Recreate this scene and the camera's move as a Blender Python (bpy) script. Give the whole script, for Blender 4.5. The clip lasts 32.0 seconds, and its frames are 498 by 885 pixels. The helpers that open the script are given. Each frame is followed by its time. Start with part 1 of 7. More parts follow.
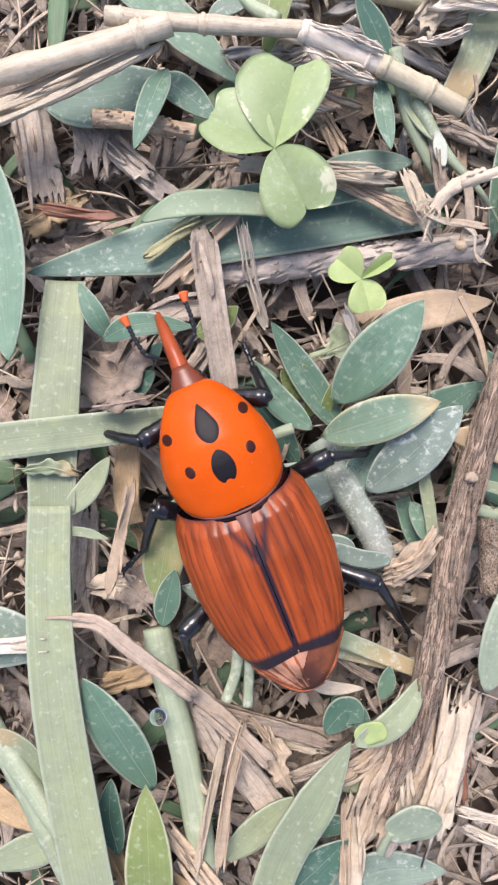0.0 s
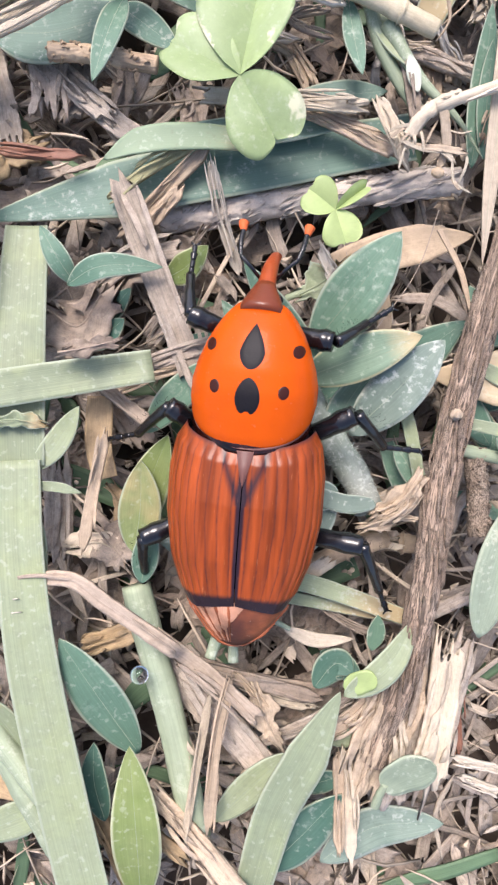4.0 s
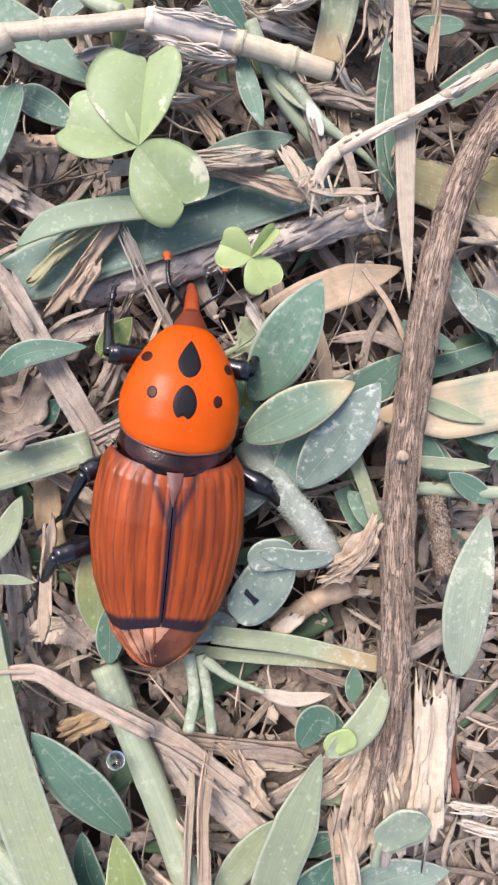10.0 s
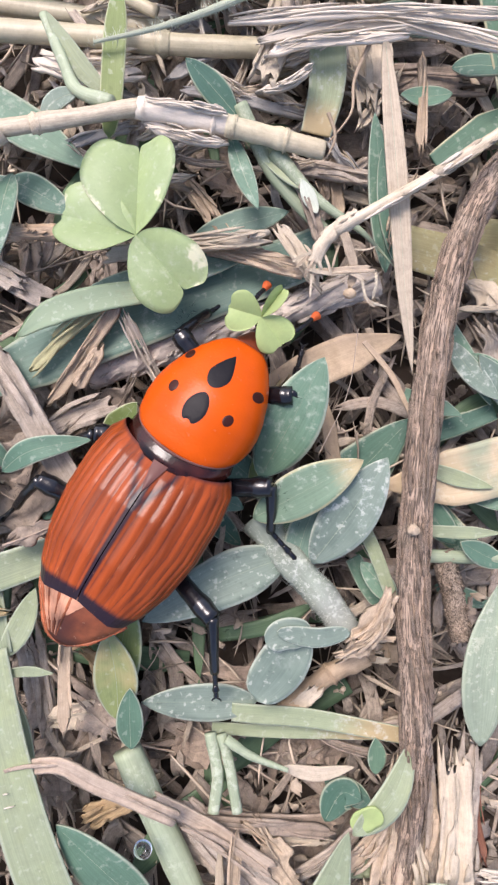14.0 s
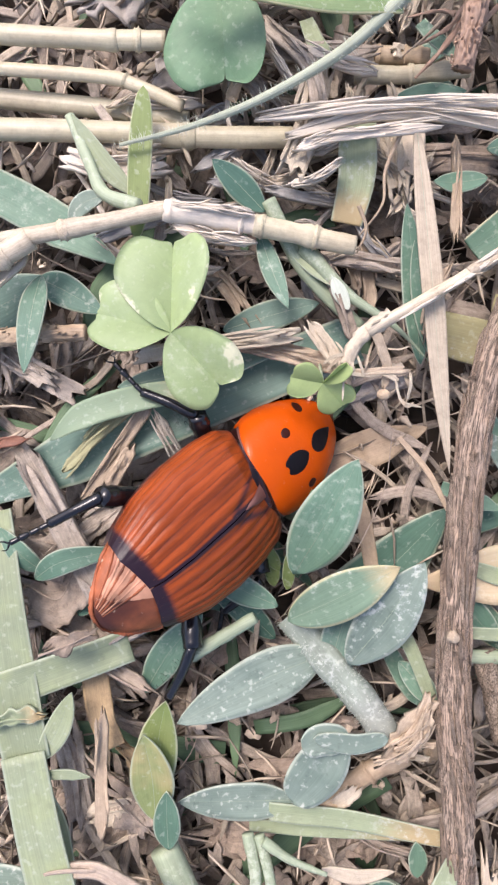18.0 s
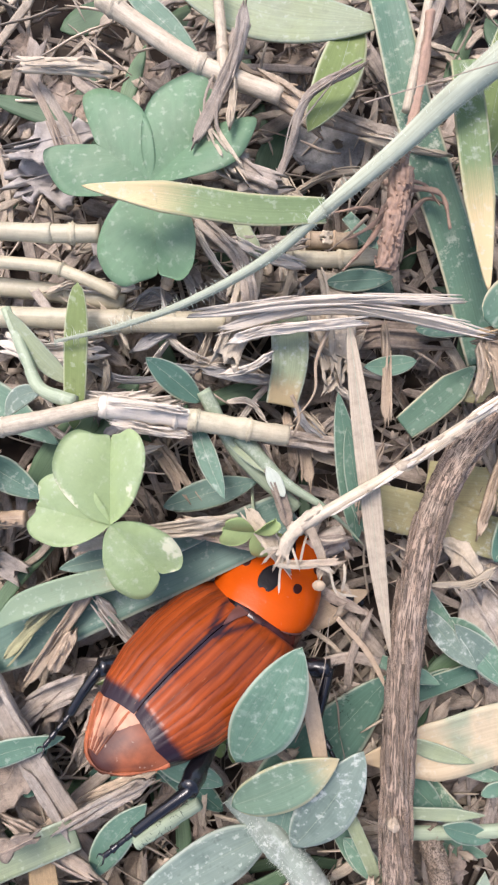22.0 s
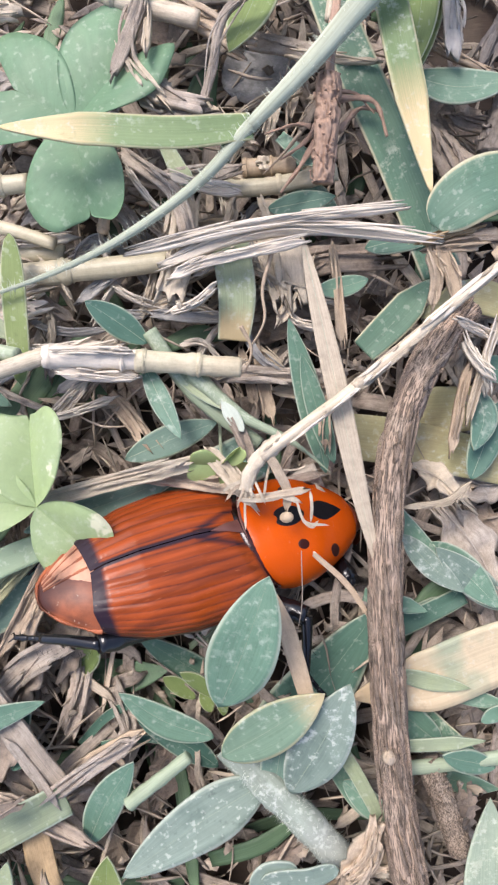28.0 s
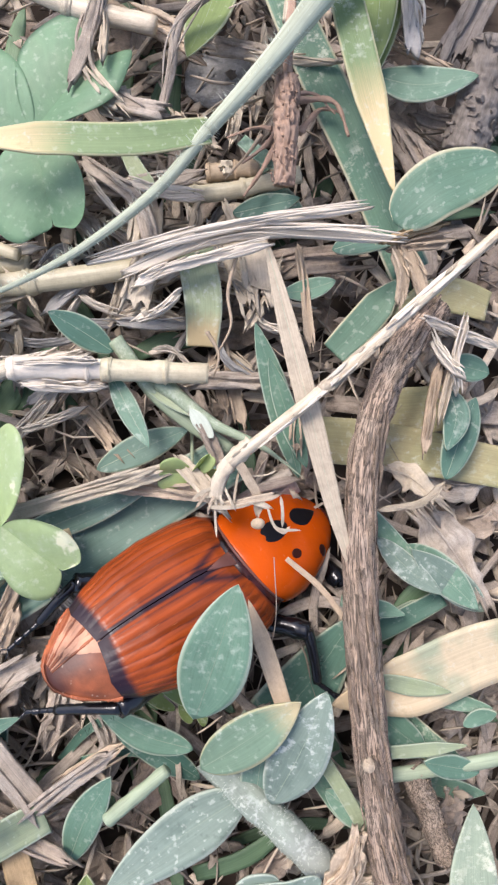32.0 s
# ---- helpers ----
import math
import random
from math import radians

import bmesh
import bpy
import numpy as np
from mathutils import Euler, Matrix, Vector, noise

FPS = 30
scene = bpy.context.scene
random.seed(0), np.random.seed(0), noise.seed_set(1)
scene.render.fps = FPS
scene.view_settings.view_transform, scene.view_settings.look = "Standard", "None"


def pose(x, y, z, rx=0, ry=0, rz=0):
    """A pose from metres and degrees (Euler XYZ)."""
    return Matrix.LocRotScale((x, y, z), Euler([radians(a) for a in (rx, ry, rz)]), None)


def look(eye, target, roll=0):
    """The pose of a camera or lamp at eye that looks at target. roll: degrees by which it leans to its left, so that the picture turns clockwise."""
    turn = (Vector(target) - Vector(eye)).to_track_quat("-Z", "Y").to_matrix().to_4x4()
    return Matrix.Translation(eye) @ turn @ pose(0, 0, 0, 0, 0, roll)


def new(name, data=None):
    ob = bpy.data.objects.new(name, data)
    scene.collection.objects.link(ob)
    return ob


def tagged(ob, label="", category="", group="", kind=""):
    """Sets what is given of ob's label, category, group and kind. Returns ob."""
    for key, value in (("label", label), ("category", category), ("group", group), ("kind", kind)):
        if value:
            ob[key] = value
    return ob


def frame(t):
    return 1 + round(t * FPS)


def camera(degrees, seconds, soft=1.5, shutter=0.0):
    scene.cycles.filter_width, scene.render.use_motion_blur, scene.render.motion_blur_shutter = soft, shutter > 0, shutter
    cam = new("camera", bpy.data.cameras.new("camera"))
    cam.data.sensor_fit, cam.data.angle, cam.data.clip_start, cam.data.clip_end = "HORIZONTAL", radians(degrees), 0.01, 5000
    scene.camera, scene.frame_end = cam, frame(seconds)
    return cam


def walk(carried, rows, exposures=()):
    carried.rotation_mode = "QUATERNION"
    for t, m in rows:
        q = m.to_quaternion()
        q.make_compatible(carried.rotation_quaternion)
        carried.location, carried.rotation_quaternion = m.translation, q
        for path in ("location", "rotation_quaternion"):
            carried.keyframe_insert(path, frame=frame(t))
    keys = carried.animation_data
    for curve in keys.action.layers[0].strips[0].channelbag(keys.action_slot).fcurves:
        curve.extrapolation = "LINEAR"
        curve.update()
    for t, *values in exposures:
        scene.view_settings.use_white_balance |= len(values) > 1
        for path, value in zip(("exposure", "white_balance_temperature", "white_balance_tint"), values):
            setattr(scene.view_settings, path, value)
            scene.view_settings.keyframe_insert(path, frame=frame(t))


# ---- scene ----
MM = 0.001
cam = camera(41.0, 32.0, soft=2.3)
walk(cam, [
    (0, pose(0.00194, -0.00019, 0.04742, 0.01, -0.77, 16.40)),
    (0.5, pose(0.00271, 0.00043, 0.04768, 0.20, -1.25, 16.62)),
    (1, pose(0.00149, -0.00256, 0.04714, -0.02, -0.97, 16.70)),
    (1.5, pose(-0.00049, -0.00285, 0.04669, 0.22, -0.85, 16.67)),
    (2, pose(-0.00178, -0.00349, 0.04645, 0.31, -0.09, 16.63)),
    (2.5, pose(0.00238, -0.00261, 0.04630, 0.02, -2.03, 16.08)),
    (4.5, pose(0.00368, -0.00306, 0.04542, -0.82, -1.32, 14.11)),
    (5, pose(0.00215, -0.00139, 0.04584, -0.22, -0.35, 13.90)),
    (5.5, pose(0.00309, 0.00058, 0.04638, 0.18, -0.25, 13.41)),
    (6, pose(0.00701, 0.00237, 0.04644, 0.32, -1.31, 11.73)),
    (6.5, pose(0.00452, 0.00208, 0.04618, 0.36, -0.80, 11.32)),
    (7, pose(0.00436, 0.00064, 0.04567, 0.08, -0.59, 10.22)),
    (7.5, pose(0.00566, 0.00370, 0.04574, 0.62, -0.86, 9.19)),
    (8, pose(0.00520, 0.00424, 0.04585, 0.71, -0.79, 8.76)),
    (8.5, pose(0.00622, 0.00136, 0.04537, 0.31, -0.80, 7.83)),
    (9, pose(0.00549, 0.00119, 0.04507, 0.62, -0.32, 7.18)),
    (9.5, pose(0.00800, 0.00146, 0.04513, 0.55, -1.13, 6.91)),
    (10, pose(0.00762, 0.00137, 0.04488, 0.34, -0.46, 7.08)),
    (10.5, pose(0.00882, 0.00213, 0.04465, 0.40, -1.19, 6.89)),
    (11, pose(0.00770, 0.00152, 0.04427, 0.30, -0.69, 6.56)),
    (11.5, pose(0.00595, 0.00098, 0.04454, 0.15, -0.21, 6.34)),
    (12, pose(0.00725, 0.00140, 0.04437, 0.00, -1.04, 5.61)),
    (12.5, pose(0.00603, 0.00208, 0.04412, 0.02, -0.53, 5.34)),
    (13, pose(0.00686, 0.00404, 0.04429, 0.39, -0.94, 4.89)),
    (13.5, pose(0.00637, 0.00513, 0.04485, 0.71, -0.60, 4.40)),
    (14, pose(0.00624, 0.00623, 0.04501, 0.83, -0.81, 4.17)),
    (14.5, pose(0.00660, 0.00539, 0.04444, 0.57, -0.68, 4.34)),
    (16.5, pose(0.00836, 0.01083, 0.04439, 0.40, 2.61, 3.85)),
    (17, pose(0.00808, 0.01153, 0.04458, 0.55, 2.36, 3.72)),
    (17.5, pose(0.00630, 0.01356, 0.04454, 0.82, 2.44, 3.69)),
    (18, pose(0.00588, 0.01336, 0.04445, 0.34, 2.13, 3.34)),
    (18.5, pose(0.00516, 0.01564, 0.04494, 0.70, 1.74, 2.94)),
    (19, pose(0.00406, 0.01857, 0.04489, 1.35, 1.95, 3.09)),
    (19.5, pose(0.00360, 0.01934, 0.04493, 1.10, 2.52, 3.03)),
    (20, pose(0.00795, 0.01998, 0.04477, 0.92, 1.25, 2.61)),
    (20.5, pose(0.00959, 0.02222, 0.04534, 1.19, 0.71, 2.06)),
    (21, pose(0.00808, 0.02309, 0.04542, 0.90, 0.99, 1.87)),
    (21.5, pose(0.00724, 0.02329, 0.04506, 0.82, 1.16, 1.89)),
    (22, pose(0.00806, 0.02479, 0.04528, 1.81, 0.28, 1.97)),
    (22.5, pose(0.00736, 0.02325, 0.04492, 1.02, 1.50, 1.53)),
    (23, pose(0.00881, 0.02261, 0.04544, 1.47, 1.00, 0.67)),
    (23.5, pose(0.00835, 0.02201, 0.04529, 1.54, 2.19, 0.60)),
    (24, pose(0.00918, 0.02216, 0.04497, 2.69, 0.39, -0.21)),
    (24.5, pose(0.00930, 0.02272, 0.04478, 2.54, -0.04, -0.44)),
    (26.5, pose(0.00964, 0.02554, 0.04484, 1.53, 1.50, -1.37)),
    (27, pose(0.01276, 0.02412, 0.04459, 2.42, -1.08, -2.20)),
    (27.5, pose(0.01180, 0.02124, 0.04367, 1.45, 0.95, -2.75)),
    (28, pose(0.01161, 0.02043, 0.04346, 1.86, 1.50, -3.85)),
    (28.5, pose(0.01232, 0.01957, 0.04323, 1.76, 1.47, -4.36)),
    (29, pose(0.01311, 0.02195, 0.04350, 2.44, 1.59, -4.22)),
    (29.5, pose(0.01439, 0.02067, 0.04318, 2.29, 1.29, -4.32)),
    (30, pose(0.01331, 0.01949, 0.04268, 2.10, 1.58, -4.55)),
    (30.5, pose(0.01321, 0.02008, 0.04307, 2.40, 1.42, -4.82)),
    (31, pose(0.01329, 0.01873, 0.04292, 2.16, 1.68, -5.36)),
    (31.5, pose(0.01448, 0.01976, 0.04291, 2.32, 1.38, -5.50)),
    (32, pose(0.01367, 0.02026, 0.04291, 2.36, 1.75, -5.54)),
], exposures=[(0.0, 1.18, 6440, 18), (2.5, 1.26, 6440, 17), (5.0, 1.40, 6440, 17), (6.0, 1.15, 6440, 20), (8.0, 1.18, 6440, 20), (12.0, 1.20, 6440, 18), (14.0, 1.17, 6440, 19), (17.0, 1.22, 6440, 20), (18.0, 1.22, 6440, 19), (19.0, 1.13, 6420, 19), (22.0, 1.14, 6340, 17), (32.0, 1.18, 6300, 15)])

# ---- daylight: bright overcast sky, a wide soft sun high behind the camera's shoulder
world = bpy.data.worlds.new("overcast_sky")
scene.world = world
world.use_nodes = True
wn, wl = world.node_tree.nodes, world.node_tree.links
sky = wn.new("ShaderNodeTexSky")
sky.sky_type = "NISHITA"
sky.sun_disc = False
sky.sun_elevation, sky.sun_rotation = radians(58), radians(-35)
sky.air_density, sky.dust_density, sky.ozone_density = 1.0, 3.0, 0.6
wl.new(sky.outputs[0], wn["Background"].inputs[0])
wn["Background"].inputs[1].default_value = 0.12
sun_data = bpy.data.lights.new("sun", "SUN")
sun_data.energy, sun_data.angle, sun_data.color = 1.5, radians(24), (1.0, 0.95, 0.88)
sun = new("sun", sun_data)
sun.matrix_world = look((-0.35, 0.5, 1.0), (0, 0, 0))


# ---- materials
def material(name, base, rough=0.55, spread=0.18, hue=0.015, streak=0.25, streak_scale=26.0, grain=900.0, bump=0.25,
             speck=0.0, speck_col=(0.6, 0.62, 0.55), tip=None, tip_from=0.7, through_light=0.0, spec=0.4, second=None, second_amount=0.5,
             second_scale=260.0, coat=0.0, rim=None, dots=0.0, dirt=0.0, streak_len=1.6, crack=0.0, bite=None):
    """A plant or wood surface: streaks along the piece, fine grain, patches of a second colour, specks, a changed tip."""
    m = bpy.data.materials.new(name)
    m.use_nodes = True
    n, l = m.node_tree.nodes, m.node_tree.links
    bsdf = n["Principled BSDF"]
    out = n["Material Output"]

    def node(kind, **inputs):
        k = n.new(kind)
        for key, v in inputs.items():
            k.inputs[key.replace("_", " ")].default_value = v
        return k

    def mix(fac, a, b, mode="MIX"):
        k = n.new("ShaderNodeMix")
        k.data_type, k.blend_type = "RGBA", mode
        for sock, v in ((0, fac), (6, a), (7, b)):
            if isinstance(v, (int, float, tuple)):
                k.inputs[sock].default_value = (*v, 1) if isinstance(v, tuple) and len(v) == 3 else v
            else:
                l.new(v, k.inputs[sock])
        return k.outputs[2]

    def ramp(sock, a, b):
        k = n.new("ShaderNodeMapRange")
        k.inputs[1].default_value, k.inputs[2].default_value = a, b
        l.new(sock, k.inputs[0])
        return k.outputs[0]

    def times(a, b):
        k = n.new("ShaderNodeMath")
        k.operation = "MULTIPLY"
        for sock, v in ((0, a), (1, b)):
            if isinstance(v, (int, float)):
                k.inputs[sock].default_value = v
            else:
                l.new(v, k.inputs[sock])
        return k.outputs[0]

    geo = n.new("ShaderNodeNewGeometry")
    info = n.new("ShaderNodeObjectInfo")
    uv = n.new("ShaderNodeUVMap")
    tex = n.new("ShaderNodeTexCoord")
    sep = n.new("ShaderNodeSeparateXYZ")
    l.new(uv.outputs[0], sep.inputs[0])
    add = n.new("ShaderNodeMath")
    l.new(info.outputs["Random"], add.inputs[0])
    l.new(geo.outputs["Random Per Island"], add.inputs[1])
    rnd = n.new("ShaderNodeMath")
    rnd.operation = "FRACT"
    l.new(add.outputs[0], rnd.inputs[0])
    # streaks along the length
    stretch = n.new("ShaderNodeMapping")
    stretch.inputs[3].default_value = (streak_len, streak_scale, 1)
    l.new(uv.outputs[0], stretch.inputs[0])
    shift = n.new("ShaderNodeVectorMath")
    l.new(stretch.outputs[0], shift.inputs[0])
    l.new(rnd.outputs[0], shift.inputs[1])
    lines = node("ShaderNodeTexNoise", Scale=1.0, Detail=8.0 if dirt else 4.0, Roughness=0.78 if dirt else 0.65, Distortion=0.35 if dirt else 0.0)
    l.new(shift.outputs[0], lines.inputs["Vector"])
    fine = node("ShaderNodeTexNoise", Scale=grain, Detail=5.0, Roughness=0.7)
    l.new(tex.outputs["Object"], fine.inputs["Vector"])
    col = mix(ramp(rnd.outputs[0], 0, 1), tuple(c * (1 - spread) for c in base), tuple(min(1, c * (1 + spread) + (hue if i == 0 else 0)) for i, c in enumerate(base)))
    if second:
        patch = node("ShaderNodeTexNoise", Scale=second_scale, Detail=3.0)
        l.new(tex.outputs["Object"], patch.inputs["Vector"])
        col = mix(times(ramp(patch.outputs[0], 0.48, 0.62), second_amount), col, second)
    col = mix(times(ramp(lines.outputs[0], 0.35, 0.68), streak), col, tuple(c * 0.35 for c in base))
    col = mix(times(ramp(lines.outputs[0], 0.62, 0.35), streak * 0.5), col, tuple(min(0.9, c * 1.7 + 0.02) for c in base))
    col = mix(times(ramp(fine.outputs[0], 0.45, 0.7), 0.22), col, tuple(c * 0.5 for c in base))
    if tip:
        wob = node("ShaderNodeMath")
        l.new(sep.outputs[0], wob.inputs[0])
        l.new(times(lines.outputs[0], 0.25), wob.inputs[1])
        col = mix(ramp(wob.outputs[0], tip_from + 0.1, tip_from + 0.32), col, tip)
    if rim:
        off = n.new("ShaderNodeMath")
        off.operation = "SUBTRACT"
        l.new(sep.outputs[1], off.inputs[0])
        off.inputs[1].default_value = 0.5
        ab = n.new("ShaderNodeMath")
        ab.operation = "ABSOLUTE"
        l.new(off.outputs[0], ab.inputs[0])
        col = mix(times(ramp(ab.outputs[0], 0.435, 0.475), 0.85), col, rim)
    if crack:
        col = mix(times(ramp(lines.outputs[0], 0.475, 0.545), crack), col, tuple(c * 0.2 for c in base))
    if bite:
        torn = node("ShaderNodeTexNoise", Scale=330.0, Detail=4.0, Roughness=0.6)
        l.new(tex.outputs["Object"], torn.inputs["Vector"])
        edge = n.new("ShaderNodeMath")
        l.new(times(sep.outputs[0], 0.5), edge.inputs[0])
        l.new(times(torn.outputs[0], 1.6), edge.inputs[1])
        col = mix(ramp(edge.outputs[0], 1.40, 1.47), col, bite)
    if speck:
        dust = node("ShaderNodeTexNoise", Scale=1150.0, Detail=7.0, Roughness=0.75)
        l.new(tex.outputs["Object"], dust.inputs["Vector"])
        big = node("ShaderNodeTexNoise", Scale=170.0, Detail=2.0)
        l.new(tex.outputs["Object"], big.inputs["Vector"])
        col = mix(times(times(ramp(dust.outputs[0], 0.52, 0.60), ramp(big.outputs[0], 0.47, 0.62)), speck), col, speck_col)
    if dirt:
        crumb = node("ShaderNodeTexNoise", Scale=1300.0, Detail=6.0, Roughness=0.8)
        l.new(tex.outputs["Object"], crumb.inputs["Vector"])
        col = mix(times(ramp(crumb.outputs[0], 0.50, 0.66), dirt), col, tuple(c * 0.30 for c in base))
        col = mix(times(ramp(crumb.outputs[0], 0.46, 0.32), dirt * 0.7), col, tuple(min(0.85, c * 1.5 + 0.05) for c in base))
    if dots:
        tiny = node("ShaderNodeTexNoise", Scale=2300.0, Detail=2.0, Roughness=0.5)
        l.new(tex.outputs["Object"], tiny.inputs["Vector"])
        col = mix(times(ramp(tiny.outputs[0], 0.60, 0.70), dots), col, (0.62, 0.64, 0.55))
        pits = node("ShaderNodeTexNoise", Scale=1500.0, Detail=3.0, Roughness=0.6)
        l.new(tex.outputs["Object"], pits.inputs["Vector"])
        col = mix(times(ramp(pits.outputs[0], 0.60, 0.72), dots), col, tuple(c * 0.45 for c in base))
    l.new(col, bsdf.inputs["Base Color"])
    bsdf.inputs["Roughness"].default_value = rough
    bsdf.inputs["Specular IOR Level"].default_value = spec
    bsdf.inputs["Coat Weight"].default_value = coat
    bsdf.inputs["Coat Roughness"].default_value = 0.15
    high = n.new("ShaderNodeMath")
    l.new(lines.outputs[0], high.inputs[0])
    l.new(times(fine.outputs[0], 0.5), high.inputs[1])
    bp = n.new("ShaderNodeBump")
    bp.inputs["Strength"].default_value = bump
    bp.inputs["Distance"].default_value = 0.00008
    l.new(high.outputs[0], bp.inputs["Height"])
    l.new(bp.outputs[0], bsdf.inputs["Normal"])
    if through_light:
        tr = n.new("ShaderNodeBsdfTranslucent")
        l.new(mix(1.0, col, (1.0, 1.0, 0.55), "MULTIPLY"), tr.inputs[0])
        blend = n.new("ShaderNodeMixShader")
        blend.inputs[0].default_value = through_light
        l.new(bsdf.outputs[0], blend.inputs[1])
        l.new(tr.outputs[0], blend.inputs[2])
        l.new(blend.outputs[0], out.inputs[0])
    return m


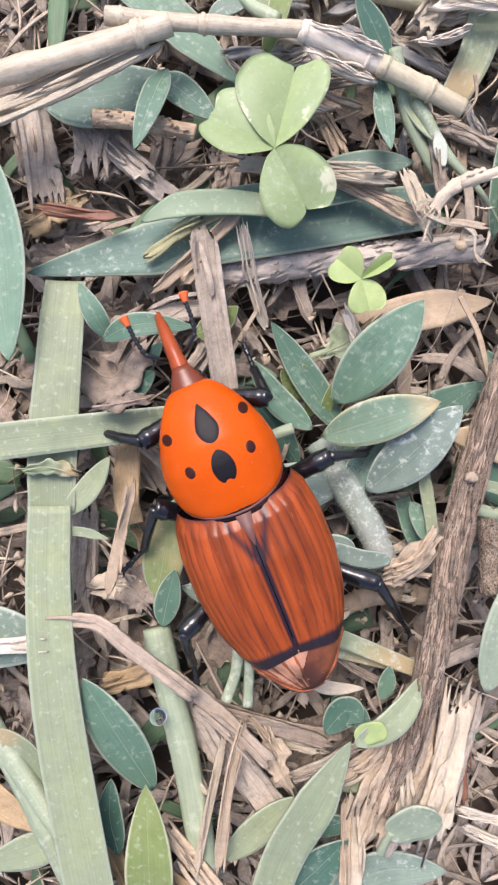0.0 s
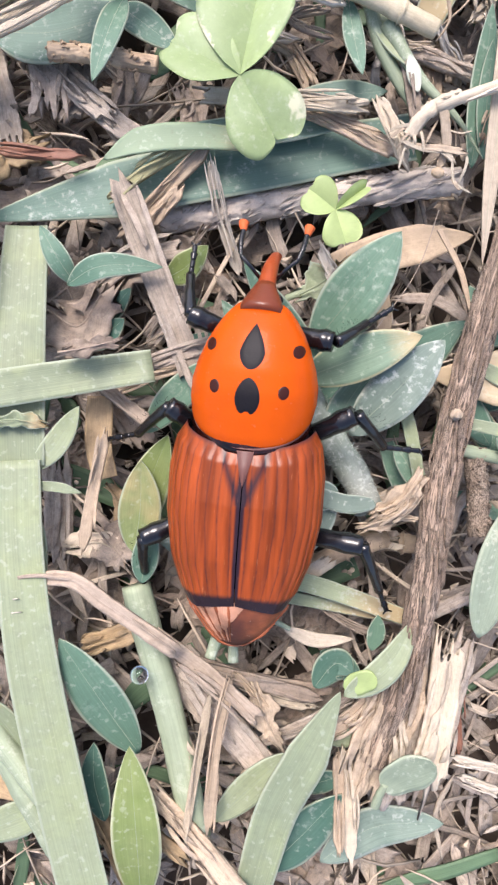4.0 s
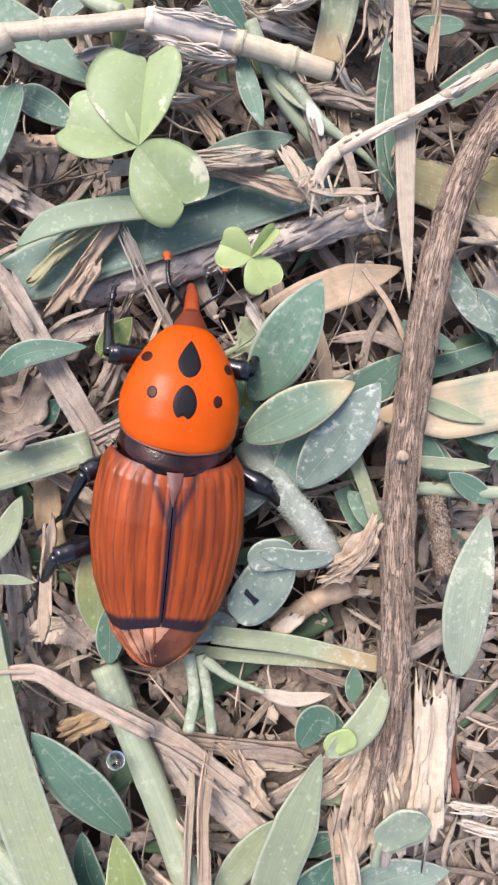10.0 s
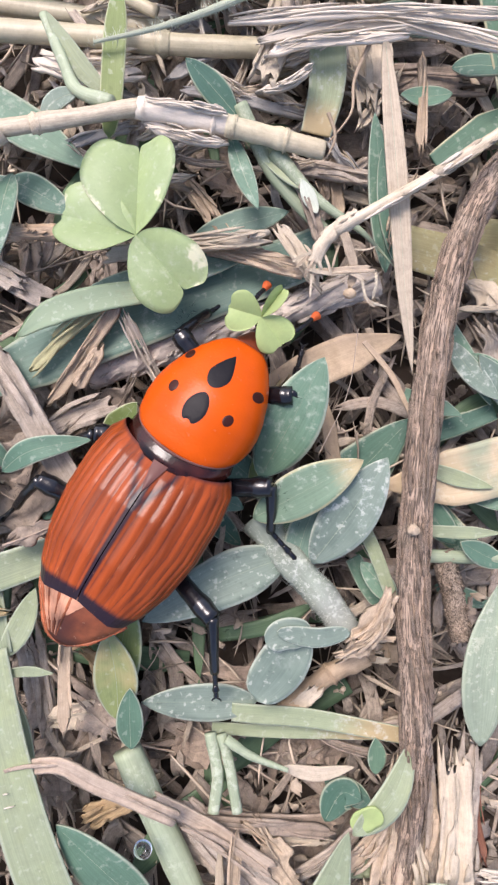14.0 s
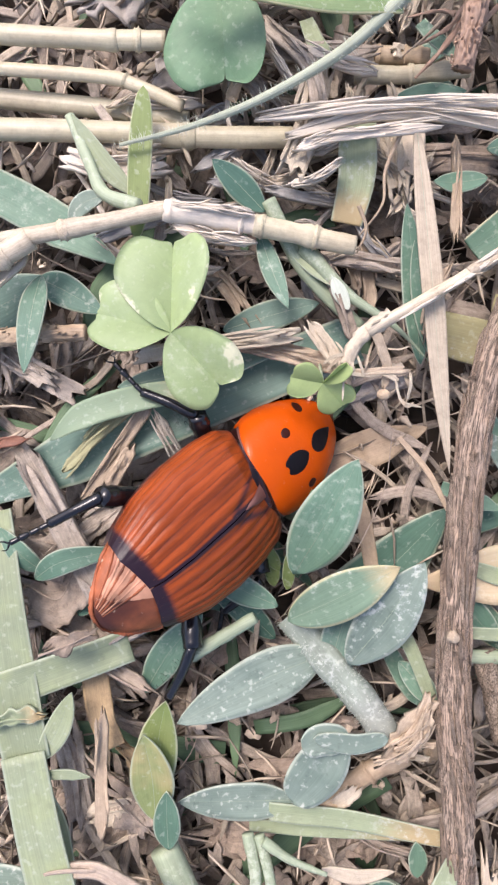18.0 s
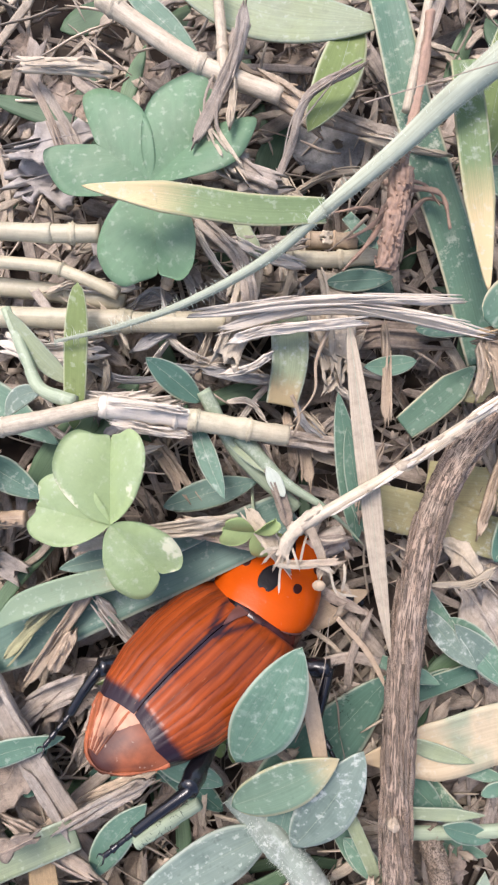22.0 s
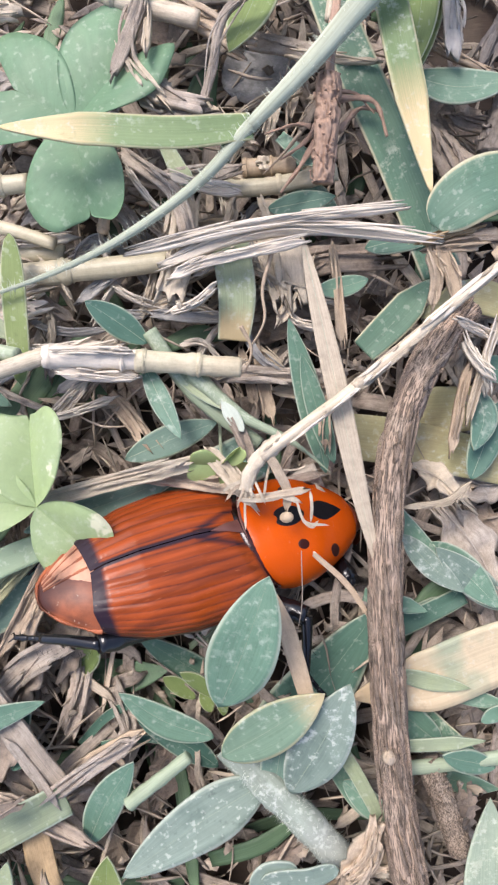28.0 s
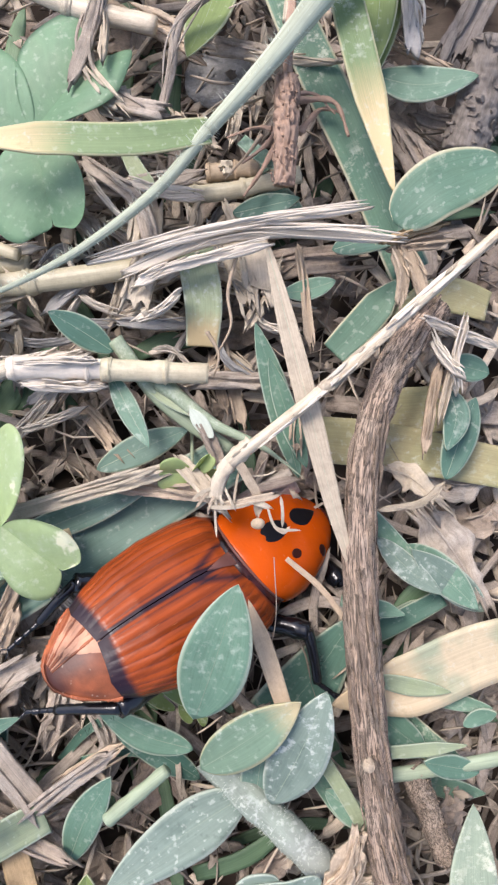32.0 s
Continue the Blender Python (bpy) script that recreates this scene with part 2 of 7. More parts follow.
LEAF = dict(rough=0.5, streak=0.2, streak_scale=30, bump=0.35, through_light=0.16, spec=0.4, dots=0.22)
MAT = {
    "green": material("green_leaf", (0.125, 0.235, 0.16), speck=0.3, rim=(0.42, 0.47, 0.36), speck_col=(0.40, 0.47, 0.38), second=(0.155, 0.262, 0.175), **LEAF),
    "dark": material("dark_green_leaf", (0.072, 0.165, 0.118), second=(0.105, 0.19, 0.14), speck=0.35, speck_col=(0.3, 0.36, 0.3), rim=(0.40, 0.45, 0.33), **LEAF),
    "dusty": material("dusty_bluegreen_leaf", (0.145, 0.245, 0.19), speck=0.6, speck_col=(0.5, 0.55, 0.5), second=(0.09, 0.17, 0.12), rim=(0.40, 0.45, 0.33), **LEAF),
    "pale": material("pale_green_blade", (0.29, 0.345, 0.215), speck=0.07, second=(0.34, 0.39, 0.2), rim=(0.40, 0.45, 0.33), **LEAF),
    "palefold": material("pale_dry_green", (0.30, 0.36, 0.22), tip=(0.42, 0.33, 0.18), tip_from=0.62, speck=0.4, rim=(0.40, 0.45, 0.33), **LEAF),
    "foldtan": material("half_dry_blade", (0.42, 0.33, 0.19), tip=(0.25, 0.33, 0.21), tip_from=0.0, speck=0.5, **LEAF),
    "yelgreen": material("yellow_green_leaf", (0.20, 0.27, 0.085), second=(0.27, 0.315, 0.13), rim=(0.5, 0.52, 0.34), **LEAF),
    "drygreen": material("half_dry_leaf", (0.24, 0.30, 0.12), second=(0.50, 0.40, 0.20), second_amount=0.8, rim=(0.40, 0.45, 0.33), **LEAF),
    "tipyel": material("yellow_tipped_leaf", (0.185, 0.285, 0.19), tip=(0.50, 0.42, 0.24), tip_from=0.72, speck=0.6, rim=(0.5, 0.47, 0.28), **LEAF),
    "tipyel2": material("bleached_tip_blade", (0.21, 0.30, 0.13), tip=(0.68, 0.52, 0.28), tip_from=0.58, speck=0.4, rim=(0.5, 0.47, 0.28), **LEAF),
    "greyleaf": material("grey_green_leaf", (0.205, 0.28, 0.22), second=(0.16, 0.23, 0.18), speck=0.65, speck_col=(0.46, 0.5, 0.44), rim=(0.42, 0.47, 0.38), **{**LEAF, "dots": 0.4}),
    "scarleaf": material("scarred_pale_leaf", (0.285, 0.35, 0.25), speck=0.9, speck_col=(0.72, 0.72, 0.55), rim=(0.40, 0.45, 0.33), **LEAF),
    "scardark": material("scarred_dark_leaf", (0.11, 0.21, 0.14), second=(0.15, 0.245, 0.155), speck=0.6, speck_col=(0.6, 0.62, 0.48), rim=(0.55, 0.5, 0.33), **LEAF),
    "clover": material("clover_leaf", (0.32, 0.42, 0.195), rough=0.5, streak=0.05, bump=0.1, through_light=0.2, speck=0.3, dots=0.14, speck_col=(0.5, 0.54, 0.38), second=(0.34, 0.43, 0.24), bite=(0.66, 0.66, 0.46)),
    "clover_dark": material("clover_leaf_dark", (0.165, 0.292, 0.165), rough=0.55, streak=0.1, bump=0.2, through_light=0.2, speck=0.18, speck_col=(0.42, 0.47, 0.36), second=(0.225, 0.315, 0.19), dots=0.2),
    "clover_young": material("young_clover_leaf", (0.42, 0.53, 0.22), rough=0.45, streak=0.05, bump=0.08, through_light=0.28),
    "palestem": material("pale_green_stem", (0.30, 0.36, 0.24), rough=0.5, streak=0.3, streak_scale=14, speck=0.4, speck_col=(0.6, 0.62, 0.5)),
    "hairstem": material("grey_green_stem", (0.42, 0.455, 0.345), rough=0.75, streak=0.4, streak_scale=14, spec=0.1),
    "fuzzy": material("downy_stem", (0.22, 0.265, 0.22), rough=0.85, streak=0.4, streak_scale=12, speck=0.5, speck_col=(0.5, 0.53, 0.48), spec=0.1, bump=0.8, dots=0.3, tip=(0.31, 0.33, 0.29), tip_from=0.55),
    "dustleaf": material("dust_covered_leaf", (0.215, 0.285, 0.23), second=(0.15, 0.205, 0.165), second_amount=0.7, second_scale=420, speck=0.75, speck_col=(0.5, 0.54, 0.49), rim=(0.42, 0.47, 0.38), **{**LEAF, "dots": 0.5}),
    "whitebud": material("white_bud", (0.55, 0.60, 0.48), rough=0.5),
    "canestem": material("cane_stem", (0.48, 0.435, 0.30), rough=0.4, streak=0.3, streak_scale=12, second=(0.42, 0.33, 0.22), second_amount=0.45, dirt=0.25),
    "whitestem": material("bleached_stem", (0.54, 0.455, 0.335), rough=0.45, streak=0.5, streak_scale=18, second=(0.45, 0.36, 0.24), second_amount=0.4, dirt=0.3, streak_len=7),
    "brownstem": material("brown_stem", (0.42, 0.32, 0.21), rough=0.55, streak=0.35, streak_scale=12, second=(0.2, 0.13, 0.08), second_amount=0.6, dirt=0.38),
    "straw": material("pale_straw", (0.42, 0.355, 0.26), rough=0.6, streak=0.4, streak_scale=16, bump=0.5, through_light=0.06, dirt=0.28, streak_len=4),
    "white": material("bleached_straw", (0.68, 0.60, 0.485), rough=0.6, streak=0.3, streak_scale=14, bump=0.7, dirt=0.12, streak_len=4),
    "tan": material("tan_straw", (0.42, 0.325, 0.225), rough=0.6, streak=0.42, streak_scale=14, bump=0.6, dirt=0.38, streak_len=4),
    "tangreen": material("olive_straw", (0.33, 0.32, 0.17), rough=0.6, streak=0.4, streak_scale=14, bump=0.5, dirt=0.38),
    "tanleaf": material("tan_dead_leaf", (0.45, 0.35, 0.235), rough=0.6, streak=0.2, streak_scale=26, bump=0.4, through_light=0.1, second=(0.33, 0.24, 0.14), dirt=0.3),
    "twig": material("grey_twig", (0.42, 0.34, 0.26), rough=0.75, streak=0.4, streak_scale=10, bump=0.9, second=(0.33, 0.26, 0.2), dirt=0.38),
    "greywood": material("grey_weathered_wood", (0.41, 0.345, 0.275), rough=0.8, streak=0.5, streak_scale=18, bump=1.0, spread=0.3, second=(0.56, 0.50, 0.43), dirt=0.5, streak_len=4),
    "greybark": material("grey_bark", (0.52, 0.46, 0.39), rough=0.85, streak=0.3, streak_scale=10, bump=1.0, speck=0.8, speck_col=(0.7, 0.67, 0.6), dirt=0.38),
    "bark": material("brown_stick_bark", (0.33, 0.25, 0.185), rough=0.8, streak=0.4, streak_scale=52, bump=1.0, second=(0.45, 0.375, 0.29), second_amount=0.5, second_scale=420, spread=0.45, dirt=0.55, streak_len=42, crack=0.95),
    "darkbark": material("dark_bark", (0.20, 0.175, 0.15), rough=0.85, streak=0.8, streak_scale=14, bump=1.0, dirt=0.38),
    "root": material("reddish_root", (0.37, 0.25, 0.18), rough=0.7, streak=0.3, streak_scale=8, bump=0.9, dirt=0.38),
    "redbrown": material("red_brown_sliver", (0.22, 0.09, 0.05), rough=0.5, streak=0.6, dirt=0.38),
    "orange": material("orange_dead_leaf", (0.40, 0.29, 0.16), rough=0.55, streak=0.4, through_light=0.12, dirt=0.38, streak_len=4),
    "browndry": material("brown_dead_leaf", (0.315, 0.25, 0.19), rough=0.75, streak=0.4, bump=0.8, spread=0.3, second=(0.37, 0.32, 0.27), dirt=0.6),
    "husk": material("pale_husk", (0.6, 0.505, 0.38), rough=0.65, streak=0.3, streak_scale=20, bump=0.9, second=(0.46, 0.37, 0.27), dirt=0.32, streak_len=4),
    "husktan": material("tan_husk", (0.49, 0.39, 0.28), rough=0.65, streak=0.4, streak_scale=18, bump=0.8, dirt=0.45, streak_len=4),
    "creamleaf": material("cream_dead_leaf", (0.60, 0.49, 0.32), speck=0.4, speck_col=(0.70, 0.66, 0.5), second=(0.25, 0.32, 0.22), second_amount=0.8, second_scale=260, tip=(0.56, 0.43, 0.27), tip_from=0.6, **LEAF),
    "greysplinter": material("grey_splinter", (0.36, 0.35, 0.325), rough=0.8, streak=0.35, streak_scale=30, streak_len=6, bump=0.9, spread=0.1, dirt=0.3),
    "olivedry": material("olive_dry_leaf", (0.36, 0.335, 0.17), second=(0.46, 0.37, 0.19), speck=0.4, **LEAF),
    "greyflake": material("grey_dead_leaf", (0.43, 0.395, 0.35), rough=0.75, streak=0.25, bump=0.8, spread=0.15, second=(0.31, 0.275, 0.25), second_scale=350, dirt=0.35),
    "clod": material("grey_clod", (0.30, 0.29, 0.275), rough=0.9, streak=0.2, grain=2500, bump=1.0, speck=0.7, speck_col=(0.33, 0.34, 0.33), dirt=0.8),
    "soil": material("dark_soil", (0.062, 0.048, 0.037), rough=0.95, streak=0.0, grain=1400, bump=1.0, spread=0.05, second=(0.15, 0.12, 0.09), second_scale=300),
    "litter": material("mixed_litter", (0.35, 0.29, 0.23), rough=0.75, streak=0.6, streak_scale=9, bump=0.8, spread=0.6, second=(0.45, 0.39, 0.32), second_amount=0.6, dirt=0.6, streak_len=3),
    "litter_pale": material("pale_litter", (0.47, 0.39, 0.29), rough=0.7, streak=0.5, streak_scale=12, bump=0.8, spread=0.35, dirt=0.5, streak_len=3),
    "litter_fibre": material("fibre_litter", (0.43, 0.355, 0.265), rough=0.7, streak=0.3, streak_scale=3, bump=0.3, spread=0.6),
    "litter_green": material("low_green_litter", (0.11, 0.19, 0.10), rough=0.55, streak=0.3, streak_scale=24, spread=0.4, through_light=0.15),
}


# ---- shapes
def link_mesh(name, verts, faces, uvs, mat, parent=None, label="", smooth=True):
    me = bpy.data.meshes.new(name)
    me.from_pydata([tuple(v) for v in verts], [], faces)
    if uvs is not None:
        lay = me.uv_layers.new(name="UVMap")
        idx = np.zeros(len(me.loops), int)
        me.loops.foreach_get("vertex_index", idx)
        lay.data.foreach_set("uv", np.asarray(uvs, float)[idx].ravel())
    if smooth:
        me.polygons.foreach_set("use_smooth", [True] * len(me.polygons))
    me.materials.append(mat)
    me.update()
    ob = new(name, me)
    if parent is not None:
        ob.parent = parent
    if label:
        ob["label"] = label
    return ob


def spline(pts, n):
    """n points along a smooth curve through the given ones."""
    p = np.asarray(pts, float)
    if len(p) == 2:
        return p[0] + (p[1] - p[0]) * np.linspace(0, 1, n)[:, None]
    q = np.vstack([2 * p[0] - p[1], p, 2 * p[-1] - p[-2]])
    out = []
    for s in np.linspace(0, len(p) - 1 - 1e-9, n):
        i, u = int(s), s - int(s)
        a, b, c, d = q[i:i + 4]
        out.append(0.5 * (2 * b + (c - a) * u + (2 * a - 5 * b + 4 * c - d) * u * u + (3 * b - a - 3 * c + d) * u ** 3))
    return np.array(out)


def axes_along(c):
    """For a curve: the sideways and upward unit vectors at each point."""
    t = np.gradient(c, axis=0)
    t /= np.linalg.norm(t, axis=1)[:, None] + 1e-12
    side = np.cross(t, (0, 0, 1.0))
    side /= np.linalg.norm(side, axis=1)[:, None] + 1e-9
    return t, side, np.cross(side, t)


def width_along(kind, s, rnd):
    if kind == "leaf":
        return np.clip(s, 0, 1) ** 0.74 * np.clip(1 - s, 0, 1) ** 0.86 / 0.331 + 0.05 * (1 - s)
    if kind == "round":
        return np.clip(1 - np.abs(2 * s - 1) ** 2.6, 0, 1) ** 0.5 + 0.02
    if kind == "blade":
        return np.minimum(1, (1 - s) * 3.2) ** 0.7 * (0.82 + 0.18 * np.sin(np.pi * s)) + 0.01
    if kind == "strap":
        return 0.9 + 0.1 * np.sin(np.pi * s + 0.6)
    if kind == "leafdry":
        return np.sin(np.pi * (0.08 + 0.86 * s)) ** 0.6 * (1 + 0.22 * np.sin(9 * s + rnd) + 0.12 * np.sin(23 * s + 2 * rnd))
    return 0.92 + 0.05 * np.sin(3 * s + rnd) + 0.03 * np.sin(9 * s + rnd * 3)


def ribbon(pts, width, kind, seed, arch=0.0, thick=0.16, n=22, m=7):
    """Vertices, faces and uv of a thin curved piece: a leaf, a blade or a splinter. Millimetres in, metres out."""
    rr = np.random.RandomState(seed)
    rnd = rr.rand() * 6
    c = spline(pts, n)
    s = np.linspace(0, 1, n)
    c[:, 2] += arch * np.sin(np.pi * s)
    leafy = kind in ("leaf", "blade", "round", "strap")
    if not leafy:
        c[:, 2] += 0.2 * np.sin(4 * s + rnd)
    t, side, up = axes_along(c)
    w = width * width_along(kind, s, rnd)
    if kind == "strip" and width < 1.1:
        w = w * np.minimum(1, np.minimum(s, 1 - s) * 7 + 0.2)
    if kind == "leafdry":
        w = w * (1 + (0.16 if n < 20 else 0.05) * rr.randn(n))
    fold = {"leaf": -0.10, "blade": -0.10, "round": -0.08, "strap": -0.10}.get(kind, 0.16)
    v = np.linspace(-1, 1, m)
    top, uvs = [], []
    cols = rr.randn(m) * min(0.028, 0.05 / max(width, 0.1))
    wave, ph = (0.02 if kind in ("leaf", "blade") else 0.035), rr.rand(2) * 6
    for i in range(n):
        half = w[i] / 2
        for j, a in enumerate(v):
            rag = 0.0 if leafy else 0.03 * rr.randn()
            lift = fold * half * (1 - abs(a) ** 1.8) * (1 if leafy else -1) + width * wave * abs(a) * np.sin((11 if leafy else 17) * s[i] + (ph[0] if a < 0 else ph[1]))
            if not leafy:
                lift += width * (cols[j] + 0.012 * rr.randn())
            end = t[i] * (width * 0.35 * rr.randn() if (not leafy and i in (0, n - 1)) else 0)
            top.append(c[i] + side[i] * half * a * (1 + rag) + up[i] * lift + end)
            uvs.append((s[i], (a + 1) / 2))
    top = np.array(top)
    if kind == "leafdry" and n > 10:
        # crumpled, torn
        top += np.array([[0.5 * noise.noise((p[0] * 0.7 + seed, p[1] * 0.7, 1)), 0.5 * noise.noise((p[0] * 0.7, p[1] * 0.7 + seed, 7)),
                          0.55 * noise.noise((p[0] * 0.55, p[1] * 0.55, seed % 50)) + 0.3 * noise.noise((p[0] * 1.5, p[1] * 1.5, seed % 31))] for p in top])
    low = top - np.repeat(up, m, 0) * thick
    verts = np.vstack([top, low]) * MM
    faces = []
    k = n * m
    for i in range(n - 1):
        for j in range(m - 1):
            a = i * m + j
            faces.append((a, a + m, a + m + 1, a + 1))
            faces.append((k + a, k + a + 1, k + a + m + 1, k + a + m))
        faces.append((i * m, k + i * m, k + i * m + m, i * m + m))
        a = i * m + m - 1
        faces.append((a, a + m, k + a + m, k + a))
    for i in (0, n - 1):
        for j in range(m - 1):
            a = i * m + j
            faces.append((a, a + 1, k + a + 1, k + a) if i == 0 else (a + 1, a, k + a, k + a + 1))
    return verts, faces, uvs + uvs


def tube(pts, r0, r1, seed, n=26, m=12, rough=0.04, ribs=0, nodes=(), flat=1.0):
    """Vertices, faces and uv of a stem: radius from r0 to r1, with swollen joints at the given fractions."""
    rr = np.random.RandomState(seed)
    c = spline(pts, n)
    s = np.linspace(0, 1, n)
    t, side, up = axes_along(c)
    ph = rr.rand(4) * 6
    verts, uvs, faces = [], [], []
    for i in range(n):
        r = r0 + (r1 - r0) * s[i]
        for q in nodes:
            r *= 1 + 0.13 * np.exp(-((s[i] - q) * n / 1.6) ** 2)
        for j in range(m):
            a = 2 * np.pi * j / m
            k = 1 + rough * (np.sin(3 * a + ph[0] + 9 * s[i]) + np.sin(7 * s[i] * 3 + ph[1]) + rr.randn() * 0.5)
            if ribs:
                k += 0.07 * np.cos(ribs * a + ph[2] + 2 * np.sin(5 * s[i] + ph[3])) + 0.05 * rr.randn()
            verts.append(c[i] + (side[i] * np.cos(a) + up[i] * np.sin(a) * flat) * r * k)
            uvs.append((s[i], j / m))
    for i in range(n - 1):
        for j in range(m):
            a, b = i * m + j, i * m + (j + 1) % m
            faces.append((a, b, b + m, a + m))
    faces.append(tuple(range(m))[::-1])
    faces.append(tuple((n - 1) * m + j for j in range(m)))
    return np.array(verts) * MM, faces, uvs


def hairs(pts, r, count, length, seed, r_end=None):
    """Many fine hairs standing off a stem, as thin spikes."""
    rr = np.random.RandomState(seed)
    c = spline(pts, 60)
    t, side, up = axes_along(c)
    verts, faces = [], []
    for _ in range(count):
        i = rr.randint(60)
        a = rr.rand() * 2 * np.pi
        d = side[i] * np.cos(a) + up[i] * np.sin(a)
        o = c[i] + t[i] * rr.uniform(-0.5, 0.5) + d * (r + ((r if r_end is None else r_end) - r) * i / 59) * 0.9
        tipv = o + (d + t[i] * rr.uniform(-0.4, 0.4) + 0.2 * rr.randn(3)) * length * rr.uniform(0.5, 1.2)
        e = np.cross(d, t[i]) * 0.009
        k = len(verts)
        verts += [o - e, o + e, tipv, o + t[i] * 0.03]
        faces += [(k, k + 1, k + 2), (k + 1, k + 3, k + 2), (k + 3, k, k + 2)]
    return np.array(verts) * MM, faces


COUNT = [0]


def piece(name, label, kind, mat, width, pts, arch=0.0, r2=0.0):
    """One leaf, blade, straw, stem or stick on the ground, from its run and width in millimetres."""
    COUNT[0] += 1
    seed = 100 + COUNT[0]
    rr = np.random.RandomState(seed)
    cat = name.split("_")[-1]
    base = np.array(pts[0], float)
    local = np.array(pts, float) - base
    ob = None
    if kind in ("tube", "taper", "bark"):
        length = np.linalg.norm(np.diff(local, axis=0), axis=1).sum()
        if kind == "bark":
            fine_n = max(60, int(length * 4.5))
            v, f, u = tube(local, width / 2, width / 2 * 0.92, seed, n=fine_n, m=48, rough=0.03)
            c = spline(local, fine_n)
            for q, (s, a) in enumerate(u):
                o = c[q // 48]
                ang, run = a * 2 * math.pi, s * length
                ca, sa = math.cos(ang), math.sin(ang)
                k = abs(noise.noise((ca * 3.2, sa * 3.2, run * 0.95 + seed))) + 0.6 * abs(noise.noise((ca * 7, sa * 7, run * 2.2 + seed)))
                k = min(1.0, k * 2.6) - 0.8 + 0.25 * noise.noise((ca * 2, sa * 2, run * 0.25))
                v[q] += (v[q] - o * MM) * (0.55 if mat == "root" else 0.19) * k
        elif kind == "taper":
            v, f, u = tube(local, width / 2, r2 / 2, seed, n=60 if mat == "root" else 34, rough=0.17 if mat == "root" else 0.012 if mat in ("clover_young", "hairstem") else 0.04)
        else:
            v, f, u = tube(local, width / 2, width / 2 * 0.94, seed, n=34, nodes=[] if mat == "palestem" else [0.07, rr.uniform(0.4, 0.9)], rough=0.025, flat=0.85)
        ob = link_mesh(name, v, f, u, MAT[mat])
        if kind == "taper" and mat == "whitestem":
            # loose fibres and a joint along a dry straw
            c = spline(local, 60)
            tt, sd, up = axes_along(c)
            for _ in range(26):
                i0 = rr.randint(0, 48)
                a = rr.uniform(0.1, 0.9) * np.pi
                rad = [(width + (r2 - width) * i / 59) / 2 for i in range(60)]
                idx = np.linspace(i0, min(59, i0 + rr.randint(4, 11)), 5).astype(int)
                run = [c[i] + (sd[i] * np.cos(a) + up[i] * np.sin(a)) * (rad[i] + 0.01) for i in idx]
                v, f, u = ribbon(run, rr.uniform(0.08, 0.3), "strip", rr.randint(1 << 30), 0.0, 0.06, 10, 4)
                link_mesh("fibre", v, f, u, MAT["straw" if rr.rand() < 0.5 else "white"], ob)
            v, f, u = tube(c[22:26], width * 0.47, width * 0.46, seed + 3, n=9, m=14, rough=0.03, nodes=(0.5,))
            link_mesh("joint", v, f, u, MAT["straw"], ob)
        if kind == "tube" and width > 0.7 and mat != "palestem":
            c = spline(local, 40)
            for q in (0.07, rr.uniform(0.4, 0.9)):
                i = int(q * 38)
                v, f, u = tube([c[i], c[min(39, i + 1)], c[min(39, i + 2)]], width * 0.54, width * 0.53, seed + i, n=8, m=14, rough=0.05, nodes=(0.5,), flat=0.85)
                link_mesh("joint", v, f, u, MAT["brownstem" if mat == "brownstem" else mat], ob)
            if mat == "brownstem":
                i = rr.randint(4, 26)
                side_off = np.array([0, 0, width * 0.46])
                v, f, u = ribbon([c[i] + side_off, c[i + 5] + side_off, c[i + 10] + side_off * 1.2], width * 0.75, "strip", seed + 7, 0.0, 0.1, 18, 9)
                link_mesh("sheath", v, f, u, MAT["husk" if mat != "palestem" else "palefold"], ob, "papery dry leaf sheath")
        if kind == "bark":
            c = spline(local, 60)
            tt, sd, up = axes_along(c)
            for _ in range(int(min(280, 10 + length * 4.2))):
                i0 = rr.randint(0, 56)
                i1 = min(59, i0 + rr.randint(2, 6))
                a = rr.uniform(-0.1, 1.1) * np.pi
                idx = np.linspace(i0, i1, 5).astype(int)
                run = [c[i] + (sd[i] * np.cos(a + 0.1 * k) + up[i] * np.sin(a + 0.1 * k)) * width * 0.5 * rr.uniform(0.97, 1.10) for k, i in enumerate(idx)]
                v, f, u = ribbon(run, width * rr.uniform(0.05, 0.13), "strip", rr.randint(1 << 30), 0.0, 0.14, 9, 4)
                link_mesh("bark_strip", v, f, u, MAT[mat], ob)
    else:
        long_one = kind in ("blade", "strap")
        v, f, u = ribbon(local, width, kind, seed, arch, n=40 if long_one else 26, m=9 if kind != "strip" else 13 if width > 2.2 else 7,
                         thick=0.16 if kind in ("leaf", "blade", "round", "strap") else 0.35)
        ob = link_mesh(name, v, f, u, MAT[mat])
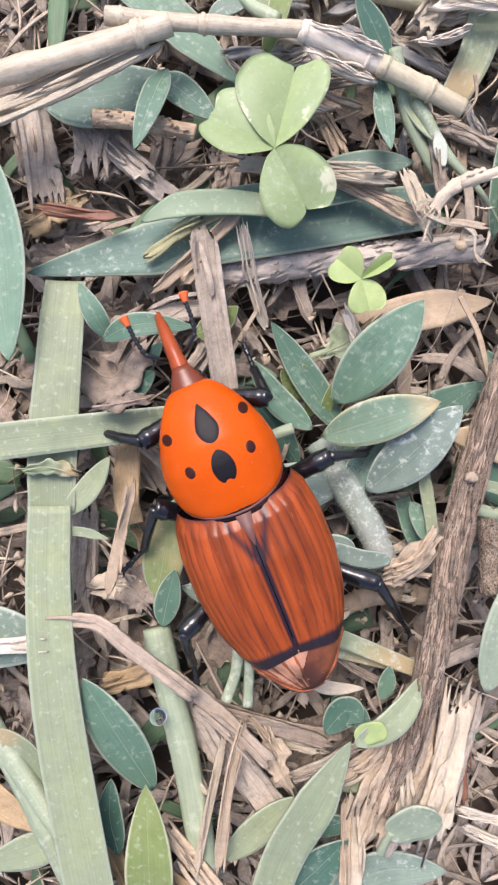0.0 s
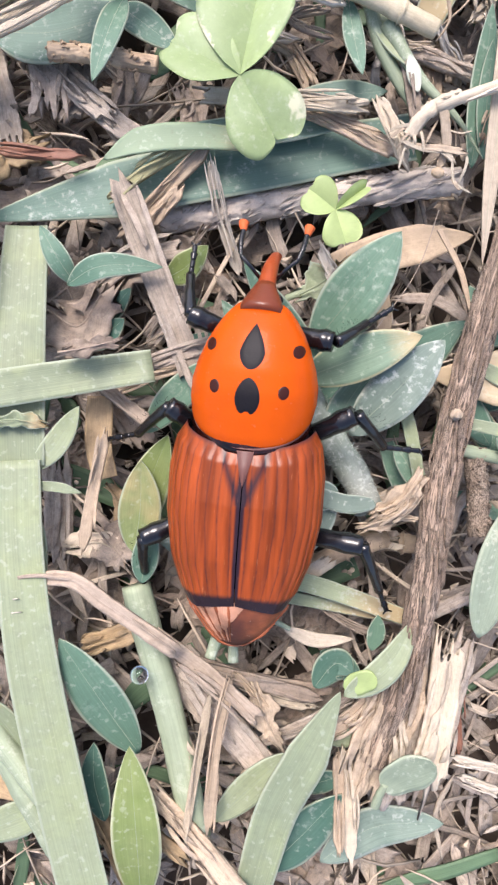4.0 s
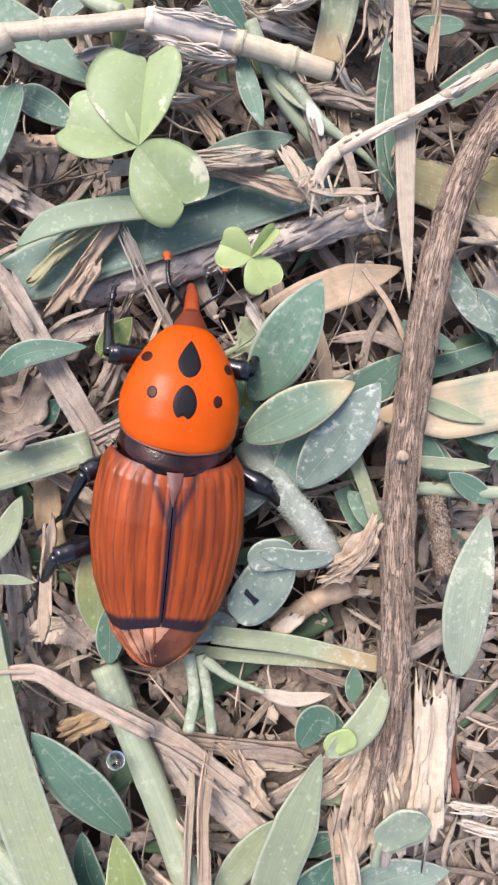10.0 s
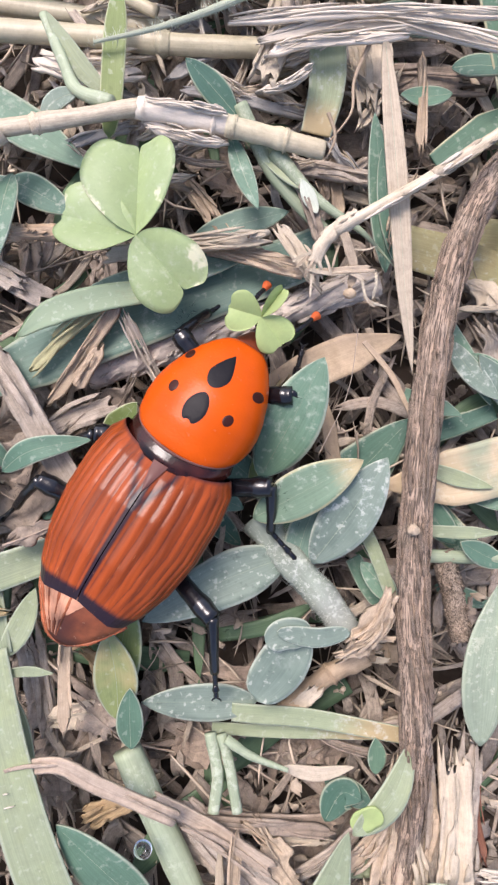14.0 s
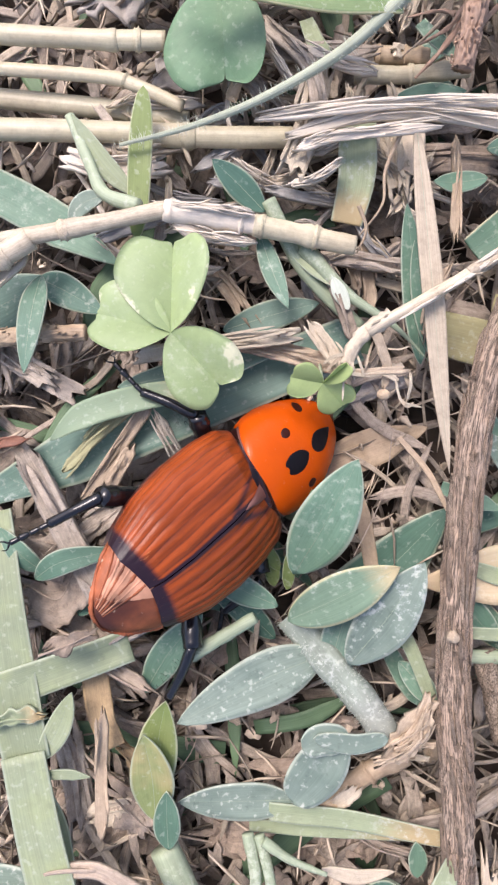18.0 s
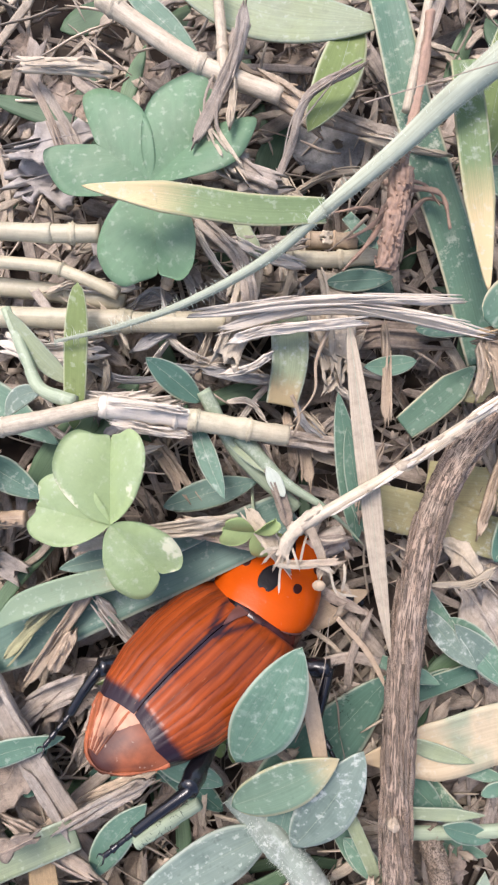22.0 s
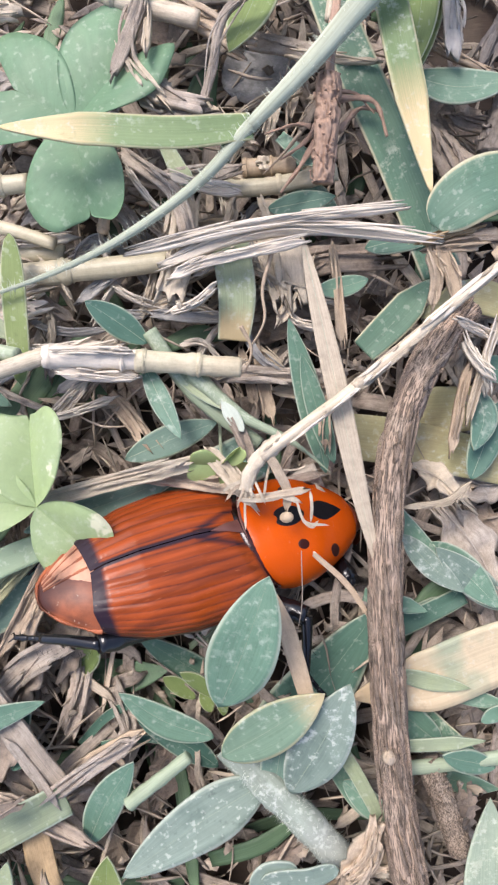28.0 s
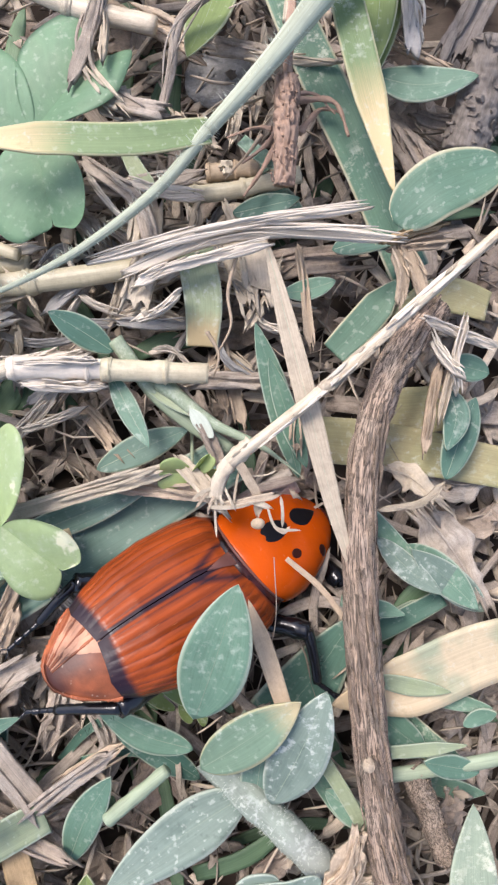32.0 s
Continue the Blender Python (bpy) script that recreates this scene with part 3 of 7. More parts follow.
        if kind == "strip":
            # splinters that have come loose along the piece
            length = np.linalg.norm(local[-1] - local[0])
            c = spline(local, 12)
            for _ in range(12 if mat == "white" else 7 if "husk" in mat else 4):
                i0, i1 = sorted(rr.choice(12, 2, replace=False))
                i1 = max(i1, min(11, i0 + 4))
                offs = (rr.uniform(-0.5, 0.5, 3) * (1, 1, 0)) * width + (0, 0, 0.15 + rr.rand() * 0.25)
                run = [c[i0] + offs, c[(i0 + i1) // 2] + offs + (0, 0, 0.1), c[i1] + offs + rr.normal(0, 0.1, 3) * width]
                v, f, u = ribbon(run, max(0.09, width * (rr.uniform(0.06, 0.16) if mat == "white" else rr.uniform(0.08, 0.26))), "strip", rr.randint(1 << 30), 0.0, 0.12, 14, 4)
                link_mesh("splinter", v, f, u, MAT[mat], ob)
        if kind == "leafdry":
            c = spline(local, 20)
            c[:, 2] += 0.16 * width / 2 + 0.12
            v, f, u = tube(c, 0.09, 0.03, seed, n=20, m=6, rough=0.05)
            link_mesh("midrib", v, f, u, MAT[mat], ob)
        if kind in ("leaf", "blade", "round", "strap") and width > 1.3:
            c = spline(local, 30)
            c[:, 2] += arch * np.sin(np.pi * np.linspace(0, 1, 30)) - 0.10 * width / 2 * width_along(kind, np.linspace(0, 1, 30), 0) + 0.0
            v, f, u = tube(c[1:-2], 0.018, 0.006, seed, n=24, m=8, rough=0, flat=0.3)
            link_mesh("midrib", v, f, u, MAT["palestem" if kind in ("leaf", "round") else mat], ob)
    ob.location = base * MM
    if mat in ("hairstem", "fuzzy"):
        v, f = hairs(local, width / 2, 420 if mat == "hairstem" else 800, 0.5 if mat == "hairstem" else 0.42, seed, r2 / 2 if kind == "taper" else width / 2 * 0.94)
        tagged(link_mesh("hairs", v, f, None, MAT["whitebud"], ob), "fine white hairs", kind="stuff")
    tagged(ob, label, cat, name.replace("_", " ") + "s on the ground")
    return ob


# ---- ground: one sheet of soil to the horizon, uneven near the animal
fine_x, fine_y = np.arange(-70, 90, 1.6), np.arange(-90, 110, 1.6)
far = np.array([150, 400, 1200, 5000, 30000, 300000.0])
gx = np.r_[fine_x[0] - far[::-1], fine_x, fine_x[-1] + far]
gy = np.r_[fine_y[0] - far[::-1], fine_y, fine_y[-1] + far]
verts = [(x * MM, y * MM, (-12.0 + 1.5 * noise.noise((x / 9, y / 9, 0)) + 0.7 * noise.noise((x / 2.6, y / 2.6, 5))) * MM) for y in gy for x in gx]
nx = len(gx)
faces = [(j * nx + i, j * nx + i + 1, (j + 1) * nx + i + 1, (j + 1) * nx + i) for j in range(len(gy) - 1) for i in range(nx - 1)]
tagged(link_mesh("ground", verts, faces, [(v[0] * 100, v[1] * 100) for v in verts], MAT["soil"]), "dark crumbly soil under grass litter", "soil", kind="structure")


# ---- a hollow of bare dark soil in the litter
HOLLOW = (32.4, 55.5)


# ---- loose litter that nobody could count
def litter(name, label, mat, count, seed, zlo, zhi, len_rng, wid_rng, parts=("strip",), n=7, m=4, smooth=True):
    rr = np.random.RandomState(seed)
    V, F, U, k = [], [], [], 0
    for _ in range(count):
        x, y = rr.uniform(-48, 64), rr.uniform(-62, 84)
        if math.hypot((x - HOLLOW[0]) / 8.0, (y - HOLLOW[1]) / 9.0) < 1 and rr.rand() < 0.85:
            continue
        a = rr.uniform(0, np.pi * 2)
        ln, wd = rr.uniform(*len_rng) * rr.uniform(0.5, 1), rr.uniform(*wid_rng)
        z = rr.uniform(zlo, zhi)
        d = np.array([np.cos(a), np.sin(a), rr.normal(0, 0.13)])
        bend = np.array([-d[1], d[0], 0]) * rr.normal(0, 0.06) * ln
        o = np.array([x, y, z])
        v, f, u = ribbon([o - d * ln / 2, o + bend, o + d * ln / 2], wd, parts[rr.randint(len(parts))], rr.randint(1 << 30), rr.uniform(-0.03, 0.07) * ln, 0.18, n, m)
        V.append(v)
        F += [tuple(q + k for q in g) for g in f]
        U += u
        k += len(v)
    return tagged(link_mesh(name, np.vstack(V), F, U, MAT[mat], smooth=smooth), label, "litter", kind="stuff")


litter("dry_litter", "grey-brown shreds of dead grass and leaves", "litter", 4300, 11, -11.5, -4.6, (2.5, 10), (0.25, 1.35))
litter("pale_shreds", "pale broken straw shreds on the litter", "litter_pale", 1500, 12, -10.0, -3.8, (2.5, 11), (0.15, 0.85), n=7, m=4)
litter("dry_fibres", "fine pale broken straw fibres", "litter_fibre", 4600, 14, -10.0, -3.2, (2, 9), (0.05, 0.2), n=5, m=2)
litter("leaf_flakes", "crumbled brown flakes of dead leaves", "browndry", 520, 16, -9.0, -5.0, (3, 9), (1.2, 3.4), ("leafdry",), n=14, m=6, smooth=False)
litter("soil_crumbs", "small crumbs of dry plant matter", "litter_fibre", 2600, 15, -7.5, -3.2, (0.4, 1.4), (0.25, 0.8), ("leafdry",), n=4, m=3)
litter("low_grass", "low green grass blades in the litter", "litter_green", 230, 13, -9.0, -4.0, (6, 16), (0.8, 2.4), ("blade", "leaf"), n=9, m=5)

# ---- leaves, blades, stems and straws, one by one
TREAD, PUSHED = [], []

# ---- first stretch: left and lower part
piece("grass_leaf", "broad pale green grass blade lying along the litter", "strap", "pale", 3.48, [(4.09, -39.51, 0.50), (-0.63, -30.61, 0.50), (-4.96, -21.62, 0.50), (-7.86, -14.26, 0.50), (-9.67, -8.23, 0.50)], arch=0.6)
piece("grass_leaf", "yellowish green grass blade beyond a joint", "strap", "pale", 3.48, [(-9.48, -8.60, 0.20), (-11.10, -2.85, -0.33), (-12.42, 2.73, -0.89), (-13.69, 7.61, -1.50)], arch=0.4)
PUSHED.append(piece("grass_leaf", "green grass blade with a brown torn patch", "strap", "pale", 2.60, [(-19.97, -7.43, 0.60), (-14.93, -5.18, 0.69), (-8.78, -2.55, 0.75), (-2.45, 0.17, 0.80)], arch=0.4))
piece("plant_leaf", "large smooth green leaf standing beside the blade", "leaf", "green", 3.87, [(-21.48, 15.03, 1.00), (-17.80, 7.44, 1.53), (-14.70, 0.67, 2.00)])
piece("grass_leaf", "long dusty blue-green leaf lying flat on the litter", "blade", "dusty", 4.12, [(11.21, 21.39, -3.00), (3.35, 17.61, -2.72), (-3.61, 14.27, -2.44), (-10.00, 10.91, -2.20), (-16.68, 7.37, -2.00)], arch=0.3)
piece("grass_leaf", "folded pale leaf with a tan dry end", "blade", "foldtan", 1.81, [(0.42, 17.03, -0.50), (-3.70, 15.98, -0.33), (-7.07, 14.67, -0.17), (-9.23, 12.89, 0.00)], arch=0.5)
piece("grass_leaf", "broad dark bluish leaf under the straw", "leaf", "dusty", 4.63, [(-20.11, 20.70, -3.00), (-15.48, 21.75, -2.51), (-10.55, 24.38, -2.00)])
piece("grass_leaf", "narrow folded green leaf hanging down", "leaf", "green", 1.79, [(-10.69, 24.15, -0.50), (-10.77, 21.29, 0.16), (-10.85, 17.20, 1.20)], arch=0.6)
piece("grass_leaf", "short dark green leaf over the litter", "leaf", "dark", 2.27, [(-11.40, 24.33, -2.00), (-9.36, 23.40, -1.57), (-6.31, 21.87, -1.00)])
piece("plant_leaf", "pointed smooth blue-green leaf", "leaf", "green", 3.25, [(3.04, -26.69, -2.00), (-0.63, -22.70, -0.74), (-4.03, -19.18, 0.60)], arch=0.6)
piece("plant_leaf", "cupped yellow-green leaf with a pale rim", "leaf", "yelgreen", 3.28, [(5.86, -36.41, -1.00), (4.27, -30.68, 0.09), (2.36, -25.00, 0.80)], arch=0.8)
piece("grass_leaf", "pale green blade ending in a rolled sheath", "blade", "pale", 2.95, [(13.10, -34.38, -0.50), (13.09, -27.56, 0.35), (14.01, -22.71, 1.19), (15.06, -17.76, 1.80)], arch=0.4)
piece("grass_leaf", "bent green leaf with a pale tip", "leaf", "pale", 1.96, [(15.37, -17.99, 1.60), (17.61, -15.43, 0.98), (19.24, -11.98, 0.40)], arch=1)
piece("plant_leaf", "small dark green leaf low in the litter", "leaf", "dark", 1.90, [(1.94, -31.99, -2.00), (0.54, -29.34, -1.55), (-0.15, -26.27, -1.00)])
piece("plant_leaf", "small dark green leaf low in the litter", "leaf", "dark", 1.65, [(14.94, -26.49, -2.00), (17.46, -24.34, -1.00)])
piece("plant_leaf", "dark green leaf with a pale rim", "leaf", "dark", 3.06, [(13.88, -32.53, -1.50), (15.77, -29.02, -0.89), (17.53, -25.44, -0.50)])
piece("plant_leaf", "small rounded green leaf on litter", "round", "scarleaf", 2.40, [(19.58, -23.65, 1.00), (20.91, -22.15, 1.53), (22.34, -20.89, 2.20)])
PUSHED.append(piece("grass_leaf", "short green leaf curving off a joint", "leaf", "green", 1.53, [(-9.21, 4.36, -1.00), (-10.61, 5.71, -0.46), (-12.24, 7.47, 0.00)], arch=0.6))
PUSHED.append(piece("grass_leaf", "narrow green leaf arching sideways", "leaf", "green", 1.66, [(-9.48, 4.07, 0.00), (-7.19, 5.62, 0.45), (-3.36, 6.65, 1.00)], arch=1))
piece("grass_leaf", "thin half-dry green grass blade", "blade", "pale", 0.68, [(-8.44, -9.76, 0.00), (-6.84, -9.38, 0.29), (-5.01, -9.31, 0.50)])
piece("grass_leaf", "narrow pale leaf beside the broad blade", "leaf", "pale", 1.66, [(-8.64, -8.70, 0.00), (-7.40, -6.32, 0.39), (-6.52, -3.68, 0.80)])
piece("plant_leaf", "half-dry yellow-green leaf beside the blade", "leaf", "drygreen", 2.89, [(-0.72, -12.65, -1.00), (-1.01, -9.44, -0.17), (-1.65, -6.24, 0.60)])
piece("plant_leaf", "small smooth green leaf in the grass", "leaf", "green", 1.82, [(0.29, -14.60, -1.00), (0.13, -12.51, -0.53), (0.05, -10.14, 0.00)])
piece("grass_runner", "pale green grass stalk", "tube", "palestem", 2.16, [(-0.11, -15.05, -2.00), (1.88, -18.76, -1.90), (4.38, -23.16, -1.75), (6.71, -27.58, -1.61), (8.55, -31.28, -1.50)])
piece("grass_runner", "thin green stalk in the grass", "tube", "palestem", 1.47, [(-10.11, -24.74, -1.00), (-6.62, -27.95, -1.00), (-3.77, -31.14, -1.00), (-0.71, -34.27, -1.00)])
piece("grass_leaf", "pale half-dry leaf at the stalk", "leaf", "palefold", 1.90, [(-3.76, -28.84, -1.00), (-6.52, -26.03, -0.43), (-8.92, -24.48, 0.00)])
piece("grass_leaf", "pale green leaf end in the litter", "leaf", "pale", 2.54, [(-7.22, -35.52, -2.00), (-3.93, -32.89, -1.38), (-1.98, -31.24, -1.00)])
piece("twig", "bent greyish brown twig", "strip", "twig", 1.10, [(-7.98, -16.35, 0.50), (-4.24, -14.97, 0.78), (-1.04, -16.01, 0.99), (3.83, -17.97, 1.20)], arch=0.6)
piece("twig", "greyish brown twig on the litter", "strip", "twig", 1.20, [(2.22, -17.78, -0.50), (6.54, -19.54, -0.18), (10.39, -21.33, 0.30)])
piece("wood_chip", "weathered grey wood sliver in the litter", "strip", "greywood", 3.38, [(3.50, -19.76, -3.00), (6.83, -22.01, -2.77), (10.40, -24.36, -2.50)])
piece("dry_straw", "thin tan straw lying on the litter", "strip", "tan", 0.87, [(-4.48, -5.03, 0.50), (-4.31, -8.66, 0.71), (-3.86, -12.98, 1.00)])
piece("dry_straw", "thin pinkish straw leaning on the litter", "strip", "tan", 0.79, [(7.98, -19.34, 0.00), (7.92, -22.48, 0.26), (8.33, -25.94, 0.53), (8.92, -29.51, 0.80)])
piece("dry_runner", "brown dry stem piece on litter", "bark", "brownstem", 1.22, [(-14.91, 19.41, -1.00), (-11.31, 20.10, -1.00), (-7.50, 20.43, -1.00)])
piece("dry_straw", "reddish brown dry sliver", "strip", "redbrown", 0.73, [(-16.91, 11.99, -1.00), (-14.00, 12.29, -0.79), (-10.97, 12.89, -0.50)])
piece("dry_husk", "pale split husk of a stem", "strip", "husk", 2.53, [(22.48, -13.80, -0.50), (22.76, -17.87, -0.09), (22.63, -22.57, 0.50)])
piece("dry_husk", "frayed tan husk end", "strip", "husktan", 2.44, [(19.18, -14.91, -1.00), (18.78, -18.29, -0.52), (18.11, -22.38, 0.00)])
piece("dry_straw", "white broken straw end on litter", "strip", "white", 0.57, [(24.38, -20.95, 0.00), (27.76, -20.89, 0.00)])
piece("dry_straw", "tan frayed straw end on litter", "strip", "husktan", 1.40, [(4.70, -28.85, -1.00), (8.26, -30.66, -0.25), (12.80, -33.44, 0.80)])
piece("dry_leaf", "orange-brown dry leaf scrap", "strip", "orange", 1.47, [(-0.27, -31.06, -3.00), (2.71, -33.81, -2.56), (6.09, -37.54, -2.00)])
piece("dry_leaf", "orange-yellow dry leaf scrap", "strip", "orange", 1.72, [(-2.80, -20.47, -2.50), (-1.09, -19.44, -2.25), (0.46, -18.25, -2.00)])
piece("dry_leaf", "pale brown crumpled leaf scrap", "leafdry", "browndry", 3.88, [(-11.12, 2.41, -3.00), (-8.60, 1.76, -2.56), (-7.39, 4.69, -2.00)])
piece("dry_leaf", "pale brown dead leaf scrap", "leafdry", "browndry", 2.80, [(-3.79, -11.72, -2.00), (-2.35, -12.76, -1.76), (-0.72, -13.73, -1.50)])
piece("wood_chip", "grey bark slab flat on soil", "strip", "greywood", 2.65, [(-21.04, 20.81, -4.00), (-19.29, 17.52, -3.78), (-17.27, 13.40, -3.50)])
piece("wood_chip", "grey bark slab flat on soil", "strip", "greywood", 2.21, [(-8.13, -8.39, -4.00), (-7.08, -11.66, -3.75), (-6.46, -15.01, -3.50)])
piece("wood_chip", "dark grey bark sliver in litter", "strip", "greywood", 1.85, [(-15.21, 19.77, -4.00), (-11.78, 17.77, -3.48), (-8.54, 16.25, -3.00)])

# ---- second stretch, leaves round the animal
raised_leaf = piece("plant_leaf", "dark green smooth upright leaf", "leaf", "green", 3.90, [(7.80, 4.60, -1.80), (9.60, 8.60, 0.20), (11.35, 12.85, 1.60)], arch=0.5)
piece("plant_leaf", "green leaf with a yellowed tip and pale rim", "leaf", "tipyel", 3.04, [(7.47, 1.85, 0.00), (10.72, 4.06, 1.15), (14.21, 6.31, 2.60)], arch=0.8)
piece("plant_leaf", "pale grey-green pointed leaf", "leaf", "dustleaf", 3.46, [(11.74, -0.98, -0.50), (13.88, 2.86, 0.62), (15.85, 6.57, 2.00)], arch=0.8)
piece("plant_leaf", "wide dusty grey-green leaf", "leaf", "dustleaf", 3.61, [(10.26, -0.81, -2.00), (5.93, -2.58, -1.32), (0.42, -5.76, -0.50)], arch=0.6)
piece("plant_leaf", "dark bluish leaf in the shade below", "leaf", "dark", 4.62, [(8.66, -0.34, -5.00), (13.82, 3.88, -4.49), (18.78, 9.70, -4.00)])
piece("downy_runner", "short downy white-green stem", "taper", "fuzzy", 2.33, [(7.77, 1.55, -2.80), (10.59, -1.28, -1.80), (12.94, -3.67, -1.30), (14.62, -5.73, -1.60)], r2=2.05)
piece("plant_leaf", "small pointed green leaf with rim", "leaf", "green", 2.25, [(-2.14, -4.36, -2.00), (-0.44, -1.12, -0.84), (1.81, 1.96, 0.40)])
piece("plant_leaf", "yellow-green leaf with a pale rim", "leaf", "yelgreen", 2.80, [(-0.94, -11.86, -2.00), (-0.91, -7.97, -1.05), (-0.37, -4.12, 0.00)])
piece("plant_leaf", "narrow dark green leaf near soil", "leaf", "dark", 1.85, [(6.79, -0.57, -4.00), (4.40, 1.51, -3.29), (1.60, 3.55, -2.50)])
piece("grass_leaf", "narrow green blade under the leaf", "blade", "green", 1.38, [(14.95, -0.77, -3.00), (16.32, -2.84, -3.00), (17.91, -4.58, -3.00)])
piece("leaf_bud", "pale curled leaf bud by leaves", "leaf", "yelgreen", 1.05, [(6.82, 4.47, -3.50), (5.91, 5.75, -2.74), (4.80, 6.70, -2.00)])
piece("leaf_bud", "small yellow-green leaf bud by leaves", "leaf", "yelgreen", 0.89, [(7.46, 3.13, -3.50), (7.45, 4.50, -2.78), (7.32, 6.12, -2.00)])
piece("plant_leaf", "downy grey-green rounded leaf", "round", "dustleaf", 3.35, [(8.53, -10.45, -0.40), (9.97, -8.06, 0.20), (11.25, -5.31, 0.70)])
piece("plant_leaf", "downy grey-green leaf beside the stem", "round", "dustleaf", 1.27, [(14.40, -5.11, 0.90), (12.17, -5.61, 1.00), (9.54, -5.39, 1.10)])
piece("grass_runner", "tan stem joint under the leaves", "tube", "brownstem", 1.54, [(10.69, -12.48, -3.00), (13.49, -9.39, -2.77), (16.35, -7.58, -2.50)])
piece("grass_runner", "pale tan horizontal stem", "tube", "brownstem", 1.49, [(15.63, -8.00, -4.00), (17.85, -7.71, -3.80), (20.65, -7.30, -3.50)])
piece("grass_leaf", "pale narrow blade under the animal", "strap", "palefold", 1.34, [(7.01, -12.02, -2.00), (12.92, -11.95, -1.53), (19.14, -12.48, -1.00)])
piece("grass_leaf", "pale narrow dry blade", "strap", "palefold", 0.89, [(5.70, -13.62, -3.00), (11.52, -13.36, -2.54), (18.62, -12.82, -2.00)])
piece("seed_spikelet", "whitish grass seed spikelet", "leaf", "husk", 1.02, [(10.80, -15.39, -1.50), (13.15, -15.61, -1.29), (15.71, -14.83, -1.00)])
piece("seed_spikelet", "cream frayed seed head", "leafdry", "husktan", 1.78, [(9.94, -20.03, -1.00), (11.01, -21.56, -0.79), (12.23, -22.82, -0.50)])
piece("dry_straw", "thin tan stalk to the seed head", "strip", "tan", 0.48, [(8.19, -19.25, -1.50), (9.72, -20.17, -1.24), (11.04, -21.13, -1.00)])
piece("plant_leaf", "small dark green leaf low in the litter", "leaf", "dark", 1.80, [(13.97, -16.65, -2.50), (15.78, -17.20, -2.25), (17.39, -18.04, -2.00)])
piece("plant_leaf", "small fuzzy green leaf on litter", "leaf", "green", 1.25, [(17.30, -15.43, -1.50), (17.27, -14.07, -1.25), (17.01, -12.74, -1.00)])
piece("plant_leaf", "pale green leaf with a pale scar", "leaf", "scarleaf", 3.00, [(23.87, -12.38, 0.00), (23.43, -6.76, 0.78), (23.96, -0.96, 1.50)], arch=0.6)
piece("twig", "broken brown stick beside the long stick", "bark", "bark", 1.57, [(20.84, 0.41, -1.50), (21.69, -2.45, -1.31), (22.51, -5.64, -1.00)])
piece("plant_leaf", "narrow green leaf beside the stick", "leaf", "green", 1.12, [(21.87, 4.80, -2.00), (24.09, 4.10, -1.54), (26.49, 3.61, -1.00)])
piece("grass_leaf", "thin pale green blade past stick", "blade", "pale", 0.85, [(18.88, 1.84, 0.00), (21.30, 1.89, 0.22), (24.22, 2.08, 0.50)])
piece("plant_leaf", "short green leaf beside the stick", "leaf", "green", 1.56, [(25.16, -0.27, -1.00), (23.18, 0.53, -0.21), (21.49, 1.27, 0.50)])
TREAD.append(piece("dry_leaf", "long tan dry leaf under others", "blade", "tanleaf", 2.89, [(8.14, 10.62, -3.20), (12.02, 13.12, -2.90), (17.27, 15.45, -2.60)]))
TREAD.append(piece("wood_chip", "weathered grey bark log in shade", "bark", "greybark", 2.19, [(-5.28, 11.01, -4.20), (3.78, 14.88, -3.93), (15.46, 19.42, -3.60)]))
piece("dry_straw", "pale tan straw under the long leaf", "strip", "tan", 0.96, [(-7.25, 8.68, -2.00), (-4.74, 12.72, -1.19), (-2.65, 15.94, -0.50)])
piece("dry_straw", "yellowish straw across the leaf", "strip", "tangreen", 0.87, [(-8.66, 10.65, -1.00), (-6.04, 13.67, -0.74), (-3.30, 16.00, -0.50)])
TREAD.append(piece("grass_leaf", "small pale scalloped leaf", "leafdry", "palefold", 2.44, [(6.01, 7.92, -2.50), (7.47, 9.24, -2.25), (8.47, 10.89, -2.00)]))
piece("leaf_bud", "thin pale yellow bud beside leaf", "leaf", "yelgreen", 0.90, [(8.51, 7.33, -3.00), (8.64, 8.96, -2.50), (8.71, 10.53, -2.00)])
piece("plant_leaf", "small dark green leaf low in the litter", "leaf", "green", 1.49, [(22.05, -2.96, -6.50), (24.22, -3.61, -6.03), (26.63, -3.92, -5.50)])
piece("dry_straw", "white thin straw standing in litter", "strip", "white", 1.00, [(-2.29, 14.98, -1.00), (-0.78, 12.13, -3.35), (1.51, 8.86, -6.00)])
piece("grass_leaf", "narrow dark green leaf near soil", "leaf", "dark", 1.64, [(-7.46, 0.44, -3.00), (-6.56, 1.86, -2.48), (-5.60, 3.05, -2.00)])

# ---- third stretch: upper part
piece("grass_leaf", "yellow-green blade with a bleached tip", "blade", "tipyel2", 1.99, [(12.12, 40.81, 4.00), (7.53, 40.45, 4.40), (2.31, 40.92, 4.70), (-2.99, 41.49, 5.00)], arch=0.4)
piece("hairy_grass", "thick pale hairy grass stem", "taper", "hairstem", 2.25, [(26.99, 54.58, 5.50), (22.87, 50.54, 5.20), (19.45, 47.61, 4.80), (15.99, 44.27, 4.40), (12.01, 40.81, 4.00)], r2=0.84)
piece("grass_runner", "thin green end of the hairy stem", "taper", "hairstem", 0.86, [(12.01, 40.81, 4.00), (8.56, 37.82, 3.40), (3.80, 35.19, 2.60), (-0.71, 33.53, 2.00), (-5.29, 32.40, 1.50)], r2=0.22)
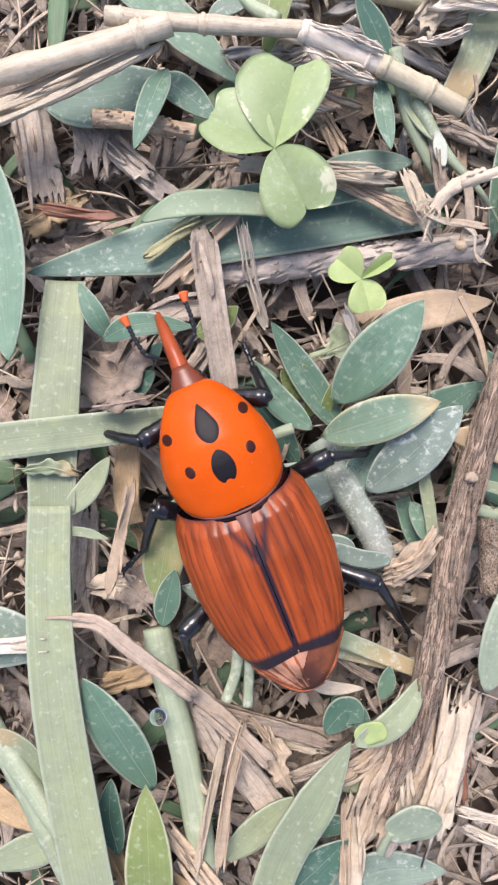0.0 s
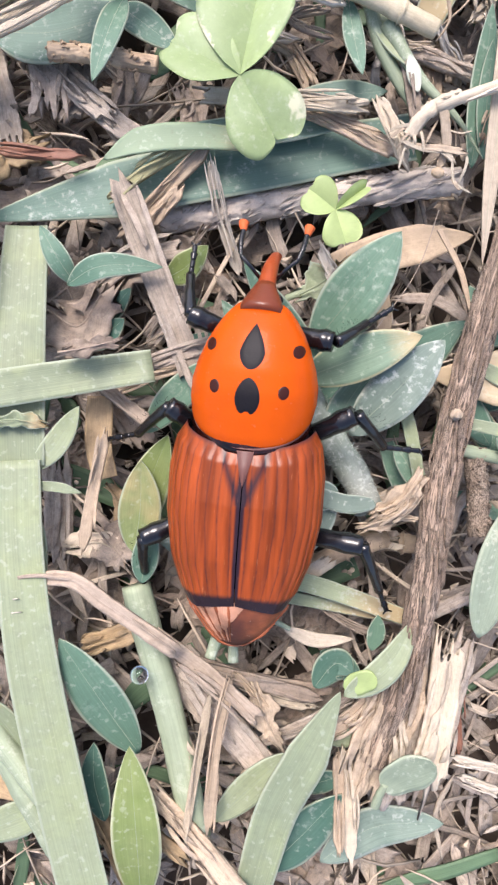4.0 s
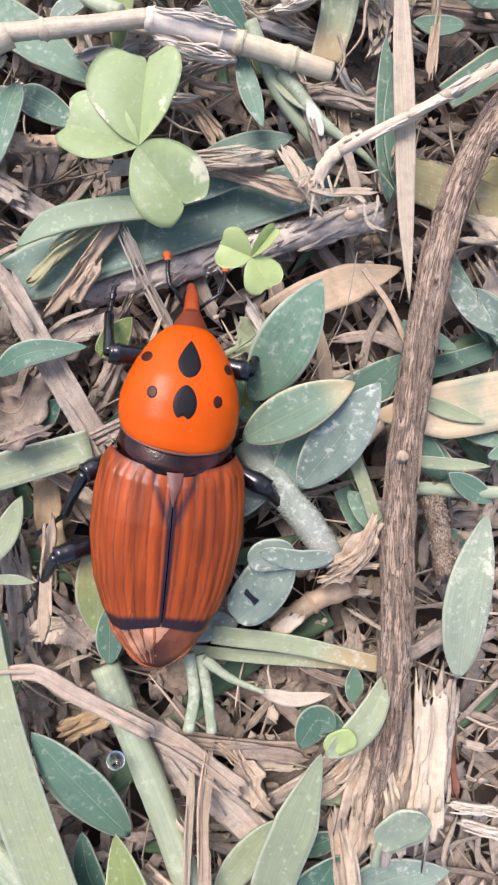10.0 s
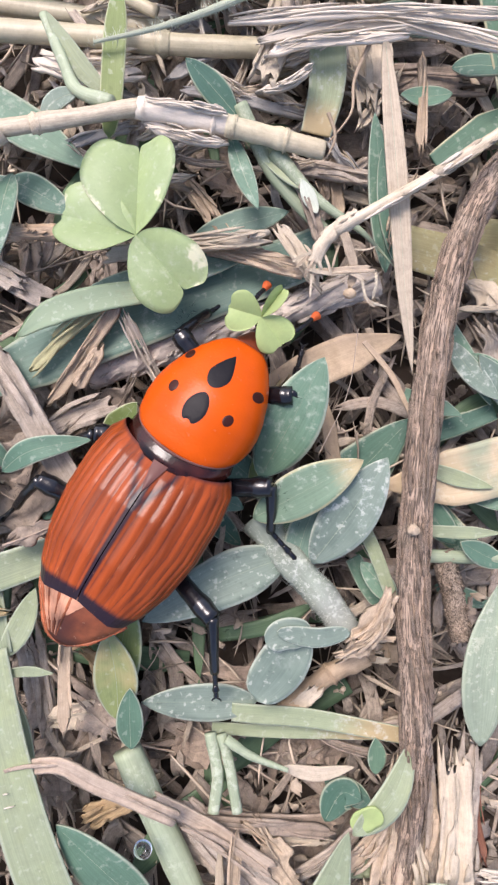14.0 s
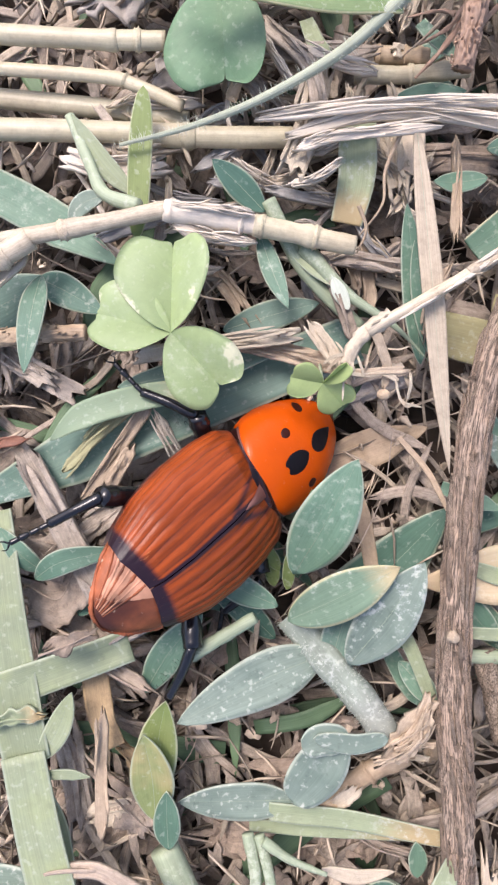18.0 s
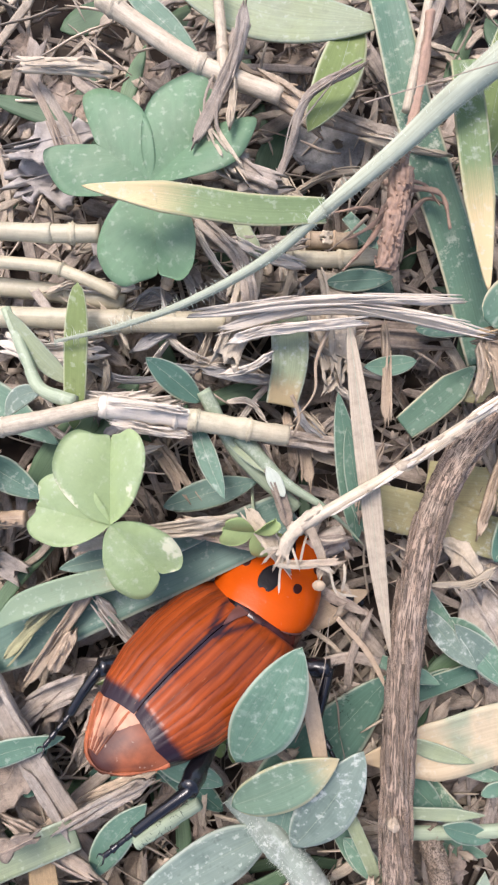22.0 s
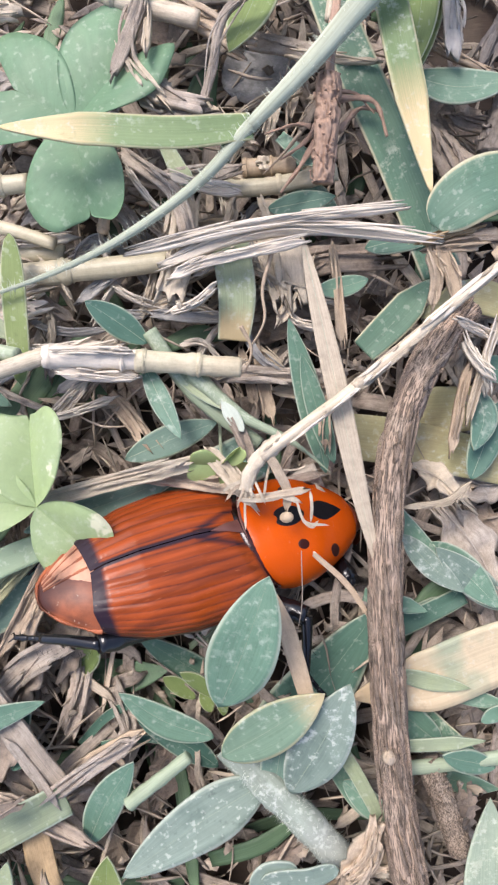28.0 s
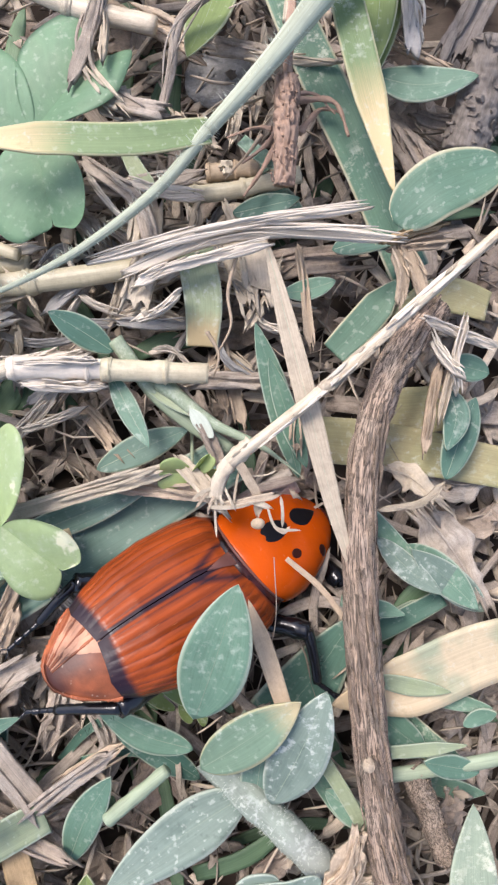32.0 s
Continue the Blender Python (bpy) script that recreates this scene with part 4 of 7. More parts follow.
piece("grass_leaf", "long dark green leaf with pale scars", "strap", "scardark", 2.94, [(24.50, 32.70, -2.00), (22.22, 39.19, -1.32), (20.02, 44.73, -0.57), (17.94, 50.66, 0.02), (16.18, 57.19, 0.50)], arch=0.4)
piece("grass_leaf", "yellow-edged blade over the dark leaf", "blade", "tipyel2", 2.07, [(20.87, 51.38, 3.00), (21.53, 45.42, 2.90), (22.91, 36.37, 2.70)], arch=0.5)
piece("plant_leaf", "yellow-green leaf end above litter", "leaf", "yelgreen", 3.03, [(14.39, 57.14, -1.00), (13.03, 51.66, 0.39), (11.01, 47.05, 1.50)])
piece("plant_leaf", "green pointed leaf with pale midrib", "leaf", "green", 2.42, [(23.16, 45.97, -1.00), (26.22, 44.78, -0.61), (29.81, 44.58, 0.00)])
piece("plant_leaf", "gnawed green leaf with a torn dry edge", "round", "scardark", 3.66, [(22.75, 34.58, 2.40), (25.52, 36.20, 2.60), (29.56, 37.38, 3.00)], arch=0.8)
piece("plant_leaf", "short dark green leaf at a joint", "leaf", "dark", 1.82, [(4.41, 28.81, 0.50), (2.64, 30.21, 1.42), (0.90, 31.44, 2.20)])
piece("plant_leaf", "slim upright green leaf by straw", "leaf", "green", 1.77, [(15.56, 19.57, -1.50), (14.70, 24.82, -0.51), (13.68, 29.82, 0.50)])
piece("plant_leaf", "small green leaf in dry litter", "leaf", "green", 1.40, [(19.27, 32.34, -1.00), (17.26, 31.87, -0.76), (15.55, 31.74, -0.50)])
piece("grass_leaf", "short upright yellow-green grass blade", "round", "yelgreen", 1.57, [(-4.10, 26.68, 0.30), (-4.09, 31.65, 0.75), (-4.04, 36.50, 1.20)])
piece("grass_leaf", "wide pale green leaf under the stem", "blade", "green", 3.15, [(-20.22, 32.92, -3.50), (-12.79, 29.57, -3.01), (-5.89, 25.69, -2.50)])
piece("grass_leaf", "small green leaf hanging from the stem", "leaf", "green", 1.37, [(4.08, 27.51, 0.50), (5.13, 24.85, 0.83), (6.29, 22.38, 1.20)])
piece("grass_runner", "pale green stem running into the straw", "tube", "palestem", 1.04, [(4.56, 29.59, 0.50), (7.20, 25.35, -0.33), (11.23, 21.79, -1.00)])
piece("leaf_bud", "white pointed bud on green stem", "leaf", "whitebud", 0.94, [(10.29, 22.64, 0.50), (9.57, 23.73, 0.79), (9.03, 24.63, 1.00)])
piece("grass_leaf", "dark green leaf under the straw", "leaf", "dusty", 2.09, [(1.76, 21.43, -3.00), (5.28, 22.64, -2.51), (8.50, 23.56, -2.00)])
piece("grass_leaf", "slim upright green leaf by straw", "leaf", "green", 1.38, [(16.12, 20.17, -1.00), (15.13, 24.03, -0.27), (14.34, 27.41, 0.50)])
piece("plant_leaf", "small dark green leaf on litter", "leaf", "dark", 1.61, [(19.38, 34.77, -2.00), (21.44, 35.02, -1.76), (23.77, 34.75, -1.50)])
piece("grass_leaf", "small pale leaf at the joint", "leaf", "pale", 1.36, [(-4.48, 29.78, 0.00), (-6.60, 31.63, 0.52), (-8.77, 34.58, 1.00)])
piece("grass_leaf", "small folded leaf at the joint", "leaf", "greyleaf", 1.36, [(-6.24, 29.19, 1.20), (-7.71, 28.68, 0.90), (-8.64, 27.41, 0.60)])
piece("grass_runner", "branched downy green joint of the runner", "taper", "palestem", 0.66, [(-9.11, 34.77, 0.20), (-7.42, 31.43, 0.80), (-6.20, 29.30, 1.20), (-3.75, 28.43, 1.60)], r2=1.0)
piece("grass_runner", "broken papery grey-green stem stub", "strap", "palefold", 2.56, [(10.19, 35.25, 0.00), (10.42, 31.87, -0.63), (9.96, 28.94, -1.50)])
piece("grass_runner", "pale tan jointed grass runner", "tube", "canestem", 1.58, [(-24.76, 34.26, -1.50), (-8.71, 34.57, -1.50), (-0.71, 34.53, -1.50), (6.16, 34.74, -1.50)])
piece("grass_runner", "pale tan jointed grass runner", "tube", "canestem", 1.46, [(-25.95, 38.00, -3.00), (-9.21, 36.90, -2.73), (-5.06, 36.51, -2.62), (-1.54, 36.04, -2.50)])
piece("grass_runner", "pale grass runner with a joint", "tube", "canestem", 1.37, [(-23.86, 40.49, 0.00), (-8.22, 40.15, 0.00), (-5.88, 40.14, 0.00), (-2.96, 40.24, 0.00)])
piece("grass_runner", "tan runner behind the stem", "tube", "brownstem", 1.27, [(11.32, 40.95, -2.00), (13.14, 40.94, -2.00), (15.04, 40.93, -2.00)])
piece("grass_runner", "pale bent grass runner with joint", "tube", "canestem", 0.94, [(-24.53, 38.75, -1.00), (-8.57, 38.25, -1.00), (-4.99, 37.63, -1.00), (-1.73, 36.32, -1.00)])
piece("dry_straw", "pale tan stem standing in the clover", "tube", "brownstem", 0.79, [(1.56, 36.87, -1.00), (2.44, 38.67, 0.41), (3.41, 40.72, 2.00)])
piece("dry_straw", "split bleached straw over the runners", "strip", "white", 0.73, [(3.66, 34.39, 1.50), (10.01, 35.37, 1.88), (15.51, 35.83, 2.22), (21.29, 35.78, 2.50)])
piece("dry_straw", "split bleached straw over the runners", "strip", "white", 0.88, [(5.49, 33.64, 1.00), (11.14, 35.15, 1.34), (16.68, 35.08, 1.73), (23.24, 33.61, 2.20)])
piece("dry_straw", "split bleached straw over the runners", "strip", "white", 0.66, [(6.17, 32.84, 1.00), (9.26, 33.72, 1.36), (15.16, 34.34, 2.00)])
piece("long_straw", "long bleached white straw", "taper", "whitestem", 0.80, [(11.31, 20.92, 2.40), (16.62, 24.28, 2.90), (22.25, 28.36, 3.50), (31.56, 35.06, 4.80)], r2=0.58)
dry_strip = piece("dry_straw", "long dry pale leaf strip", "leaf", "straw", 1.35, [(13.95, 34.78, 1.60), (14.77, 29.12, 1.90), (15.65, 23.22, 2.00), (16.49, 17.69, 1.60), (17.52, 12.25, 1.00)])
piece("dry_root", "knotted reddish brown root", "taper", "root", 0.57, [(16.93, 41.73, 2.90), (17.22, 44.78, 3.10), (18.06, 49.76, 3.20), (18.54, 54.20, 3.30)], r2=0.60)
piece("dry_root", "thin brown curled rootlet of the knot", "taper", "root", 0.41, [(16.26, 43.98, 1.00), (18.80, 43.99, 1.00), (20.10, 42.52, 1.00)], r2=0.07)
piece("dry_root", "thin pale rootlet of the knot", "taper", "tan", 0.31, [(15.31, 41.69, 1.00), (14.08, 40.49, 0.76), (12.65, 39.29, 0.50)], r2=0.07)
piece("dry_root", "curly pale rootlet hanging from stem", "taper", "tan", 0.31, [(13.10, 34.59, 1.00), (12.14, 31.87, 0.61), (12.10, 29.73, 0.32), (10.76, 27.71, 0.00)], r2=0.10)
piece("dry_straw", "curled brown dry stalk over litter", "strip", "greywood", 1.18, [(6.34, 54.49, 1.00), (4.46, 49.30, 1.40), (5.36, 45.22, 1.74), (9.00, 43.42, 2.00)])
piece("dry_straw", "curled end of a dry stalk", "strip", "greywood", 0.62, [(9.00, 43.42, 2.00), (9.86, 45.71, 2.20), (10.99, 49.20, 2.40), (14.52, 51.09, 2.50)])
piece("dry_straw", "grey weathered straw bent over runners", "strip", "greywood", 1.10, [(3.47, 41.63, 0.50), (6.79, 38.46, 0.75), (7.82, 34.07, 1.00)])
piece("dry_husk", "pale shredded husk of a stem", "strip", "husk", 2.09, [(7.54, 39.19, 0.00), (7.03, 35.23, 0.12), (6.00, 31.70, 0.30)])
piece("dry_straw", "pale straw splinter on dry stems", "strip", "white", 0.59, [(5.86, 30.79, 0.00), (7.73, 31.28, 0.55), (9.00, 32.17, 1.00)])
piece("dry_straw", "pale straw splinter on dry stems", "strip", "white", 0.83, [(-4.81, 29.12, -0.50), (-1.80, 28.86, -0.25), (1.04, 29.21, 0.00)])
piece("dry_husk", "grey shredded husk of a stem", "strip", "greywood", 1.70, [(6.02, 32.22, -1.00), (6.86, 34.38, -0.74), (8.22, 36.05, -0.50)])
piece("leaf_scrap", "pale grey leaf scrap", "leafdry", "greyflake", 2.23, [(-0.41, 42.50, -3.00), (-2.58, 40.18, -2.71), (-4.29, 38.67, -2.50)])
piece("wood_chip", "dark grey stone-like clod", "round", "clod", 4.50, [(10.30, 50.02, -5.00), (12.67, 49.36, -4.78), (15.69, 48.34, -4.50)])
piece("dry_leaf", "greyish dry leaf scrap", "leafdry", "greywood", 2.84, [(23.41, 16.66, -3.00), (25.26, 13.87, -2.59), (26.81, 10.28, -2.00)])
piece("plant_leaf", "grey-green leaf beyond the stick", "leaf", "greyleaf", 2.10, [(27.01, 9.64, -2.00), (24.79, 11.80, -1.56), (22.37, 14.19, -1.00)])
piece("grass_leaf", "green blade beyond the bark stick", "blade", "green", 1.31, [(19.96, 16.78, -2.00), (21.92, 13.99, -2.00), (23.80, 10.86, -2.00)])
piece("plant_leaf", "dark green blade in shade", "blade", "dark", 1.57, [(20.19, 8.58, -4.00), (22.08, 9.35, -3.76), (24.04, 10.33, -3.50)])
piece("plant_leaf", "dark green leaf low in shade", "leaf", "green", 2.02, [(22.08, 0.89, -2.00), (20.08, 2.73, -1.56), (17.79, 5.44, -1.00)])
piece("grass_runner", "pale green runner under the leaves", "tube", "palestem", 0.96, [(19.53, 0.01, -1.00), (22.86, 0.14, -1.00), (26.85, 0.51, -1.00)])
piece("plant_leaf", "small dark green leaf low in the litter", "leaf", "dark", 2.09, [(25.20, 18.51, -1.50), (26.51, 21.31, -1.31), (27.62, 23.71, -1.00)])
piece("grass_leaf", "olive half-dry leaf under the stick", "strap", "olivedry", 3.25, [(17.06, 22.11, -3.00), (22.18, 21.00, -3.00), (30.38, 18.60, -3.00)])
piece("plant_leaf", "small dark green leaf low in the litter", "leaf", "dark", 1.76, [(25.91, 24.39, -1.00), (26.08, 22.50, -0.55), (25.10, 20.40, 0.00)])
piece("dry_straw", "thin pale straw bent over litter", "strip", "white", 0.57, [(24.64, 28.83, 0.00), (25.12, 26.62, 0.85), (26.11, 24.93, 1.50)])
piece("dry_straw", "thin pale straw bent over litter", "strip", "white", 0.64, [(24.29, 28.80, 1.00), (26.35, 27.82, 0.61), (28.95, 26.75, 0.00)])
piece("dry_straw", "thin tan straw lying on the litter", "strip", "tan", 0.73, [(25.38, 26.21, 0.00), (24.54, 23.25, -0.58), (23.87, 20.39, -1.00)])
piece("dry_straw", "short tan leaf scrap on runners", "strip", "tan", 0.64, [(17.03, 35.15, -1.00), (17.15, 32.43, -0.82), (17.07, 27.86, -0.50)])
piece("wood_chip", "dark brown bark plank on soil", "bark", "darkbark", 3.09, [(29.00, 40.59, -2.50), (30.27, 43.72, -1.95), (31.59, 47.27, -1.00)])
piece("wood_chip", "pale splintered wood on dark soil", "strip", "white", 1.23, [(26.45, 52.71, -2.00), (26.44, 49.92, -1.40), (26.37, 48.11, -1.00)])
piece("dry_leaf", "brown dead leaf strip", "strip", "browndry", 1.84, [(24.38, 44.09, -3.00), (25.50, 40.88, -2.45), (26.28, 38.23, -2.00)])
piece("dry_straw", "tan dry stalk on dark soil", "strip", "tan", 1.46, [(5.44, 53.50, -2.00), (7.77, 52.34, -2.00), (10.48, 51.11, -2.00)])
piece("dry_straw", "grey weathered straw in litter", "strip", "greywood", 1.32, [(11.95, 50.42, -2.50), (15.48, 49.53, -2.24), (18.53, 48.53, -2.00)])
piece("plant_leaf", "green leaf hidden below the straw", "leaf", "dark", 1.58, [(12.86, 37.78, -1.50), (15.21, 37.98, -1.25), (17.51, 38.16, -1.00)])
piece("plant_leaf", "small green leaf in dry litter", "leaf", "dark", 1.48, [(13.82, 41.06, -3.00), (15.09, 41.46, -2.46), (16.27, 41.29, -2.00)])
piece("dry_leaf", "tan stub with brown edge", "strip", "browndry", 2.25, [(12.20, 32.93, -3.50), (15.57, 34.50, -3.30), (21.08, 34.54, -3.00)])
piece("plant_leaf", "dark scarred leaf under the runner", "blade", "scardark", 2.27, [(18.78, 27.71, -2.00), (21.24, 29.80, -2.00), (23.74, 32.28, -2.00)])
piece("dry_straw", "tan split straw tuft", "strip", "tan", 1.01, [(22.74, 33.43, 1.00), (24.08, 33.49, 1.40), (26.02, 33.40, 2.00)])
piece("dry_straw", "grey broken straw lying under runners", "strip", "greywood", 1.23, [(8.79, 26.78, -2.00), (12.51, 26.48, -1.79), (17.38, 25.99, -1.50)])
piece("dry_straw", "brown fibrous root scrap", "strip", "browndry", 1.04, [(8.00, 26.48, 0.00), (9.45, 24.08, 0.20), (10.82, 20.34, 0.50)])
piece("grass_runner", "green stalk beside the frayed straw", "taper", "palestem", 1.21, [(7.14, 26.71, 0.20), (9.98, 23.84, 0.20), (13.38, 21.75, 0.20), (15.93, 19.40, 0.20)])
piece("dry_straw", "pale straw beneath the clover", "strip", "husk", 1.11, [(-3.94, 18.84, 0.00), (1.92, 19.96, 0.26), (6.95, 20.84, 0.50)])
piece("grass_leaf", "long green leaf under the pale straw", "leaf", "dusty", 2.03, [(-5.31, 16.88, -2.00), (0.83, 18.53, -1.75), (6.53, 20.44, -1.50)])
TREAD.append(piece("plant_leaf", "small yellow-green cupped leaf near soil", "leaf", "yelgreen", 2.07, [(-3.48, 6.61, -2.00), (-2.25, 7.46, -1.10), (-0.93, 9.06, 0.00)]))
TREAD.append(piece("dry_straw", "short white straw splinter on litter", "strip", "white", 0.92, [(6.70, 11.42, -1.50), (7.48, 10.27, -1.29), (8.69, 8.76, -1.00)]))
piece("dry_husk", "bleached husk strip beside the runner", "strip", "husk", 1.94, [(13.20, 38.77, -2.00), (13.98, 35.59, -1.53), (14.22, 31.82, -1.00)])
piece("dry_straw", "pale straw splinters on dry litter", "strip", "white", 0.83, [(7.45, 33.57, -1.00), (9.12, 34.39, -0.76), (11.04, 35.00, -0.50)])
piece("dry_husk", "bleached husk strip beside the runner", "strip", "husk", 2.26, [(12.66, 35.86, -2.00), (13.34, 33.81, -1.76), (13.73, 31.51, -1.50)])
piece("dry_straw", "tan straw under the cut runner", "strip", "tan", 0.99, [(11.62, 28.94, -3.00), (11.74, 26.37, -2.77), (12.22, 23.43, -2.50)])
piece("dry_straw", "tan straw under the cut runner", "strip", "tan", 0.74, [(10.33, 28.81, -3.00), (10.82, 26.23, -2.70), (11.11, 24.54, -2.50)])
piece("dry_straw", "brown straw under the clover", "strip", "tan", 1.42, [(0.47, 26.26, -4.00), (1.72, 24.92, -3.60), (3.28, 22.72, -3.00)])
piece("dry_runner", "pale runner under the clover", "strip", "husktan", 1.35, [(2.82, 20.47, -1.20), (6.48, 19.74, -0.90), (10.07, 19.03, -0.60)])
piece("dry_straw", "pale frayed straw near the joint", "strip", "husk", 1.00, [(7.74, 21.84, 0.00), (9.52, 19.53, 0.47), (10.65, 17.81, 0.80)])
piece("grass_leaf", "pale green folded leaf at the joint", "leaf", "pale", 1.31, [(5.46, 27.80, 0.00), (7.63, 25.72, 0.30), (9.92, 23.89, 0.60)])
piece("grass_leaf", "olive leaf end beyond the stick", "strap", "olivedry", 3.60, [(21.22, 23.77, -5.00), (23.55, 23.46, -4.86), (27.75, 23.50, -4.60)])
piece("dry_straw", "white thin straw below the stick", "strip", "white", 0.55, [(25.63, -22.63, -1.00), (28.26, -22.57, -0.50)])
piece("dry_straw", "tan straw beside the blade", "strip", "tan", 0.86, [(16.73, -22.93, -1.00), (17.39, -25.50, -0.59), (18.15, -29.11, 0.00)])
piece("dry_straw", "pale split straw below the leaves", "strip", "husktan", 1.03, [(15.37, -21.86, -1.00), (16.75, -20.32, -0.77), (18.05, -18.38, -0.50)])
piece("dry_husk", "frayed grey husk below the stick", "strip", "greywood", 2.30, [(23.53, -13.48, -1.50), (23.28, -18.84, -0.99), (22.81, -23.97, -0.50)])
piece("dry_husk", "frayed tan bark shreds of the stick", "strip", "husktan", 1.74, [(20.65, -15.86, -1.00), (20.57, -20.27, -0.76), (19.30, -24.79, -0.50)])
piece("dry_husk", "frayed pale bark shreds of the stick", "strip", "husk", 1.17, [(19.11, -17.08, -0.60), (20.26, -20.43, -0.26), (20.75, -23.06, 0.00)])
piece("dry_straw", "brown straw across the low litter", "strip", "browndry", 1.05, [(4.17, -19.98, -2.00), (9.47, -19.64, -1.75), (14.77, -19.72, -1.50)])
piece("dry_straw", "pale straw across the low litter", "strip", "husk", 0.98, [(8.30, -20.16, -2.50), (11.68, -20.67, -2.21), (14.11, -20.48, -2.00)])
piece("grass_leaf", "narrow green leaf under the blade", "leaf", "pale", 1.36, [(14.33, -22.22, -2.00), (16.70, -21.99, -1.50), (18.94, -21.22, -1.00)])
piece("plant_leaf", "pale green pointed leaf at the bottom", "leaf", "pale", 2.30, [(9.48, -29.91, -1.50), (11.50, -26.45, -0.97), (13.30, -23.44, -0.50)])
piece("wood_chip", "pale torn wood flake", "strip", "husk", 1.45, [(5.07, -24.08, -2.00), (6.07, -25.49, -1.72), (7.02, -26.49, -1.50)])
piece("dry_straw", "dark brown straw over the soil", "strip", "redbrown", 0.66, [(25.00, -15.86, -3.00), (25.09, -18.72, -2.75), (25.80, -21.49, -2.50)])
piece("grass_leaf", "long narrow pale blade beside clover", "blade", "pale", 1.11, [(6.36, 42.02, 0.00), (7.14, 40.20, 0.47), (8.30, 38.42, 1.00)])
piece("dry_straw", "tan curled dry leaf strip", "strip", "browndry", 1.37, [(1.73, 39.45, -1.00), (2.96, 38.16, -0.74), (3.96, 36.89, -0.50)])
piece("dry_straw", "grey straw over pale runners", "strip", "greywood", 0.98, [(1.73, 40.85, -0.50), (6.42, 39.71, -0.25), (11.06, 40.20, 0.00)])
piece("dry_straw", "pale straw over pale runners", "strip", "white", 0.59, [(6.39, 39.76, 0.50), (8.69, 38.74, 0.76), (10.96, 38.13, 1.00)])
piece("dry_straw", "frayed grey straw bundle on runners", "strip", "white", 1.55, [(-9.81, 32.80, -1.80), (-6.65, 32.04, -1.61), (-3.14, 32.50, -1.40)])
piece("dry_straw", "frayed pale straw bundle on runners", "strip", "husk", 1.40, [(-7.60, 34.17, -2.00), (-4.83, 33.80, -1.84), (-0.91, 34.48, -1.60)])
piece("dry_straw", "white straw splinters by runner", "strip", "white", 0.82, [(-2.95, 28.97, 0.00), (-0.04, 28.54, 0.15), (2.72, 28.91, 0.30)])
piece("dry_husk", "torn grey husk on the soil", "leafdry", "greyflake", 2.67, [(-9.38, 46.35, -1.00), (-6.64, 46.95, -0.77), (-3.53, 47.56, -0.50)])
piece("wood_chip", "grey flat flake of wood", "leafdry", "greyflake", 3.94, [(-9.74, 44.28, -2.50), (-6.92, 45.11, -2.23), (-4.51, 45.52, -2.00)])
piece("dry_straw", "thin grey stalk on dark soil", "strip", "greywood", 0.68, [(-8.05, 51.39, -1.00), (-5.43, 47.41, -0.41), (-4.09, 44.37, 0.00)])
piece("dry_straw", "thin grey stalk on dark soil", "strip", "twig", 0.53, [(-8.84, 51.77, -1.00), (-7.02, 48.61, -0.49), (-5.65, 45.50, 0.00)])
piece("dry_runner", "pale runner end with dry husk", "strip", "husk", 1.11, [(-8.89, 51.52, 1.00), (-5.81, 51.16, 1.25), (-2.78, 50.81, 1.50)])
piece("dry_straw", "thin straw standing near the stem", "strip", "straw", 0.58, [(5.79, 52.02, 1.00), (5.96, 49.42, 1.92), (5.83, 46.49, 3.00)])
piece("dry_straw", "pale curled stem skin", "strip", "husk", 1.09, [(4.16, 48.60, 1.50), (4.90, 46.37, 1.71), (6.72, 43.76, 2.00)])
piece("dry_root", "brown twisted root fibre", "taper", "root", 0.52, [(17.31, 43.34, 1.00), (15.55, 40.18, 0.72), (13.73, 38.03, 0.50)], r2=0.15)
piece("dry_root", "brown twisted root fibre", "taper", "root", 0.45, [(17.70, 41.54, 1.00), (19.20, 43.07, 0.71), (20.72, 42.78, 0.50)], r2=0.11)
piece("dry_root", "pale thin root hair", "taper", "tan", 0.30, [(10.55, 29.49, 0.50), (11.14, 28.01, 0.25), (10.65, 26.52, 0.00)], r2=0.11)
piece("dry_straw", "tan leaf scrap near the stick", "strip", "tan", 0.85, [(16.99, 26.20, -1.00), (15.78, 23.54, -0.72), (15.59, 21.26, -0.50)])
piece("dry_straw", "tan tuft of dry fibres", "strip", "tan", 0.87, [(23.38, 33.54, 1.50), (24.01, 31.62, 1.76), (24.28, 29.76, 2.00)])
piece("dry_straw", "tan tuft of dry fibres", "strip", "husktan", 0.74, [(22.83, 33.25, 1.50), (23.21, 31.50, 1.25), (22.90, 29.82, 1.00)])
piece("dry_straw", "tan torn edge of the gnawed leaf", "strip", "orange", 0.73, [(22.29, 33.68, 2.00), (24.03, 34.14, 2.10), (25.72, 34.24, 2.20)])
piece("plant_leaf", "olive leaf under the white straw", "blade", "olivedry", 2.45, [(29.77, 30.00, -3.00), (26.82, 31.06, -2.78), (22.86, 29.89, -2.50)])
piece("dry_straw", "long thin hanging straw", "strip", "straw", 0.57, [(26.95, 28.64, 1.00), (26.18, 26.24, 0.46), (24.77, 22.27, 0.00)])
piece("dry_straw", "white hanging straw near stick", "strip", "white", 0.55, [(26.95, 28.65, 1.00), (26.11, 26.00, 0.42), (26.16, 23.89, 0.00)])
piece("plant_leaf", "green leaf beyond the stick", "leaf", "green", 1.80, [(28.99, 25.31, -2.00), (27.45, 25.78, -1.50), (25.93, 26.24, -1.00)])
